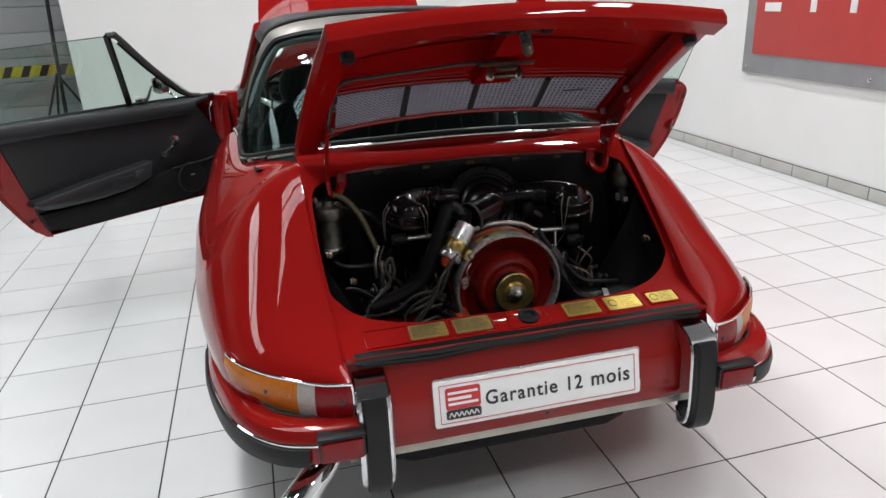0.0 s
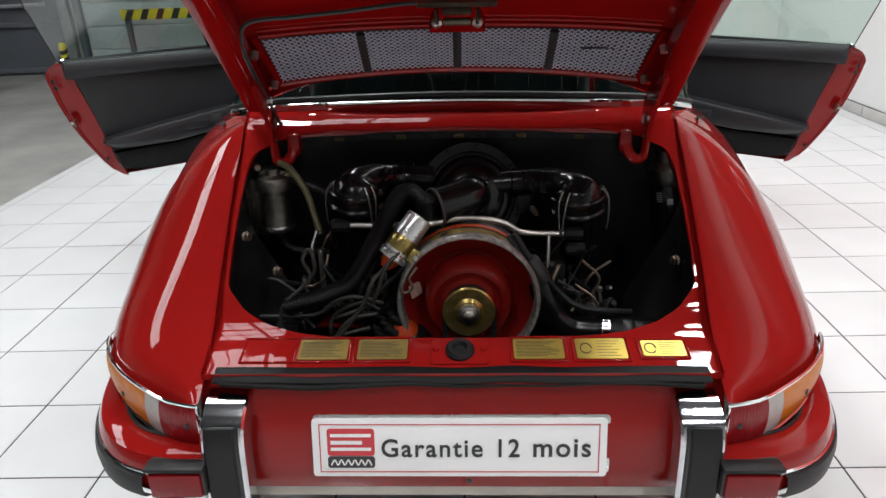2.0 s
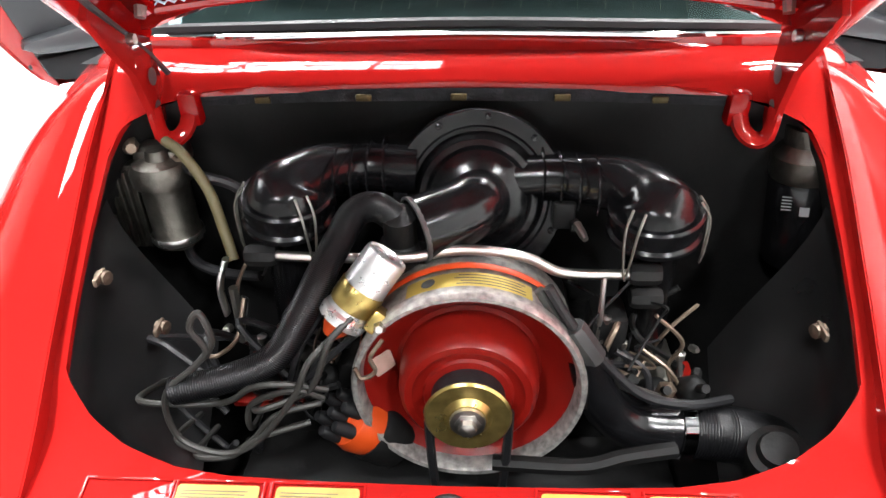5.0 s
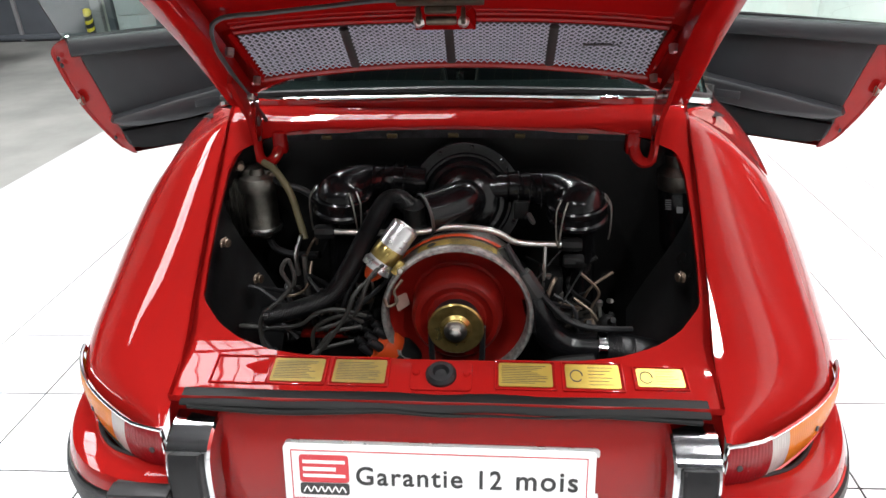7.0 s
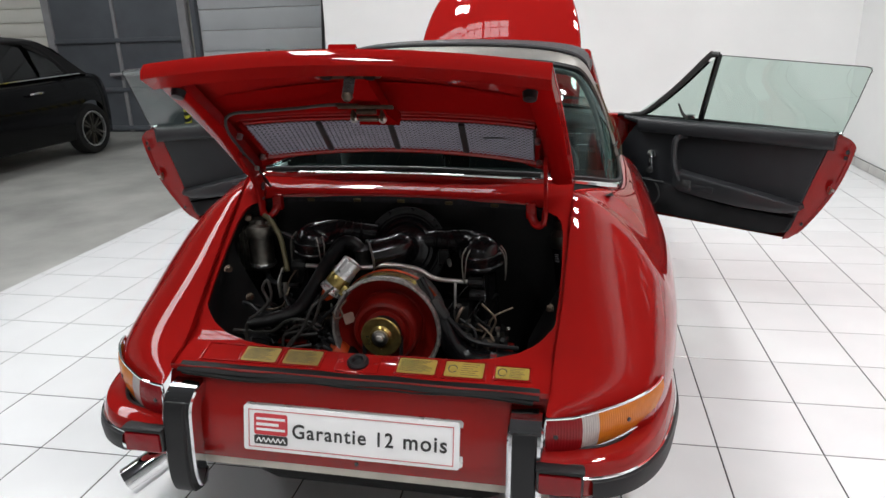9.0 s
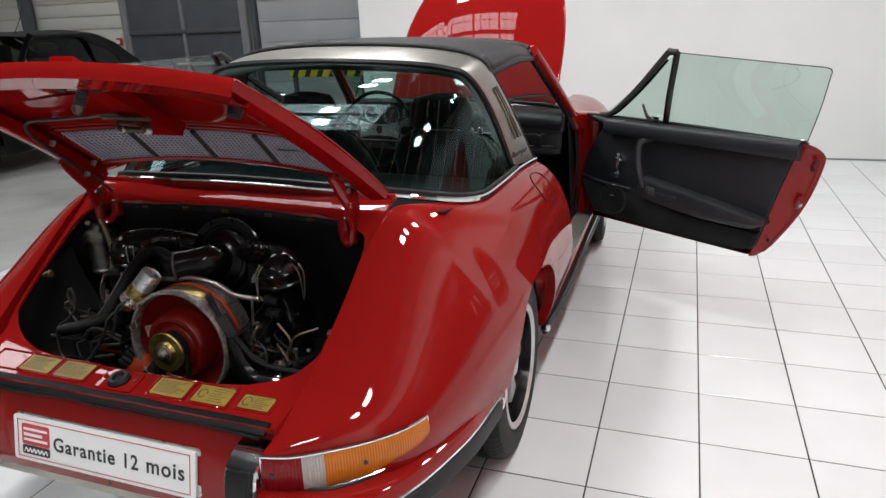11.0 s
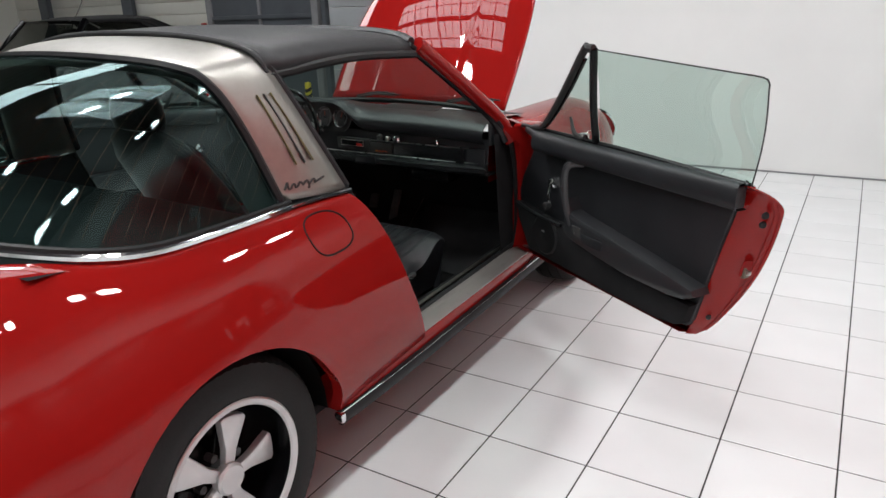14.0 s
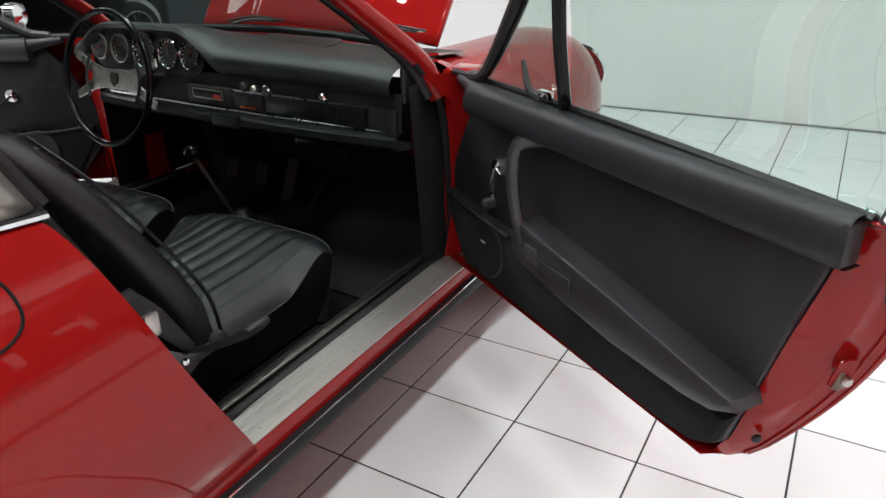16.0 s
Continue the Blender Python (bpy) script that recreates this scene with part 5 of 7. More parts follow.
part("fan_shroud", lathe([(0.1345, -0.012), (0.128, -0.018), (0.110, -0.036), (0.095, -0.046), (0.090, -0.042), (0.088, 0.0), (0.085, 0.012), (0.079, 0.018), (0.070, 0.018), (0.066, 0.014), (0.057, 0.012), (0.054, 0.016), (0.040, 0.018)], 56, FAN, cap=False), RED_FAN, fan, "dull red fan cover")
part("belt_groove", lathe([(0.046, 0.012), (0.046, 0.046)], 40, FAN, cap=False), RUBBER, fan)
part("pulley", lathe([(0.030, 0.040), (0.049, 0.044), (0.053, 0.050), (0.050, 0.053), (0.030, 0.051), (0.024, 0.058), (0.0, 0.058)], 40, FAN), BRASS, fan, "yellow zinc-plated belt pulley")
part("pulley_nut", lathe([(0.016, 0.056), (0.016, 0.064), (0.011, 0.066), (0.011, 0.074), (0.008, 0.076), (0, 0.077)], 6, FAN), STEEL, fan)
part("pulley_washer", lathe([(0.022, 0.057), (0.021, 0.062), (0.014, 0.063)], 24, FAN, cap=False), STEEL, fan)
for x in (-0.048, 0.050):
    part("fan_belt", tube([FAN @ Vector((x, 0.0, 0.040)), FAN @ Vector((x * 0.98, -0.06, 0.038)), FAN @ Vector((x * 0.9, -0.15, 0.03))], 0.0, 6, 3, flat=(0.005, 0.006)), RUBBER, fan)
part("fan_blade_tag", plate(rounded(0.030, 0.055, 0.003), 0.001, FAN @ pose(-0.1135, 0.026, -0.0300, 0, 42, 14)), TAG, fan, "pale balance label")
part("fan_band", lathe([(0.1445, -0.066), (0.1462, -0.064), (0.1462, -0.056), (0.1445, -0.053)], 56, FAN, cap=False), ORANGE, fan, "faded orange-red band")
label = part("fan_label", grid(lambda a, h: tuple(FAN @ Vector((0.1428 * math.cos(radians(a)), 0.1428 * math.sin(radians(a)), h))), steps(58, 122, 18), (-0.046, -0.016)), GOLD, fan, "curved yellow foil label")
for k, (a0, a1) in enumerate(((62, 96), (62, 94), (64, 97), (62, 95))):
    h = -0.022 - 0.006 * k
    part("print_line", grid(lambda a, d: tuple(FAN @ Vector((0.1433 * math.cos(radians(a)), 0.1433 * math.sin(radians(a)), h + d))), steps(a0, a1, 8), (-0.001, 0.001)), INK, label)
part("print_mark", lathe([(0.0, 0.0), (0.009, 0.0004)], 16, aim(FAN @ Vector((0.1434 * math.cos(radians(110)), 0.1434 * math.sin(radians(110)), -0.031)), FAN.to_3x3() @ Vector((math.cos(radians(110)), math.sin(radians(110)), 0))), cap=False), INK, label)
# ignition coil can with its clamp
CAN_ALU = material("frosted_aluminium", (0.66, 0.66, 0.66), 0.3, metal=0.85, vary=0.12, scale=45, rough_vary=0.35, bump=0.05, bump_scale=90)
CAN = aim((-0.138, 0.268, 0.716), (0.058, 0.030, 0.075))
coil = part("coil_can", lathe([(0.031, 0.0), (0.032, 0.004), (0.032, 0.012), (0.028, 0.016), (0.0275, 0.095), (0.0265, 0.100), (0.024, 0.1015), (0.023, 0.098), (0, 0.098)], 32, CAN), CAN_ALU, engine, "bright aluminium coil can")
part("coil_clamp", lathe([(0.0285, 0.022), (0.0295, 0.024), (0.0295, 0.050), (0.0285, 0.052)], 32, CAN, cap=False), BRASS, coil, "yellow zinc clamp")
part("clamp_foot", block((0.016, 0.03, 0.03), (0.034, -0.012, 0.03), 0.004, CAN), BRASS, coil)
part("clamp_bolt", lathe([(0.008, 0), (0.008, 0.01), (0.005, 0.016), (0, 0.016)], 6, CAN @ pose(0.042, -0.02, 0.03, 90, 0, 0)), STEEL, coil)
part("coil_base", lathe([(0.02, 0), (0.016, -0.014), (0.010, -0.024), (0, -0.024)], 20, CAN), ORANGE, coil)
# air cleaner
AIR = aim((0.028, 0.455, 0.782), (0, -0.93, 0.36))
air = part("air_cleaner", lathe([(0.10, -0.05), (0.116, -0.045), (0.118, -0.006), (0.120, 0.0), (0.117, 0.005), (0.098, 0.004), (0.095, 0.0), (0.090, 0.0), (0.087, 0.004), (0.080, 0.016), (0.072, 0.019), (0.066, 0.016), (0.062, 0.018), (0.050, 0.026), (0, 0.028)], 56, AIR), ENGINE_BLACK, engine, "round gloss black air cleaner")
for k in range(10):
    a = 2 * math.pi * k / 10 + 0.2
    part("cover_rivet", lathe([(0.005, 0), (0.004, 0.003), (0, 0.004)], 8, AIR @ Matrix.Translation((0.110 * math.cos(a), 0.110 * math.sin(a), 0.007))), ENGINE_BLACK, air)
snorkel = part("snorkel", tube([AIR @ Vector((0.0, 0.0, 0.0)), AIR @ Vector((0.0, -0.002, 0.028)), (0.024, 0.402, 0.800), (0.002, 0.384, 0.796), (-0.050, 0.358, 0.789)], 0.043, 28, 8), ENGINE_BLACK, air, "short black intake snorkel")
SN = aim((-0.050, 0.358, 0.789), (-0.88, -0.46, -0.10))
part("snorkel_mouth", lathe([(0.043, -0.004), (0.0445, 0.002), (0.0415, 0.003), (0.040, -0.03), (0, -0.034)], 28, SN, cap=False), INK, snorkel)
for side, cx, cy, cz in ((1, 0.252, 0.383, 0.768), (-1, -0.219, 0.388, 0.782)):
    arm = part("intake_duct", tube([(side * 0.06, 0.475, cz + 0.030), (side * 0.13, 0.468, cz + 0.038), (cx * 0.82, 0.442, cz + 0.044), (cx * 0.95, 0.412, cz + 0.040), (cx, cy + 0.008, cz + 0.034), (cx, cy, cz + 0.026), (cx, cy, cz + 0.020)], lambda u: 0.033 + 0.023 * min(1, max(0, u - 0.2) / 0.6), 32, 10), ENGINE_BLACK, air, "curved black plastic intake duct")
    stack = part("carburettor_throat", lathe([(0.049, 0.030), (0.053, 0.034), (0.057, 0.036), (0.060, 0.033), (0.060, 0.024), (0.056, 0.020), (0.056, 0.006), (0.060, 0.002), (0.060, -0.004), (0.052, -0.010), (0.040, -0.018), (0.036, -0.03), (0.036, -0.22)], 36, Matrix.Translation((cx, cy, cz + 0.012)) @ pose(0, 0, 0, 8, -side * 4, 0), cap=False), ENGINE_BLACK, engine, "black intake throat with wire clips")
    for k in range(4):
        u_ = 0.45 + 0.09 * k
        part("duct_rib", tube([(cx * u_ + 0.0, 0.468 - 0.012 * k + 0.040 * math.cos(a), cz + 0.040 + 0.040 * math.sin(a)) for a in steps(0.15 * math.pi, 1.15 * math.pi, 12)], 0.0018, 5, 0), ENGINE_BLACK, arm)
    for a in (-170, -52) if side < 0 else (-128, -8):
        u, v = math.cos(radians(a)), math.sin(radians(a))
        for d in (-0.008, 0.008):
            part("wire_clip", tube([(cx + 0.050 * u - d * v, cy + 0.050 * v + d * u, cz + 0.058), (cx + 0.064 * u - d * v, cy + 0.064 * v + d * u, cz + 0.034), (cx + 0.066 * u - d * v * 0.5, cy + 0.066 * v + d * u * 0.5, cz - 0.013), (cx + 0.064 * u, cy + 0.064 * v, cz - 0.036)], 0.0017, 5), DULL_WIRE, stack)
    # throttle rods and injection parts below
    for k, (dx, dz) in enumerate(((-0.055, -0.10), (-0.03, -0.14), (0.05, -0.16))):
        part("linkage_rod", tube([(cx + side * dx, cy - 0.05, cz + dz), (cx + side * dx * 1.1, cy - 0.06, cz + dz - 0.05), (cx + side * dx * 0.9, cy - 0.055, cz + dz - 0.11)], 0.004, 6), STEEL, stack)
        part("linkage_joint", lathe([(0, -0.008), (0.007, -0.005), (0.007, 0.005), (0, 0.008)], 10, pose(cx + side * dx, cy - 0.052, cz + dz)), STEEL, stack)
    part("throttle_body", block((0.05, 0.06, 0.07), (cx - side * 0.05, cy - 0.03, cz - 0.13), 0.01), BAY, stack)
    part("flange", block((0.12, 0.10, 0.012), (cx, cy - 0.01, cz - 0.215), 0.003), ALU, stack)
    part("cylinder_shroud", block((0.10, 0.12, 0.01), (cx + side * 0.04, cy - 0.045, cz - 0.235), 0.003, m=None), RED_FAN, stack, "worn red engine shroud")
part("linkage_lever", tube([(-0.305, 0.36, 0.74), (-0.318, 0.352, 0.70), (-0.316, 0.35, 0.655)], 0.0, 8, 4, flat=(0.008, 0.004)), ALU_BRIGHT, engine)
part("linkage_post", tube([(-0.30, 0.35, 0.70), (-0.30, 0.345, 0.61)], 0.006, 8, 2), STEEL, engine)
# bright breather pipe
part("breather_pipe", tube([(-0.24, 0.345, 0.757), (-0.17, 0.338, 0.759), (-0.064, 0.335, 0.762), (-0.001, 0.335, 0.774), (0.054, 0.335, 0.772), (0.095, 0.335, 0.762), (0.134, 0.335, 0.742), (0.20, 0.34, 0.736), (0.235, 0.345, 0.734)], 0.0066, 10, 8), STEEL, engine, "bright bent metal pipe")
part("pipe_bracket", tube([(0.188, 0.335, 0.735), (0.188, 0.328, 0.68), (0.186, 0.325, 0.63)], 0.004, 6, 4), STEEL, engine)
for x, y, z in ((-0.25, 0.345, 0.757), (0.24, 0.345, 0.734), (0.245, 0.34, 0.70)):
    part("pipe_union", lathe([(0.012, -0.02), (0.015, -0.014), (0.015, 0.014), (0.012, 0.02)], 8, aim((x, y, z), (1, 0, 0))), BAY, engine)
# hoses
part("breather_hose", tube([(-0.078, 0.37, 0.80), (-0.099, 0.352, 0.826), (-0.122, 0.334, 0.826), (-0.142, 0.31, 0.798), (-0.162, 0.29, 0.765), (-0.19, 0.268, 0.715), (-0.225, 0.248, 0.668), (-0.285, 0.238, 0.642), (-0.355, 0.23, 0.626)], 0.018, 14, 44, ribs=0.05), HOSE, engine, "ribbed black breather hose")
part("oil_filler", lathe([(0.03, 0), (0.03, 0.05), (0.022, 0.06), (0.022, 0.10), (0, 0.10)], 20, pose(-0.07, 0.375, 0.715, 12, 0, 0)), BAY, engine)
part("heater_duct", tube([(0.165, 0.275, 0.66), (0.178, 0.268, 0.62), (0.198, 0.262, 0.58), (0.235, 0.258, 0.553), (0.295, 0.258, 0.546)], lambda u: 0.026 + 0.010 * u, 20, 8), ENGINE_BLACK, engine, "gloss black heater elbow")
part("heater_hose", tube([(0.295, 0.258, 0.546), (0.35, 0.258, 0.54), (0.41, 0.258, 0.525), (0.45, 0.26, 0.49)], 0.036, 20, 30, ribs=0.02), HOSE, engine, "ribbed black heater hose")
part("hose_clamp", lathe([(0.0385, -0.009), (0.0395, -0.008), (0.0395, 0.008), (0.0385, 0.009)], 24, aim((0.298, 0.258, 0.5455), (1, 0, -0.1)), cap=False), CHROME, engine, "bright hose clamp")
part("clamp_screw", block((0.018, 0.012, 0.014), (0.298, 0.25, 0.588), 0.003), CHROME, engine)
for k, w in enumerate(([(0.11, 0.27, 0.768), (0.146, 0.26, 0.711), (0.206, 0.255, 0.639), (0.244, 0.25, 0.611), (0.30, 0.25, 0.60), (0.36, 0.28, 0.58)], [(0.10, 0.275, 0.760), (0.14, 0.268, 0.70), (0.20, 0.262, 0.63), (0.26, 0.26, 0.60)])):
    part("cable_loom", tube(w, 0.0065, 8), WIRE_GREY if k else RUBBER, engine)
part("loom_sheath", lathe([(0.014, -0.03), (0.016, -0.025), (0.016, 0.025), (0.014, 0.03)], 8, aim((0.158, 0.262, 0.69), (0.5, 0, -0.8))), INK, engine)
for k, w in enumerate(([(0.259, 0.33, 0.679), (0.297, 0.32, 0.642), (0.285, 0.32, 0.602), (0.29, 0.31, 0.58)], [(0.25, 0.33, 0.62), (0.285, 0.31, 0.60), (0.31, 0.30, 0.56)])):
    part("fuel_line", tube(w, 0.003, 6), RUSTY, engine)
part("injector_union", lathe([(0.01, 0), (0.013, 0.006), (0.013, 0.02), (0.008, 0.026), (0, 0.03)], 6, aim((0.285, 0.30, 0.575), (-0.4, -0.6, 0.5))), RUSTY, engine)
# distributor and leads
DIST = aim((-0.120, 0.262, 0.535), (-0.55, -0.25, 0.62))
dist = part("distributor", lathe([(0.045, -0.05), (0.045, -0.01), (0.042, 0.0)], 24, DIST), BAY, engine, "distributor with orange cap")
part("distributor_cap", lathe([(0.040, 0.0), (0.041, 0.02), (0.036, 0.035), (0.022, 0.04), (0, 0.041)], 24, DIST), ORANGE, dist, "orange distributor cap")
for k in range(7):
    a = 2 * math.pi * k / 6
    r = 0.026 if k < 6 else 0.0
    part("lead_boot", lathe([(0.0095, 0.03), (0.0095, 0.055), (0.0065, 0.066), (0, 0.067)], 12, DIST @ Matrix.Translation((r * math.cos(a), r * math.sin(a), 0))), RUBBER, dist)
LEADS = (
    [(-0.133, 0.255, 0.716), (-0.171, 0.22, 0.690), (-0.194, 0.212, 0.640), (-0.25, 0.205, 0.565), (-0.30, 0.205, 0.540), (-0.357, 0.215, 0.556), (-0.362, 0.222, 0.625), (-0.318, 0.232, 0.668)],
    [(-0.318, 0.232, 0.668), (-0.30, 0.235, 0.692), (-0.312, 0.235, 0.727), (-0.296, 0.235, 0.750), (-0.289, 0.235, 0.71), (-0.304, 0.24, 0.678)],
    [(-0.169, 0.235, 0.606), (-0.223, 0.215, 0.602), (-0.262, 0.212, 0.556), (-0.305, 0.212, 0.528), (-0.365, 0.22, 0.546)],
    [(-0.158, 0.235, 0.630), (-0.206, 0.22, 0.652), (-0.249, 0.222, 0.643), (-0.30, 0.23, 0.606), (-0.41, 0.24, 0.597)],
    [(-0.186, 0.23, 0.575), (-0.25, 0.208, 0.567), (-0.29, 0.205, 0.535), (-0.34, 0.21, 0.53)],
    [(-0.12, 0.25, 0.735), (-0.145, 0.228, 0.715), (-0.168, 0.225, 0.655), (-0.19, 0.23, 0.625), (-0.25, 0.22, 0.605)],
    [(-0.165, 0.235, 0.615), (-0.20, 0.226, 0.636), (-0.26, 0.235, 0.600), (-0.27, 0.24, 0.55)],
)
for w in LEADS:
    part("ignition_lead", tube(list(w) + ([(w[-1][0] - 0.015, w[-1][1] + 0.10, w[-1][2] - 0.06)] if w[-1][2] < 0.64 else []), 0.0043, 8), WIRE_GREY, dist, "grey ignition lead")
for k in range(9):
    q = random.Random(k)
    x, z = q.uniform(-0.36, -0.14), q.uniform(0.48, 0.62)
    part("hidden_cable", tube([(x, 0.26, z), (x + q.uniform(-0.08, 0.05), 0.28, z + q.uniform(-0.05, 0.08)), (x + q.uniform(-0.1, 0.1), 0.31, z + q.uniform(0, 0.12)), (x + q.uniform(-0.1, 0.1), 0.40, z - 0.05)], 0.005, 6), RUBBER, engine)
part("ground_strap", tube([(-0.085, 0.245, 0.705), (-0.10, 0.235, 0.685), (-0.095, 0.232, 0.665), (-0.112, 0.23, 0.655), (-0.12, 0.232, 0.67)], 0.003, 6), RUSTY, engine)
# oil filter and console on the flank
OF = aim((0.485, 0.495, 0.735), (-0.14, 0.0, 1))
oil = part("oil_filter", lathe([(0.040, -0.075), (0.044, -0.065), (0.0445, 0.06), (0.042, 0.066), (0, 0.066)], 32, OF), ENGINE_BLACK, car, "black oil filter with white print")
part("filter_head", lathe([(0.044, 0.066), (0.046, 0.072), (0.044, 0.10), (0.03, 0.115), (0.03, 0.14), (0, 0.14)], 28, OF), ALU, oil, "stained alloy filter head")
for k in range(5):
    part("print_line", block((0.014, 0.001, 0.0015), (-0.016, -0.0425, 0.05 - 0.005 * k), m=OF @ pose(0, 0, 0, 0, 0, -22)), GREYTRIM, oil)
part("print_mark", block((0.012, 0.001, 0.014), (0.006, -0.0452, 0.03), m=OF @ pose(0, 0, 0, 0, 0, -22)), GREYTRIM, oil)
FF = pose(-0.418, 0.472, 0.695)
fuel = part("fuel_filter", lathe([(0.0, -0.012), (0.012, -0.012), (0.014, 0.0), (0.036, 0.004), (0.037, 0.018), (0.034, 0.022), (0.034, 0.10), (0.042, 0.103), (0.043, 0.120), (0.036, 0.132), (0.018, 0.137), (0.014, 0.150), (0, 0.150)], 28, FF), ALU, car, "cast alloy fuel filter")
part("filter_band", lathe([(0.0375, 0.008), (0.0385, 0.010), (0.0385, 0.018), (0.0375, 0.02)], 28, FF, cap=False), ALU_BRIGHT, fuel)
part("filter_mount", block((0.075, 0.05, 0.035), (-0.42, 0.495, 0.825), 0.012), ALU, fuel)
for x, z in ((-0.46, 0.845), (-0.395, 0.825), (-0.41, 0.80)):
    part("banjo_bolt", lathe([(0.011, -0.014), (0.013, 0.0), (0.011, 0.014), (0.007, 0.02), (0, 0.02)], 8, aim((x, 0.485, z), (0.5, -0.8, 0.1))), RUSTY, fuel)
part("fuel_hose", tube([(-0.40, 0.47, 0.858), (-0.372, 0.452, 0.848), (-0.338, 0.43, 0.805), (-0.318, 0.405, 0.755), (-0.305, 0.385, 0.72)], 0.0075, 10), material("yellowed_hose", (0.09, 0.075, 0.032), 0.55, vary=0.15, bump=0.4, bump_scale=400), fuel, "yellowed braided fuel hose")
part("fuel_hose_lower", tube([(-0.42, 0.49, 0.68), (-0.40, 0.47, 0.655), (-0.35, 0.45, 0.65), (-0.29, 0.43, 0.66)], 0.008, 8), RUBBER, fuel)
part("fuel_hose_upper", tube([(-0.39, 0.475, 0.82), (-0.35, 0.45, 0.815), (-0.31, 0.45, 0.80), (-0.28, 0.46, 0.76)], 0.0075, 8), RUBBER, fuel)
box_ = part("ignition_box", block((0.085, 0.03, 0.14), (-0.480, 0.486, 0.750), 0.006, Matrix.Identity(4)), ALU, car, "finned alloy ignition box")
for k in range(7):
    part("fin", block((0.004, 0.012, 0.125), (-0.517 + 0.0118 * k, 0.468, 0.750), 0.001), ALU, box_)
for x, y, z in ((-0.44, 0.30, 0.752), (-0.385, 0.30, 0.672), (0.44, 0.28, 0.70)):
    part("wing_nut", merged(lathe([(0.009, -0.006), (0.009, 0.008), (0, 0.01)], 8, aim((x, y, z), (1 if x < 0 else -1, -0.3, 0))), block((0.006, 0.03, 0.012), (x, y - 0.006, z + 0.004), 0.003)), RUSTY, car)
for side in (1, -1):
    part("bay_side_sheet", grid(lambda y, v: (side * (0.475 - 0.09 * v * v - 0.012 * math.sin(9 * y + 5 * v)), y, curve(SHEET_Z, y) - 0.02 - 0.30 * v), steps(0.17, 0.43, 14), steps(0, 1, 10)), BAY_SHEET, car, "creased black bay lining")
part("bay_floor_pipe", tube([(0.05, 0.21, 0.53), (0.16, 0.20, 0.538), (0.215, 0.205, 0.552), (0.28, 0.22, 0.55)], 0.011, 8), BAY, engine)
part("tank_neck", lathe([(0.0, 0.03), (0.022, 0.03), (0.026, 0.02), (0.036, 0.018), (0.038, 0.0), (0.036, -0.04)], 24, aim((0.405, 0.215, 0.545), (-0.2, -0.3, 1))), BAY, engine, "worn alloy filler neck")

# small fittings, bolts and thin lines low in the bay
pick = random.Random(11)
for k in range(34):
    side = 1 if k % 2 else -1
    x, y, z = side * pick.uniform(0.15, 0.33), pick.uniform(0.27, 0.36), pick.uniform(0.53, 0.63)
    r = pick.uniform(0.003, 0.0055)
    d = (pick.uniform(-0.6, 0.6), -1, pick.uniform(0.0, 0.9))
    part("bolt_head", lathe([(r * 1.4, -0.012), (r * 1.4, 0.0), (r, 0.002), (r, r), (0, r)], 6, aim((x, y, z), d)), (BAY, RUSTY, BAY, STEEL)[(k // 2) % 4], engine)
for k in range(26):
    side = 1 if k % 2 else -1
    x, y, z = side * pick.uniform(0.16, 0.34), pick.uniform(0.26, 0.36), pick.uniform(0.53, 0.66)
    q = [(x, y, z)]
    for _ in range(3):
        x, y, z = x + pick.uniform(-0.05, 0.05), y + pick.uniform(-0.01, 0.04), z + pick.uniform(-0.04, 0.06)
        q.append((x, y, z))
    part("thin_line", tube(q, pick.choice((0.002, 0.003, 0.0045)), 6), (RUBBER, RUBBER, BAY, RUSTY)[(k // 2) % 4], engine)
for side in (1, -1):
    for k in range(4):
        x = side * (0.18 + 0.045 * k)
        part("injector_cap", lathe([(0.016, -0.03), (0.018, 0.0), (0.014, 0.008), (0.006, 0.012), (0.006, 0.03), (0, 0.03)], 12, aim((x, 0.315 - 0.008 * k, 0.575 + 0.012 * (k % 2)), (side * 0.2, -0.7, 0.7))), BAY, engine)
part("clip_bracket", merged(block((0.03, 0.012, 0.04), (0.142, 0.42, 0.775), 0.004), block((0.012, 0.02, 0.012), (0.156, 0.41, 0.765), 0.003)), BAY, air)
part("clip_bolt", lathe([(0.006, 0), (0.006, 0.02), (0.004, 0.03), (0, 0.03)], 8, aim((0.158, 0.405, 0.77), (0.3, -1, -0.2))), STEEL, air)

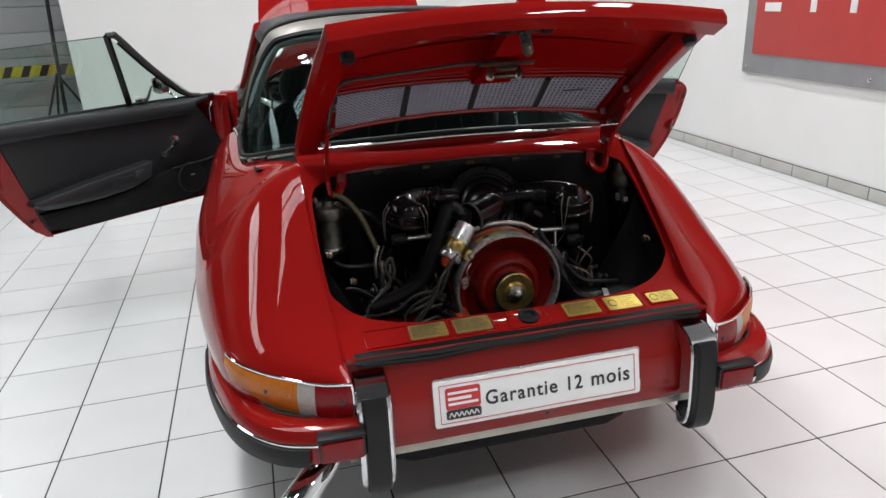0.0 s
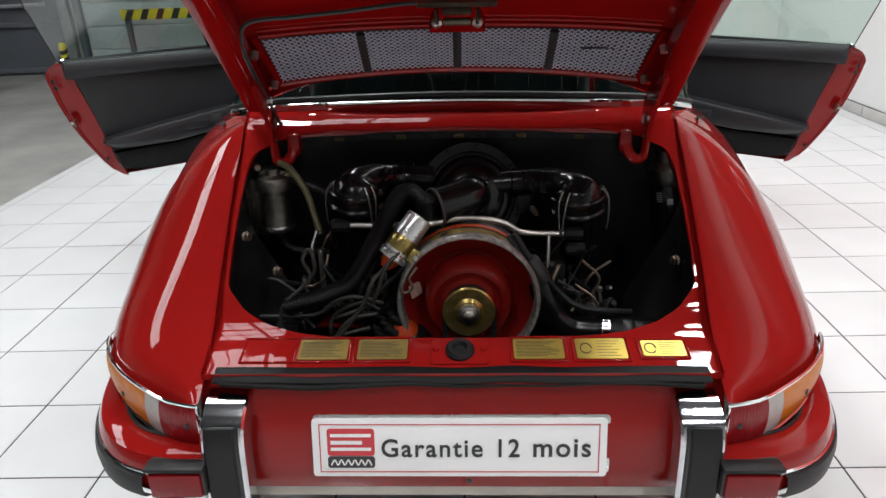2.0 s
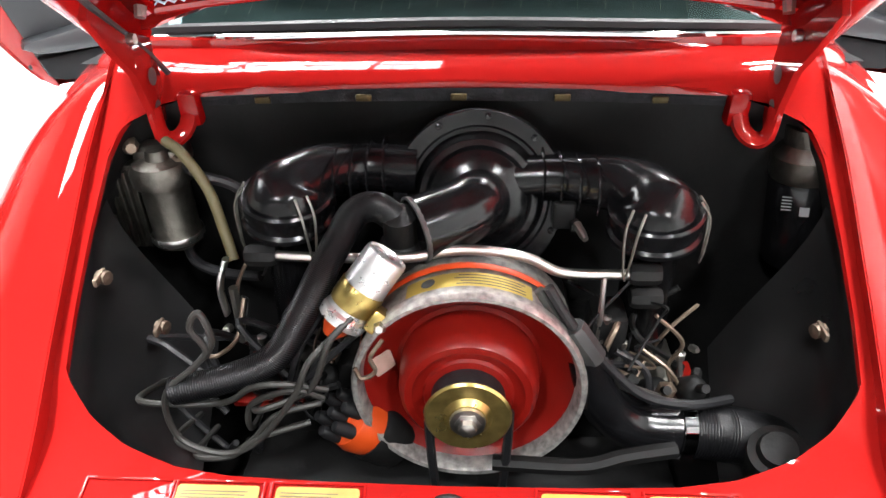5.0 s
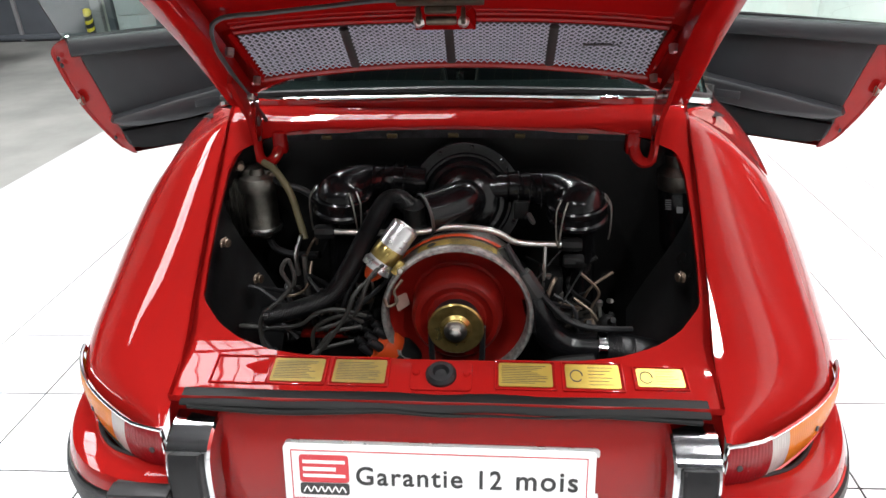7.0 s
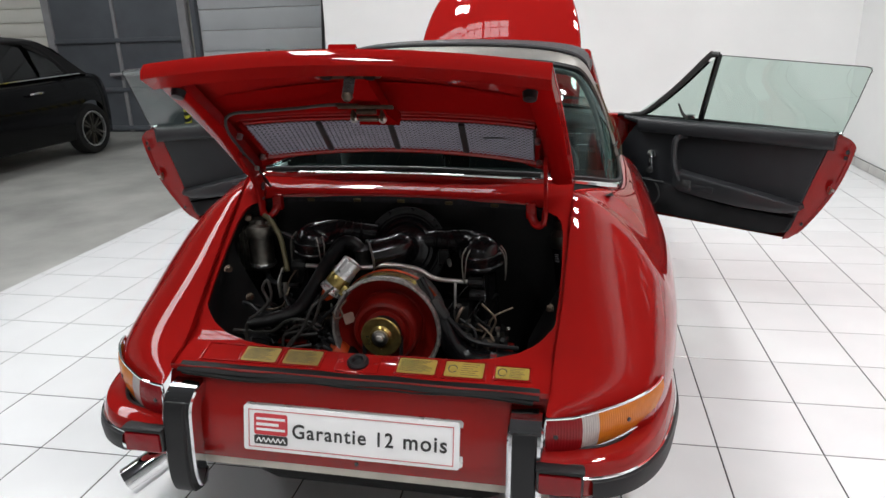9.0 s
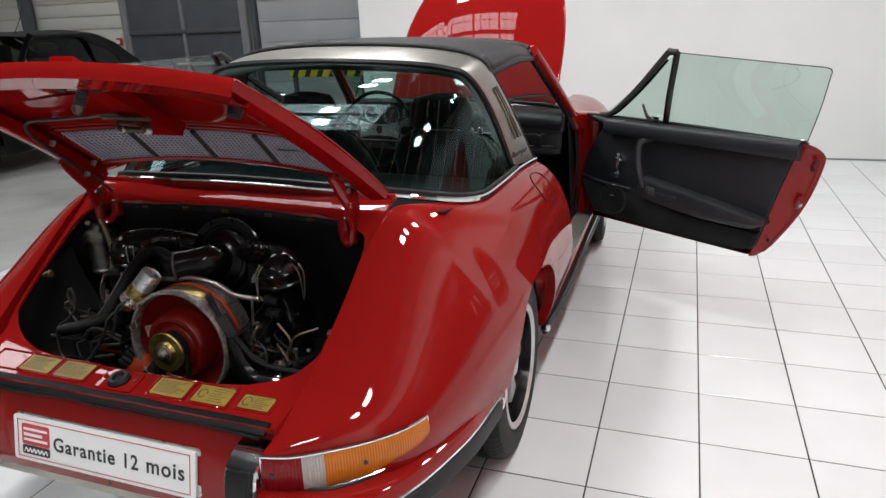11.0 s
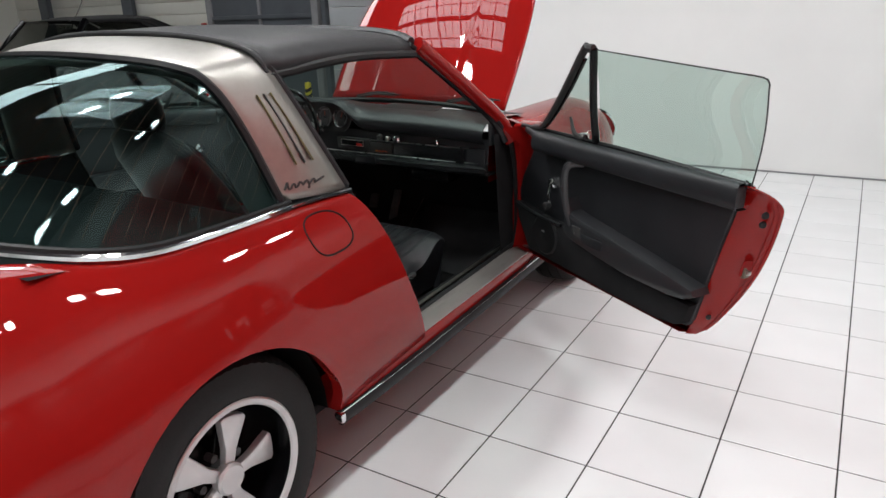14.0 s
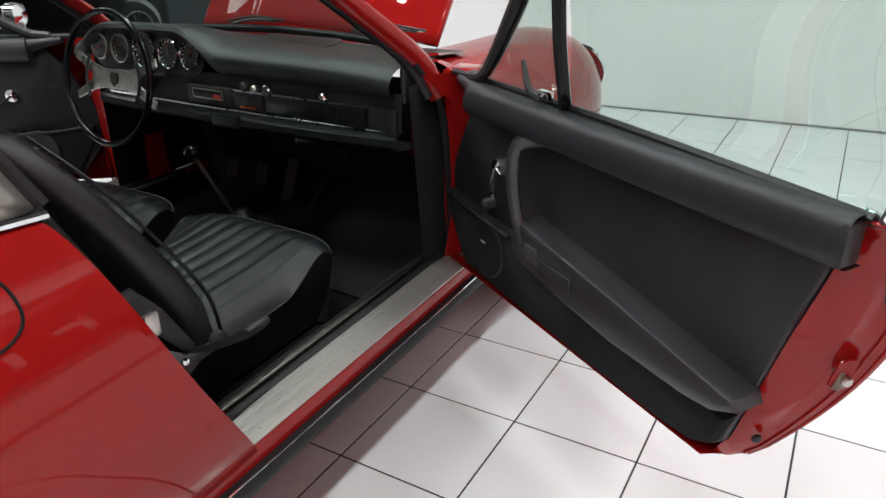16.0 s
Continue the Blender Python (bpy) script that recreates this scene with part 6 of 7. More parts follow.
# ---- roll bar trim ----
for side in (1, -1):
    for k in range(3):
        d = 0.0235 * k
        part("bar_slot", tube([(side * 0.5535, 1.334 + d, 1.150), (side * (0.590 + 0.001 * k), 1.356 + d * 1.12, 1.062), (side * (0.6245 + 0.003 * k), 1.377 + d * 1.25, 0.968)], 0.0, 6, 4, flat=(0.0040, 0.0025)), INK if k == 1 else SLOT, roll_bar)
    wave = [(0.0, 0.0), (0.05, 0.6), (0.09, 1.1), (0.10, 0.1), (0.16, 0.0), (0.2, 0.5), (0.26, 0.55), (0.27, 0.0), (0.33, 0.1), (0.37, 0.6), (0.43, 0.5), (0.45, 0.05), (0.52, 0.5), (0.58, 0.55), (0.59, 0.0), (0.60, -0.6), (0.55, -0.7), (0.62, 0.0), (0.69, 0.5), (0.76, 0.5), (0.75, 0.0), (0.82, 0.1), (1.0, 0.55)]
    part("script_badge", tube([(side * (0.6285 + 0.0195 * u - 0.006 * v * 0.25), 1.318 + 0.135 * u, 0.912 + 0.015 * v) for u, v in wave], 0.0032, 6, 4), INK, roll_bar, "small dark script badge")
    part("bar_foot_trim", tube([(side * 0.645, 1.28, 0.872), (side * 0.655, 1.42, 0.868), (side * 0.667, 1.54, 0.862)], 0.006, 6), CHROME, roll_bar)
    part("bar_seal", tube([(side * (x - 0.012), y + 0.012, z) for x, y, z in BAR_F[2:]], 0.014, 8), RUBBER, roll_bar)
part("bar_edge", tube([(x, y - 0.004, z + 0.004) for x, y, z in mirrored(TOP)], 0.0045, 6, 8), CHROME, roll_bar)
HEAT = material("heater_wire", (0.16, 0.12, 0.07), 0.5, metal=0.3, vary=0.1)
for i in range(5, 57):
    pts = []
    for k in range(9):
        u = 0.06 + 0.86 * k / 8
        p = lo[i].lerp(hi[i], u)
        bulge = 0.05 * math.sin(math.pi * u) * (1 - (abs(i - 30) / 30) ** 4)
        pts.append((p.x + 0.03 * math.sin(math.pi * u), p.y - bulge * 0.5 + 0.003, p.z + bulge - 0.002))
    part("heater_line", tube(pts, 0.00022, 3, 0), HEAT, rear_window)
part("roof_edge", tube([(x * 1.0, y, z) for x, y, z in mirrored(ROOF_R)], 0.008, 8), ROOF_VINYL, roof_panel)
for side in (1, -1):
    part("roof_side_seal", tube([(side * 0.512, 1.41, 1.185), (side * 0.53, 1.75, 1.205), (side * 0.515, 2.13, 1.185)], 0.014, 8), RUBBER, roof_panel)

# oil flap on the right flank
def fender_x(y, z):
    """Half width of the rear fender at a place."""
    pts = quarter_section(y)
    for (xa, za), (xb, zb) in zip(pts, pts[1:]):
        if zb <= z <= za:
            return xa + (xb - xa) * (za - z) / max(1e-6, za - zb)
    return pts[-1][0]


flap = []
for a in steps(0, 2 * math.pi, 41)[:-1]:
    c, q = math.cos(a), math.sin(a)
    yy, zz = 1.343 + 0.078 * math.copysign(abs(c) ** 0.75, c) * (1.08 if c > 0 else 0.92), 0.800 + 0.047 * math.copysign(abs(q) ** 0.75, q)
    flap.append((fender_x(yy, zz) + 0.0008, yy + 0.008, zz))
part("oil_flap", tube(flap, 0.0024, 5, 0, closed=True), BAY, car, "fine dark gap round the oil flap")

# ---- cabin ----
cabin = part("cabin_tub", grid(lambda y, j: ([-0.655, -0.62, -0.60, 0.60, 0.62, 0.655][j], y, [0.33, 0.30, 0.235, 0.235, 0.30, 0.33][j]), steps(1.35, 2.95, 12), range(6)), CARPET, car, "black carpeted cabin floor")
part("bulkhead", grid(lambda x, v: (x, 2.95 - 0.12 * v, 0.235 + 0.55 * v), steps(-0.66, 0.66, 12), steps(0, 1, 6)), CARPET, cabin)
part("parcel_shelf", grid(lambda x, v: (x, 0.66 + 0.62 * v, 0.90 - 0.06 * v), steps(-0.60, 0.60, 14), steps(0, 1, 6)), CARPET, cabin)
part("rear_seat_back", grid(lambda x, v: (x, 1.28 + 0.12 * v, 0.84 - 0.46 * v), steps(-0.60, 0.60, 12), steps(0, 1, 8)), LEATHER, cabin)
part("rear_seat", grid(lambda x, v: (x, 1.40 + 0.30 * v, 0.38 + 0.03 * math.sin(math.pi * v)), steps(-0.60, 0.60, 12), steps(0, 1, 6)), LEATHER, cabin)
part("tunnel", grid(lambda a, y: (0.09 * math.cos(a), y, 0.235 + 0.11 * math.sin(a)), steps(0, math.pi, 12), steps(1.6, 2.9, 6)), CARPET, cabin)
for side in (1, -1):
    # rear side trim, sill carpet and door seals
    part("rear_side_trim", grid(lambda y, v: (side * (0.655 - 0.03 * v), y + 0.17 * v, 0.85 - 0.52 * v), steps(1.25, 1.54, 8), steps(0, 1, 6)), BLACK, cabin)
    part("kick_panel", grid(lambda y, v: (side * (0.66 - 0.03 * v), y, 0.34 + 0.5 * v), steps(2.52, 2.93, 8), steps(0, 1, 6)), CARPET, cabin)
    part("door_pillar", block((0.11, 0.10, 0.55), (side * 0.705, 2.70, 0.59), 0.012), RED, car)
    for z in (0.44, 0.70):
        part("door_hinge", lathe([(0.014, -0.03), (0.014, 0.03)], 12, pose(side * 0.735, 2.65, z)), RED, car)
    if side == 1:
        part("hinge_post", block((0.09, 0.05, 0.52), (0.735, 2.675, 0.60), 0.010), RED, car)
    else:
        part("hinge_post", block((0.085, 0.12, 0.52), (-0.757, 2.638, 0.60), 0.012), RED, car)
    part("check_strap", block((0.03, 0.06, 0.014), (side * 0.76, 2.62, 0.58), 0.004), BAY, car)
    sl = [(side * 0.655, 1.53, 0.87), (side * 0.672, 1.60, 0.70), (side * 0.675, 1.69, 0.45), (side * 0.674, 1.75, 0.352), (side * 0.672, 1.85, 0.335), (side * 0.672, 2.30, 0.335), (side * 0.672, 2.58, 0.337), (side * 0.67, 2.645, 0.37), (side * 0.668, 2.655, 0.55), (side * 0.655, 2.63, 0.78), (side * 0.625, 2.56, 0.89)]
    part("door_seal", tube(sl, 0.011, 8, 8), RUBBER, car, "black rubber door seal")
    part("inner_sill_strip", block((0.018, 0.92, 0.010), (side * 0.640, 2.18, 0.345), 0.003), ALU, car, "narrow aluminium sill strip")
    part("inner_sill", block((0.06, 1.25, 0.10), (side * 0.63, 2.18, 0.287), 0.012), CARPET, cabin)
    for k in range(11):
        part("tread_rib", block((0.0035, 0.93, 0.003), (side * (0.679 + 0.0066 * k), 2.20, 0.3415)), TREAD, car)
    for y in (1.78, 2.08, 2.38, 2.62):
        part("tread_screw", lathe([(0.005, 0), (0.003, 0.002), (0, 0.002)], 8, pose(side * 0.744, y, 0.3405)), CHROME, car)
    part("strip_end_cap", block((0.03, 0.02, 0.03), (side * 0.766, 1.297, 0.278), 0.006), CHROME, car, "chrome strip end")

# dashboard
SHINY_VINYL = material("shiny_vinyl", (0.008, 0.0085, 0.0095), 0.27, spec=0.5, vary=0.15, bump=0.1, bump_scale=500)
PAD = [(2.80, 0.880), (2.70, 0.892), (2.60, 0.898), (2.53, 0.890), (2.495, 0.868), (2.488, 0.845), (2.50, 0.822), (2.515, 0.812)]


HOODED = [(2.80, 0.884), (2.70, 0.905), (2.60, 0.932), (2.53, 0.945), (2.492, 0.942), (2.484, 0.934), (2.50, 0.926), (2.54, 0.922)]


PAD = [(p.y, p.z) for p in along([(0, y, z) for y, z in PAD], 22)]
HOODED = [(p.y, p.z) for p in along([(0, y, z) for y, z in HOODED], 22)]


def dash_fn(x, j):
    w = max(0.0, min(1.0, (0.335 - abs(x + 0.345)) / 0.17))
    w = w * w * (3 - 2 * w)
    y = PAD[j][0] * (1 - w) + HOODED[j][0] * w
    z = PAD[j][1] * (1 - w) + HOODED[j][1] * w
    bend = 0.10 * (abs(x) / 0.62) ** 3
    return x, y + bend * max(-0.15, 1 - 0.25 * j), z - 0.012 * (abs(x) / 0.62) ** 4


dash = part("dashboard", grid(dash_fn, steps(-0.66, 0.60, 91), range(22)), BLACK, car, "black vinyl dashboard with five dials")
part("dash_end", block((0.02, 0.16, 0.10), (0.598, 2.62, 0.835), 0.010), BLACK, dash)
part("dash_fascia", grid(lambda x, v: (x, 2.518 - 0.012 * v + 0.02 * (abs(x) / 0.62) ** 3, 0.815 - 0.105 * v), steps(-0.61, 0.60, 21), steps(0, 1, 6)), BLACK, dash)
part("glove_lid", block((0.36, 0.008, 0.062), (0.32, 2.505, 0.742), 0.004), SHINY_VINYL, dash, "black glove box lid")
part("fascia_trim", tube([(-0.12, 2.505, 0.775), (0.1, 2.503, 0.775), (0.52, 2.510, 0.776)], 0.003, 6), ALU_BRIGHT, dash)
part("roll_trim", tube([(-0.55, 2.500, 0.716), (-0.1, 2.493, 0.716), (0.3, 2.497, 0.716), (0.56, 2.508, 0.716)], 0.0025, 6), ALU_BRIGHT, dash)
part("end_vent", block((0.085, 0.012, 0.07), (0.552, 2.512, 0.742), 0.004), BLACK, dash)
roll = [(2.52, 0.715), (2.49, 0.712), (2.468, 0.700), (2.465, 0.682), (2.48, 0.668), (2.53, 0.660), (2.60, 0.66)]
part("knee_roll", grid(lambda x, j: (x, roll[j][0] + 0.03 * (abs(x) / 0.62) ** 3, roll[j][1]), steps(-0.61, 0.60, 21), range(7)), SHINY_VINYL, dash, "padded black knee roll")
part("ashtray", block((0.11, 0.012, 0.04), (0.015, 2.466, 0.691), 0.006), LEATHER, dash)
radio = part("radio", block((0.18, 0.02, 0.055), (-0.07, 2.50, 0.752), 0.004), INK, dash, "small black car radio")
part("radio_dial", block((0.12, 0.004, 0.022), (-0.07, 2.4885, 0.758)), ENGINE_BLACK, radio)
for a_, b_, w, h in ((-0.07, 0.770, 0.12, 0.002), (-0.07, 0.745, 0.12, 0.002), (-0.131, 0.758, 0.002, 0.027), (-0.009, 0.758, 0.002, 0.027)):
    part("radio_trim", block((w, 0.005, h), (a_, 2.488, b_)), STEEL, radio)
part("radio_mark", block((0.03, 0.005, 0.012), (-0.03, 2.4875, 0.752)), SIGN_RED, radio)
part("heater_panel", block((0.12, 0.015, 0.045), (0.08, 2.503, 0.745), 0.003), INK, dash)
for k in range(4):
    part("panel_mark", block((0.010, 0.003, 0.004), (0.06 + 0.016 * k, 2.494, 0.731)), material("orange_mark", (0.8, 0.25, 0.02), 0.5) if k == 0 else ORANGE, dash)
for x, z, r, mat in ((0.085, 0.792, 0.014, INK), (0.125, 0.790, 0.011, STEEL), (0.172, 0.790, 0.017, CHROME), (0.375, 0.792, 0.011, CHROME)):
    part("dash_knob", lathe([(r * 0.6, 0), (r * 0.6, 0.012), (r, 0.014), (r, 0.024), (r * 0.7, 0.028), (0, 0.028)], 20, aim((x, 2.508, z), (0, -1, 0.05))), mat, dash)
grille = part("speaker_grille", plate(rounded(0.30, 0.13, 0.03), 0.003, pose(0.13, 2.665, 0.8965, 5, 0, 0), 0.001), BLACK, dash, "perforated speaker panel")
dot_v, dot_f = [], []
for i in range(26):
    for j in range(11):
        x, y = 0.13 + (i - 12.5) * 0.0105 + (0.005 if j % 2 else 0), 2.665 + (j - 5) * 0.0105
        z = 0.9003 + (y - 2.665) * math.tan(radians(5)) + 0.0003
        b_ = len(dot_v)
        dot_v += [(x - 0.003, y - 0.003, z), (x + 0.003, y - 0.003, z), (x + 0.003, y + 0.003, z), (x - 0.003, y + 0.003, z)]
        dot_f.append((b_, b_ + 1, b_ + 2, b_ + 3))
tagged(part("grille_holes", mesh_of("dots", dot_v, dot_f, False), INK, grille), kind="stuff")
# dials
fasc = part("dial_panel", plate(rounded(0.52, 0.125, 0.055), 0.004, Matrix.Translation((-0.345, 2.512, 0.862)) @ pose(0, 0, 0, 80, 0, 0)), INK, dash)
DIALFACE = material("dial_face", (0.02, 0.02, 0.022), 0.25, vary=0.1, coat=0.8)
for x, r in ((-0.555, 0.042), (-0.452, 0.046), (-0.338, 0.055), (-0.228, 0.046), (-0.135, 0.042)):
    DM = aim((x, 2.507, 0.862), (0, -1, 0.17))
    dial = part("dial", lathe([(r, 0), (r, 0.012), (r * 0.93, 0.014), (r * 0.9, 0.008)], 36, DM, cap=False), CHROME if x > -0.4 else STEEL, fasc, "round dial with chrome ring")
    part("dial_face", lathe([(0, 0.006), (r * 0.92, 0.006)], 36, DM, cap=False), DIALFACE, dial)
    for k in range(13):
        a = radians(225 - 22.5 * k)
        part("dial_tick", block((0.0018, r * 0.13, 0.0004), (0, r * 0.76, 0.0068), m=DM @ pose(0, 0, 0, 0, 0, 90 + math.degrees(a) - 180)), WHITE, dial)
    part("dial_needle", block((0.0022, r * 0.7, 0.0006), (0, r * 0.25, 0.0075), m=DM @ pose(0, 0, 0, 0, 0, 120 - 300 * (x + 0.6))), ORANGE, dial)
    part("dial_hub", lathe([(r * 0.12, 0.006), (r * 0.1, 0.011), (0, 0.011)], 14, DM), INK, dial)
# steering wheel
SW = aim((-0.37, 2.372, 0.797), (0.0, -0.97, 0.22))
steering = part("steering_wheel", tube([SW @ Vector((0.198 * math.cos(a), 0.198 * math.sin(a), 0.0)) for a in steps(0, 2 * math.pi, 49)[:-1]], 0.0100, 12, 0, closed=True), ENGINE_BLACK, car, "thin black steering wheel with silver spokes")
pad = [(-0.05, 0.03), (-0.10, 0.04), (-0.182, 0.075), (-0.188, 0.052), (-0.11, 0.008), (-0.11, -0.008), (-0.188, -0.052), (-0.182, -0.075), (-0.10, -0.04), (-0.05, -0.03), (0.05, -0.03), (0.10, -0.04), (0.182, -0.075), (0.188, -0.052), (0.11, -0.008), (0.11, 0.008), (0.188, 0.052), (0.182, 0.075), (0.10, 0.04), (0.05, 0.03)]
part("spokes", plate(pad, 0.008, SW @ Matrix.Translation((0, 0, -0.035)), 0.003), ALU_BRIGHT, steering, "brushed silver four-spoke centre")
part("horn_ring", tube([SW @ Vector((0.125 * math.cos(a), 0.125 * math.sin(a), -0.02)) for a in steps(radians(150), radians(210), 9)], 0.005, 6, 0), INK, steering)
part("horn_ring", tube([SW @ Vector((0.125 * math.cos(a), 0.125 * math.sin(a), -0.02)) for a in steps(radians(-30), radians(30), 9)], 0.005, 6, 0), INK, steering)
part("hub_badge", plate([(-0.016, 0.02), (-0.016, -0.008), (0, -0.024), (0.016, -0.008), (0.016, 0.02)], 0.003, SW @ Matrix.Translation((0, 0, -0.026)), 0.001), ALU, steering)
part("column", tube([SW @ Vector((0, 0, -0.03)), SW @ Vector((0, -0.01, -0.22))], 0.032, 14, 2), INK, steering)
for k in (-1, 1):
    part("stalk", tube([SW @ Vector((0.03 * k, 0, -0.08)), SW @ Vector((0.11 * k, 0.02, -0.075)), SW @ Vector((0.17 * k, 0.03, -0.07))], 0.006, 8), INK, steering)
# gear lever and pedals
gear = part("gear_lever", tube([(-0.02, 2.50, 0.31), (-0.045, 2.45, 0.45), (-0.072, 2.40, 0.585)], 0.008, 10), INK, car, "thin gear lever with round knob")
part("gear_knob", lathe([(0, -0.02), (0.018, -0.016), (0.024, 0.0), (0.02, 0.016), (0.008, 0.022), (0, 0.023)], 20, pose(-0.074, 2.396, 0.60)), ENGINE_BLACK, gear)
part("gear_boot", lathe([(0.06, 0.0), (0.05, 0.02), (0.03, 0.04), (0.015, 0.06), (0, 0.06)], 20, pose(-0.018, 2.505, 0.33)), LEATHER, gear)
PEDAL = material("worn_pedal_rubber", (0.045, 0.045, 0.046), 0.45, vary=0.3, scale=40)
for x, w, h, z in ((-0.327, 0.05, 0.065, 0.398), (-0.18, 0.05, 0.07, 0.398), (-0.057, 0.045, 0.20, 0.367)):
    pedal = part("pedal", block((w, 0.012, h), (0, 0, 0), 0.008, Matrix.Translation((x, 2.77, z)) @ pose(0, 0, 0, -25, 0, 0)), PEDAL, car, "worn black rubber pedal pad")
    for k in range(5):
        part("pedal_rib", block((w * 0.8, 0.004, 0.004), (0, -0.008, h * (k - 2) / 6), m=Matrix.Translation((x, 2.77, z)) @ pose(0, 0, 0, -25, 0, 0)), INK, pedal)
part("glove_underside", block((0.20, 0.16, 0.07), (0.30, 2.62, 0.635), 0.02), ENGINE_BLACK, dash)
part("foot_mat", grid(lambda x, v: (x, 2.42 + 0.48 * v, 0.245 + 0.33 * max(0, v - 0.55) ** 1.1), steps(0.06, 0.60, 10), steps(0, 1, 12)), CARPET, cabin)
part("mat_edge", tube([(0.07, 2.85, 0.42), (0.065, 2.70, 0.30), (0.075, 2.62, 0.25), (0.06, 2.50, 0.25)], 0.003, 6), WIRE_GREY, cabin)


# seats
SEAT = [(1.80, 0.30), (1.80, 0.43), (1.85, 0.452), (1.92, 0.452), (2.0, 0.452), (2.08, 0.455), (2.15, 0.458), (2.21, 0.463), (2.27, 0.468), (2.31, 0.467), (2.335, 0.461), (2.35, 0.449), (2.357, 0.43), (2.352, 0.39), (2.338, 0.33), (2.32, 0.25)]


def cushion(u, j):
    """Crowned seat cushion with sewn channels, rounded at the front corners."""
    y, z = SEAT[j]
    k = min(1, max(0, (2.335 - y) / 0.22))
    drop = 0.012 + 0.062 * k * k * (3 - 2 * k) if 0 < j < 12 else 0.012
    front = min(1, max(0, (y - 2.1) / 0.22))
    if 1 < j < 11 and abs(u) < 0.76:
        z += 0.007 * abs(math.sin(math.pi * (u * 0.25 + 0.026) / 0.052)) ** 0.6 * min(1, (0.76 - abs(u)) / 0.05) * min(1, max(0, (2.345 - y) / 0.05)) - 0.003
    return u * (0.25 - 0.008 * (j > 12)), y - 0.05 * front * abs(u) ** 6, z - drop * abs(u) ** 4.5


def seat(x):
    m = Matrix.Translation((x, 0, 0))
    st = part("seat", grid(cushion, steps(-1, 1, 121), range(len(SEAT))), LEATHER, car, "black pleated leatherette seat", m)
    for side in (-1, 1):
        rim = [Vector(cushion(side, j)) for j in range(1, len(SEAT))]
        part("seat_side", grid(lambda i, v: (rim[i].x - side * 0.03 * v, rim[i].y - 0.02 * v, rim[i].z * (1 - v) + 0.25 * v), range(len(rim)), steps(0, 1, 5)), LEATHER, st)
        part("piping", tube([cushion(side * 0.995, j) for j in range(2, 12)] + [cushion(side * u, 11) for u in (0.9, 0.7, 0.4, 0.0)], 0.0035, 6, 4), LEATHER, st)
    for k in range(8):
        u = (k - 3.5) * 0.052 / 0.25
        part("seam", tube([Vector(cushion(u, j)) + Vector((0, 0, 0.0002)) for j in range(2, 11)], 0.0011, 5, 3), INK, st)
    bk = [(1.885, 0.40), (1.855, 0.50), (1.805, 0.60), (1.745, 0.71), (1.68, 0.82), (1.63, 0.91), (1.60, 0.965)]

    def back_fn(i, j):
        a = 2 * math.pi * i / 28
        y, z = bk[j]
        w = [0.235, 0.25, 0.255, 0.25, 0.235, 0.18, 0.09][j]
        d = [0.05, 0.055, 0.055, 0.05, 0.045, 0.035, 0.015][j]
        c, q = math.cos(a), math.sin(a)
        return w * math.copysign(abs(c) ** 0.35, c), y + d * math.copysign(abs(q) ** 0.6, q), z

    back = part("backrest", grid(back_fn, range(28), range(7), closed_u=True), BLACK, st, "tall black backrest")
    for side in (-1, 1):
        part("piping", tube([(side * (w - 0.004), y + d * 0.92, z) for (y, z), w, d in zip(bk[:6], (0.235, 0.25, 0.255, 0.25, 0.235, 0.18), (0.05, 0.055, 0.055, 0.05, 0.045, 0.035))], 0.0042, 6, 6), LEATHER, back)
    for k in range(7):
        px = (k - 3) * 0.048
        part("pleat", tube([(px, 1.922, 0.46), (px, 1.885, 0.55), (px, 1.828, 0.66), (px, 1.752, 0.78), (px, 1.70, 0.86)], 0.0055, 6), LEATHER, back)
    part("headrest", grid(lambda i, j: ([0.06, 0.125, 0.135, 0.13, 0.11, 0.04][j] * math.copysign(abs(math.cos(2 * math.pi * i / 24)) ** 0.6, math.cos(2 * math.pi * i / 24)), 1.615 + [0.02, 0.04, 0.045, 0.045, 0.04, 0.012][j] * math.sin(2 * math.pi * i / 24), [0.945, 0.955, 0.99, 1.04, 1.075, 1.09][j]), range(24), range(6), closed_u=True), LEATHER, back, "black headrest")
    for side in (-1, 1):
        part("recliner", lathe([(0.02, -0.01), (0.02, 0.006), (0.012, 0.010), (0, 0.010)], 20, aim((side * 0.258, 1.90, 0.405), (side, 0, 0))), INK, st)
    part("seat_rail", block((0.40, 0.45, 0.03), (0, 2.08, 0.252), 0.005), INK, st)
    return st


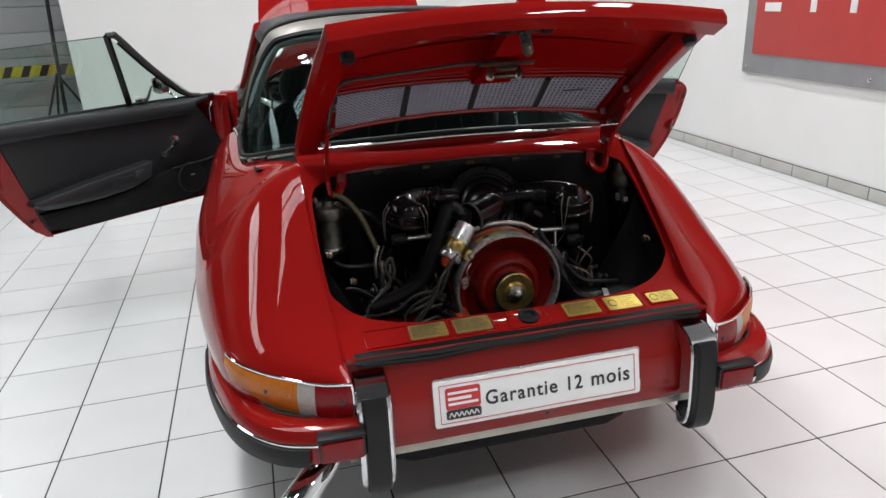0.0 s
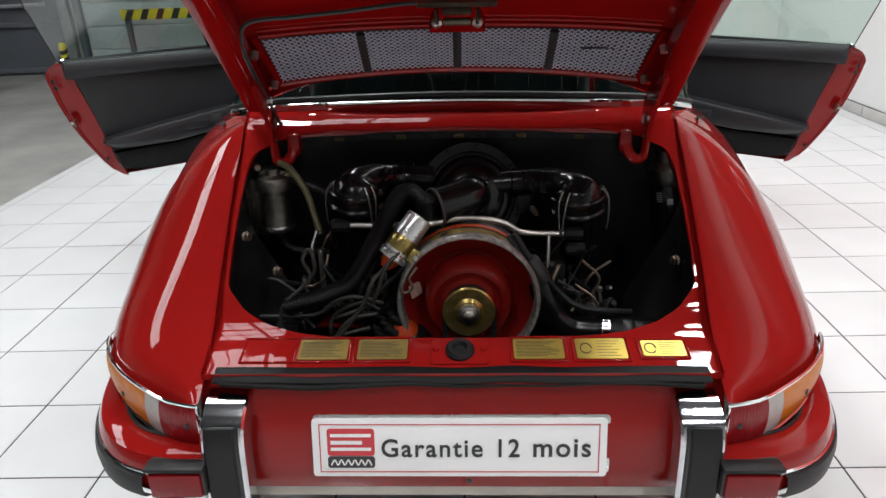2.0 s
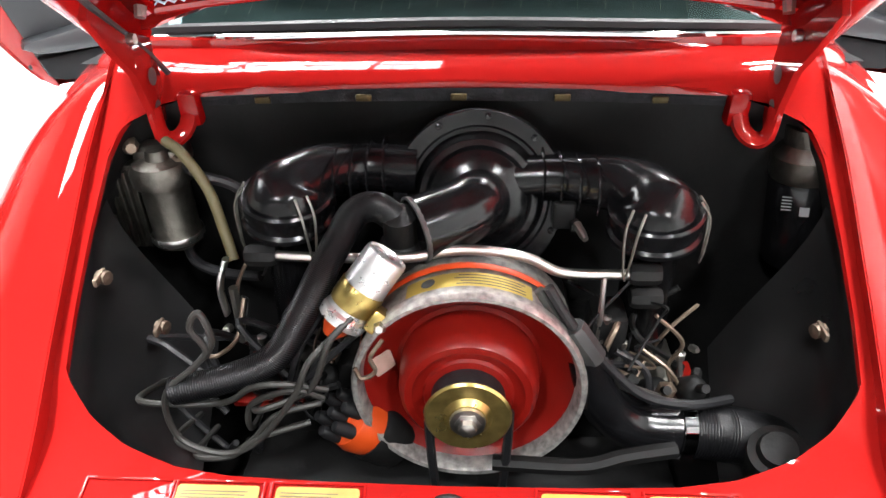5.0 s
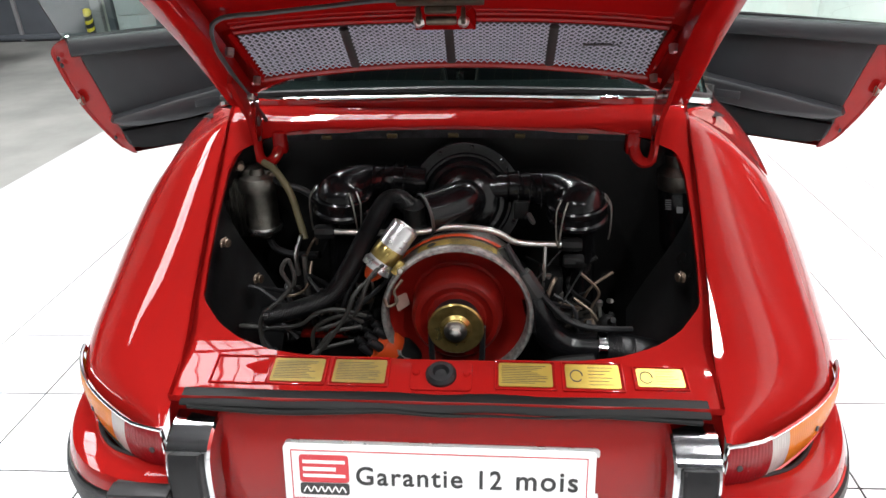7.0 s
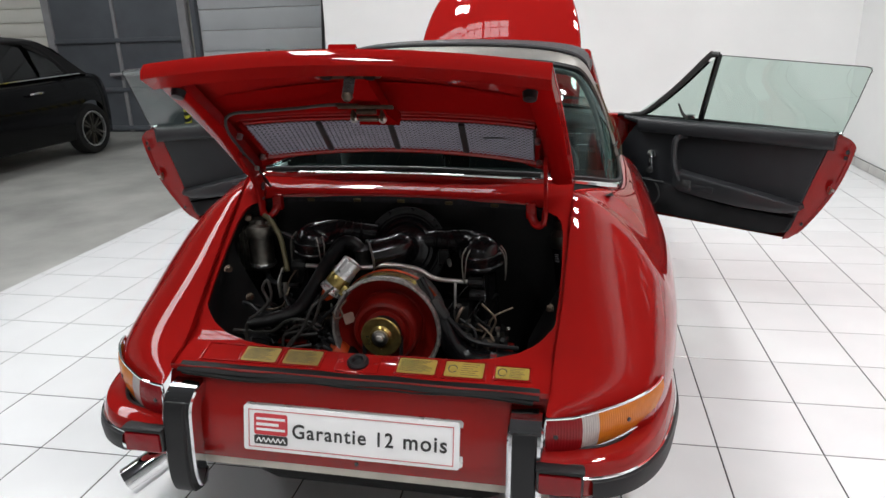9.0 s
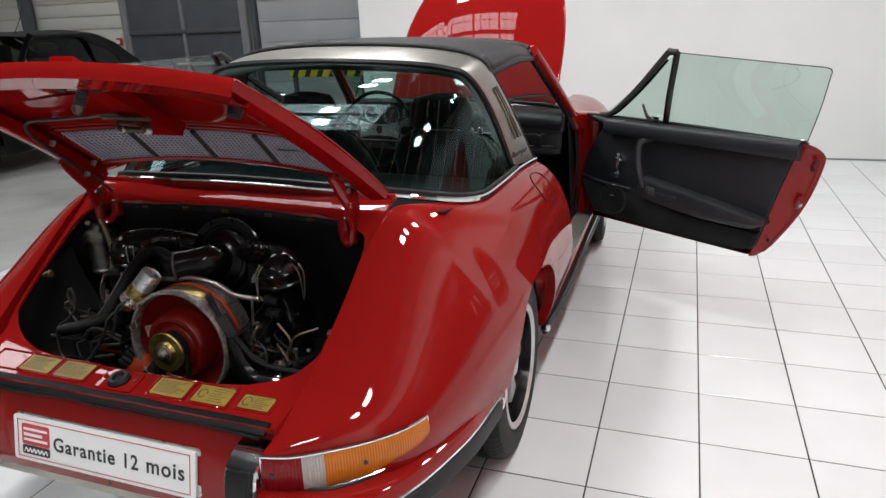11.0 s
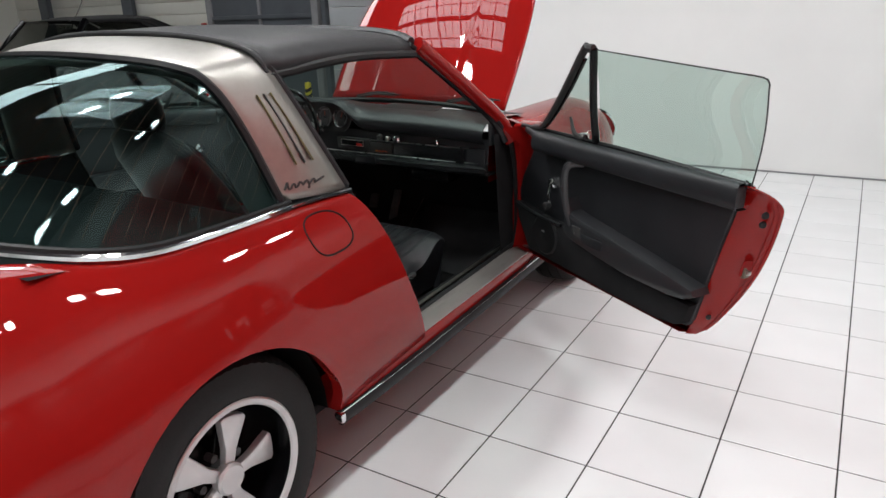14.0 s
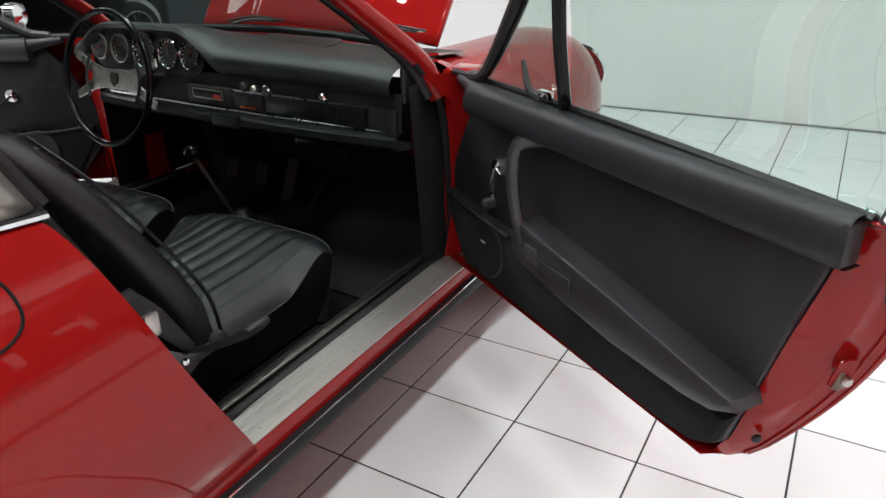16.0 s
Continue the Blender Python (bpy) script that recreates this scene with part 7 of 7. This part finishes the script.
seat(0.262)
seat(-0.34)
for side in (1, -1):
    part("seat_belt", tube([(side * 0.60, 1.62, 0.64), (side * 0.575, 1.70, 0.55), (side * 0.565, 1.78, 0.46), (side * 0.56, 1.90, 0.415), (side * 0.55, 1.98, 0.40)], 0.0, 8, 6, flat=(0.024, 0.003)), BAY, car, "black seat belt")
    part("belt_anchor", block((0.012, 0.03, 0.05), (side * 0.60, 1.70, 0.575), 0.005), STEEL, car)
    part("belt_bracket", plate([(-0.05, 0.06), (-0.02, 0.065), (0.03, 0.0), (0.085, -0.11), (0.06, -0.125), (-0.01, -0.03)], 0.012, Matrix(((0, 0, side, side * 0.556), (1, 0, 0, 1.72), (0, 1, 0, 0.575), (0, 0, 0, 1))), 0.004), BLACK, car, "black belt bracket")
    for y, z in ((1.725, 0.58), (1.772, 0.442)):
        part("belt_bolt", lathe([(0.008, 0), (0.007, 0.004), (0, 0.005)], 12, aim((side * 0.569, y, z), (side, 0, 0.2))), CHROME, car)
    part("striker", block((0.03, 0.008, 0.05), (side * 0.690, 1.628, 0.60), 0.003), ALU_BRIGHT, car, "bright lock striker")
    part("belt_buckle", block((0.02, 0.07, 0.022), (side * 0.555, 1.98, 0.405), 0.006), INK, car)
# mirrors and wipers
mir = part("inner_mirror", block((0.21, 0.02, 0.055), (0.02, 2.25, 1.165), 0.01, None), INK, car, "inside mirror on a short arm")
part("mirror_glass", block((0.195, 0.003, 0.045), (0.02, 2.2385, 1.165), 0.001), CHROME, mir)
part("mirror_arm", tube([(0.02, 2.26, 1.17), (0.02, 2.24, 1.22), (0.02, 2.19, 1.245)], 0.006, 8), CHROME, mir)
wing = part("wing_mirror", grid(lambda i, j: (-0.06 + [0.02, 0.05, 0.056, 0.05][j] * math.copysign(abs(math.cos(i * math.pi / 12)) ** 0.6, math.cos(i * math.pi / 12)), -0.25 + [0.035, 0.02, -0.01, -0.016][j], 0.935 + [0.012, 0.036, 0.042, 0.038][j] * math.copysign(abs(math.sin(i * math.pi / 12)) ** 0.6, math.sin(i * math.pi / 12))), range(24), range(4), closed_u=True), CHROME, door_left, "square chrome wing mirror")
part("mirror_glass", block((0.092, 0.003, 0.068), (-0.06, -0.2665, 0.935), 0.001), CHROME, wing)
part("mirror_stem", tube([(-0.05, -0.23, 0.91), (-0.02, -0.21, 0.885), (0.01, -0.20, 0.862)], 0.009, 8), CHROME, wing)
for x in (-0.28, 0.24):
    wiper = part("wiper", tube([(x, 2.825, 0.905), (x + 0.12, 2.80, 0.93), (x + 0.26, 2.775, 0.935)], 0.005, 6), INK, car, "black wiper arm")
    part("wiper_blade", tube([(x + 0.02, 2.79, 0.922), (x + 0.16, 2.775, 0.945), (x + 0.30, 2.755, 0.94)], 0.004, 6), RUBBER, wiper)
    part("wiper_nut", lathe([(0.012, 0), (0.012, 0.02), (0, 0.022)], 10, pose(x, 2.83, 0.893)), INK, wiper)

# head lamps
for side in (1, -1):
    part("head_lamp", lathe([(0.105, 0), (0.11, 0.012), (0.098, 0.018), (0.07, 0.03), (0, 0.038)], 32, aim((side * 0.60, 3.90, 0.64), (side * 0.1, 0.9, 0.35))), CHROME, car, "round head lamp")

# ---- black convertible parked on the concrete ----
GLOSS_BLACK = material("black_car_paint", (0.003, 0.003, 0.0035), 0.14, vary=0.05, coat=0.3, spec=0.08)
SOFT_TOP = material("soft_top_cloth", (0.008, 0.008, 0.009), 0.9, vary=0.15, bump=0.4, bump_scale=500)
DARK_GLASS = glass_material("dark_glass", (0.35, 0.38, 0.36))


def compact(m, label):
    v = thing("parked_car", label, "car", m=m)
    # length along y, nose at -y; side section by (half width, height)
    zt = [(-1.83, 0.55), (-1.75, 0.72), (-1.5, 0.84), (-1.1, 0.90), (-0.8, 0.93), (0.6, 0.95), (1.3, 0.97), (1.7, 0.93), (1.85, 0.72)]
    wd = [(-1.84, 0.45), (-1.78, 0.66), (-1.55, 0.78), (-1.2, 0.83), (0, 0.83), (1.2, 0.84), (1.6, 0.80), (1.8, 0.66), (1.86, 0.45)]

    def col(side, y, n=22):
        w, z = curve(wd, y), curve(zt, y)
        pts = [(0.0, z + 0.03), (w * 0.5, z + 0.02), (w * 0.86, z - 0.02)]
        for k in range(12):
            a = math.pi / 2 * k / 11
            pts.append((w * 0.88 + w * 0.12 * math.sin(a), 0.50 + (z - 0.54) * math.cos(a)))
        pts += [(w, 0.4), (w * 0.98, 0.22)]
        low = 0.2
        for ax in (-1.23, 1.24):
            low = max(low, arch_bottom(y, ax, 0.34, 0.2))
        return [(side * x, y, zz) for x, zz in cut_section(pts, low, n)]

    ys = sorted(set(steps(-1.84, 1.86, 40) + [ax + 0.34 * math.cos(math.pi * k / 14) for ax in (-1.23, 1.24) for k in range(15)]))
    for side in (1, -1):
        cols = [col(side, y) for y in ys]
        part("body_side", grid(lambda i, j: cols[i][j], range(len(ys)), range(22)), GLOSS_BLACK, v, "gloss black body")
        part("door_gap", tube([(side * 0.815, -0.72, 0.90), (side * 0.838, -0.75, 0.6), (side * 0.83, -0.70, 0.3)], 0.004, 5), INK, v)
        part("door_handle", tube([(side * 0.838, 0.30, 0.80), (side * 0.86, 0.35, 0.803), (side * 0.86, 0.45, 0.805), (side * 0.838, 0.50, 0.805)], 0.012, 8), CHROME, v, "chrome door handle")
        part("side_glass", mesh_of("pane", [(side * 0.75, -0.44, 0.93), (side * 0.76, 0.55, 0.96), (side * 0.63, 0.50, 1.31), (side * 0.62, -0.12, 1.33)], [(0, 1, 2, 3)]), DARK_GLASS, v)
        part("rear_quarter_glass", mesh_of("pane", [(side * 0.76, 0.60, 0.96), (side * 0.75, 1.02, 0.97), (side * 0.70, 0.82, 1.16), (side * 0.65, 0.60, 1.27)], [(0, 1, 2, 3)]), DARK_GLASS, v)
        part("waist_trim", tube([(side * 0.78, -0.75, 0.925), (side * 0.785, 0.2, 0.945), (side * 0.785, 1.2, 0.965)], 0.009, 6), CHROME, v)
        part("screen_pillar", tube([(side * 0.72, -0.50, 0.93), (side * 0.65, -0.28, 1.20), (side * 0.60, -0.12, 1.36)], 0.035, 8), GLOSS_BLACK, v)
        part("wing_mirror", lathe([(0, -0.07), (0.06, -0.05), (0.085, 0.0), (0.07, 0.04), (0, 0.05)], 20, aim((side * 0.90, -0.55, 0.99), (0, -1, 0.1))), CHROME, v)
        part("head_lamp", lathe([(0.12, 0.0), (0.125, 0.02), (0.10, 0.05), (0, 0.07)], 24, aim((side * 0.60, -1.62, 0.70), (side * 0.3, -1, 0.5))), CHROME, v, "round chrome head lamp")
        for ax in (-1.23, 1.24):
            wm = Matrix.Translation((side * 0.74, ax, 0.305)) @ pose(0, 0, 0, 0, 90 * side, 0)
            w = part("wheel", lathe([(0.2, -0.09), (0.27, -0.1), (0.302, -0.07), (0.305, 0.05), (0.29, 0.085), (0.25, 0.095), (0.215, 0.085), (0.205, 0.0), (0, -0.01)], 36, wm, cap=False), TYRE, v)
            part("rim", lathe([(0.215, 0.08), (0.213, 0.09), (0.198, 0.088), (0.195, 0.06)], 36, wm, cap=False), ALU_BRIGHT, w)
            for k in range(6):
                part("spoke", merged(plate([(0.03, -0.018), (0.20, -0.045), (0.205, -0.02), (0.06, 0.0)], 0.02, wm @ pose(0, 0, 0.055, 0, 0, 60 * k), 0.003), plate([(0.06, 0.0), (0.205, 0.02), (0.20, 0.045), (0.03, 0.018)], 0.02, wm @ pose(0, 0, 0.055, 0, 0, 60 * k), 0.003)), ALU, w)
            part("hub", lathe([(0.05, 0.04), (0.045, 0.08), (0, 0.085)], 16, wm), ALU, w)
    part("soft_top", grid(lambda u, j: (u * [0.60, 0.63, 0.66, 0.68, 0.70, 0.73, 0.74][j], [-0.14, 0.15, 0.5, 0.75, 0.95, 1.2, 1.38][j] , [1.365, 1.405, 1.41, 1.385, 1.30, 1.12, 0.98][j] - 0.05 * abs(u) ** 5), steps(-1, 1, 17), range(7)), SOFT_TOP, v, "closed black cloth soft top")
    for side in (1, -1):
        part("top_side", mesh_of("flap", [(side * 0.68, 0.75, 1.335), (side * 0.73, 1.2, 1.07), (side * 0.75, 1.38, 0.95), (side * 0.76, 1.02, 0.965), (side * 0.70, 0.82, 1.165), (side * 0.655, 0.55, 1.29), (side * 0.66, 0.5, 1.36)], [(0, 1, 2, 3, 4, 5, 6)]), SOFT_TOP, v)
        part("top_rail", tube([(side * 0.61, -0.13, 1.35), (side * 0.65, 0.5, 1.335), (side * 0.69, 0.80, 1.21), (side * 0.75, 1.05, 0.97)], 0.02, 8), SOFT_TOP, v)
    part("windscreen", grid(lambda u, k: (u * (0.70 - 0.11 * k), -0.54 - 0.06 * (1 - u * u) * (1 - k) + 0.40 * k, 0.945 + 0.41 * k), steps(-1, 1, 9), steps(0, 1, 5)), DARK_GLASS, v)
    part("aerial", tube([(0.30, -0.05, 1.38), (0.30, 0.05, 1.52), (0.30, 0.12, 1.66)], 0.005, 6), INK, v)
    part("dash_block", block((1.2, 0.5, 0.12), (0, -0.55, 0.88), 0.04), INK, v)
    for x in (-0.36, 0.36):
        part("front_seat", merged(block((0.44, 0.14, 0.62), (x, 0.22, 0.80), 0.06), block((0.26, 0.10, 0.18), (x, 0.28, 1.18), 0.04)), INK, v)
    part("underside", block((1.4, 3.4, 0.1), (0, 0, 0.24)), INK, v)
    return v


mini = compact(pose(-6.15, 5.0, 0, 0, 0, 0), "black compact convertible with closed soft top on concrete")
far_car = copy_thing(mini, pose(-9.6, 4.2, 0, 0, 0, 4))

# ---- floor tiles ----
tile_bm = block((0.3257, 0.3257, 0.008), (0, 0, 0), 0.0012, segments=1)
tile_me = bpy.data.meshes.new("tile")
tile_bm.to_mesh(tile_me)
tile_bm.free()
tile_me.materials.append(TILE)
TX, TY, PX, PITCH = 0.9895, 1.766, 0.3305, 0.3305
rest_v, rest_f = [], []
for i in range(-11, 8):
    for j in range(-28, 15):
        x0, x1 = max(TX + (i - 1) * PX, XC), min(TX + i * PX, XW)
        y0, y1 = TY + (j - 1) * PITCH, min(TY + j * PITCH, YB)
        if x1 - x0 < 0.02 or y1 - y0 < 0.02:
            continue
        whole = x1 - x0 > 0.325 and y1 - y0 > 0.33
        cx, cy = (x0 + x1) / 2, (y0 + y1) / 2
        if whole and -1.75 < cx < 2.65 and -0.65 < cy < 5.4:
            ob = new("tile", tile_me)
            ob.parent = floor
            ob.location = (cx, cy, -0.004 + random.uniform(-0.0003, 0.0003))
        else:
            b_ = len(rest_v)
            g = 0.0025
            for x, y in ((x0 + g, y0 + g), (x1 - g, y0 + g), (x1 - g, y1 - g), (x0 + g, y1 - g)):
                rest_v += [(x, y, -0.006), (x, y, 0.0)]
            rest_f.append((b_ + 1, b_ + 3, b_ + 5, b_ + 7))
            for k in range(4):
                rest_f.append((b_ + 2 * k, b_ + 2 * ((k + 1) % 4), b_ + 2 * ((k + 1) % 4) + 1, b_ + 2 * k + 1))
tagged(part("far_tiles", mesh_of("tiles", rest_v, rest_f, False), TILE, floor), kind="stuff")
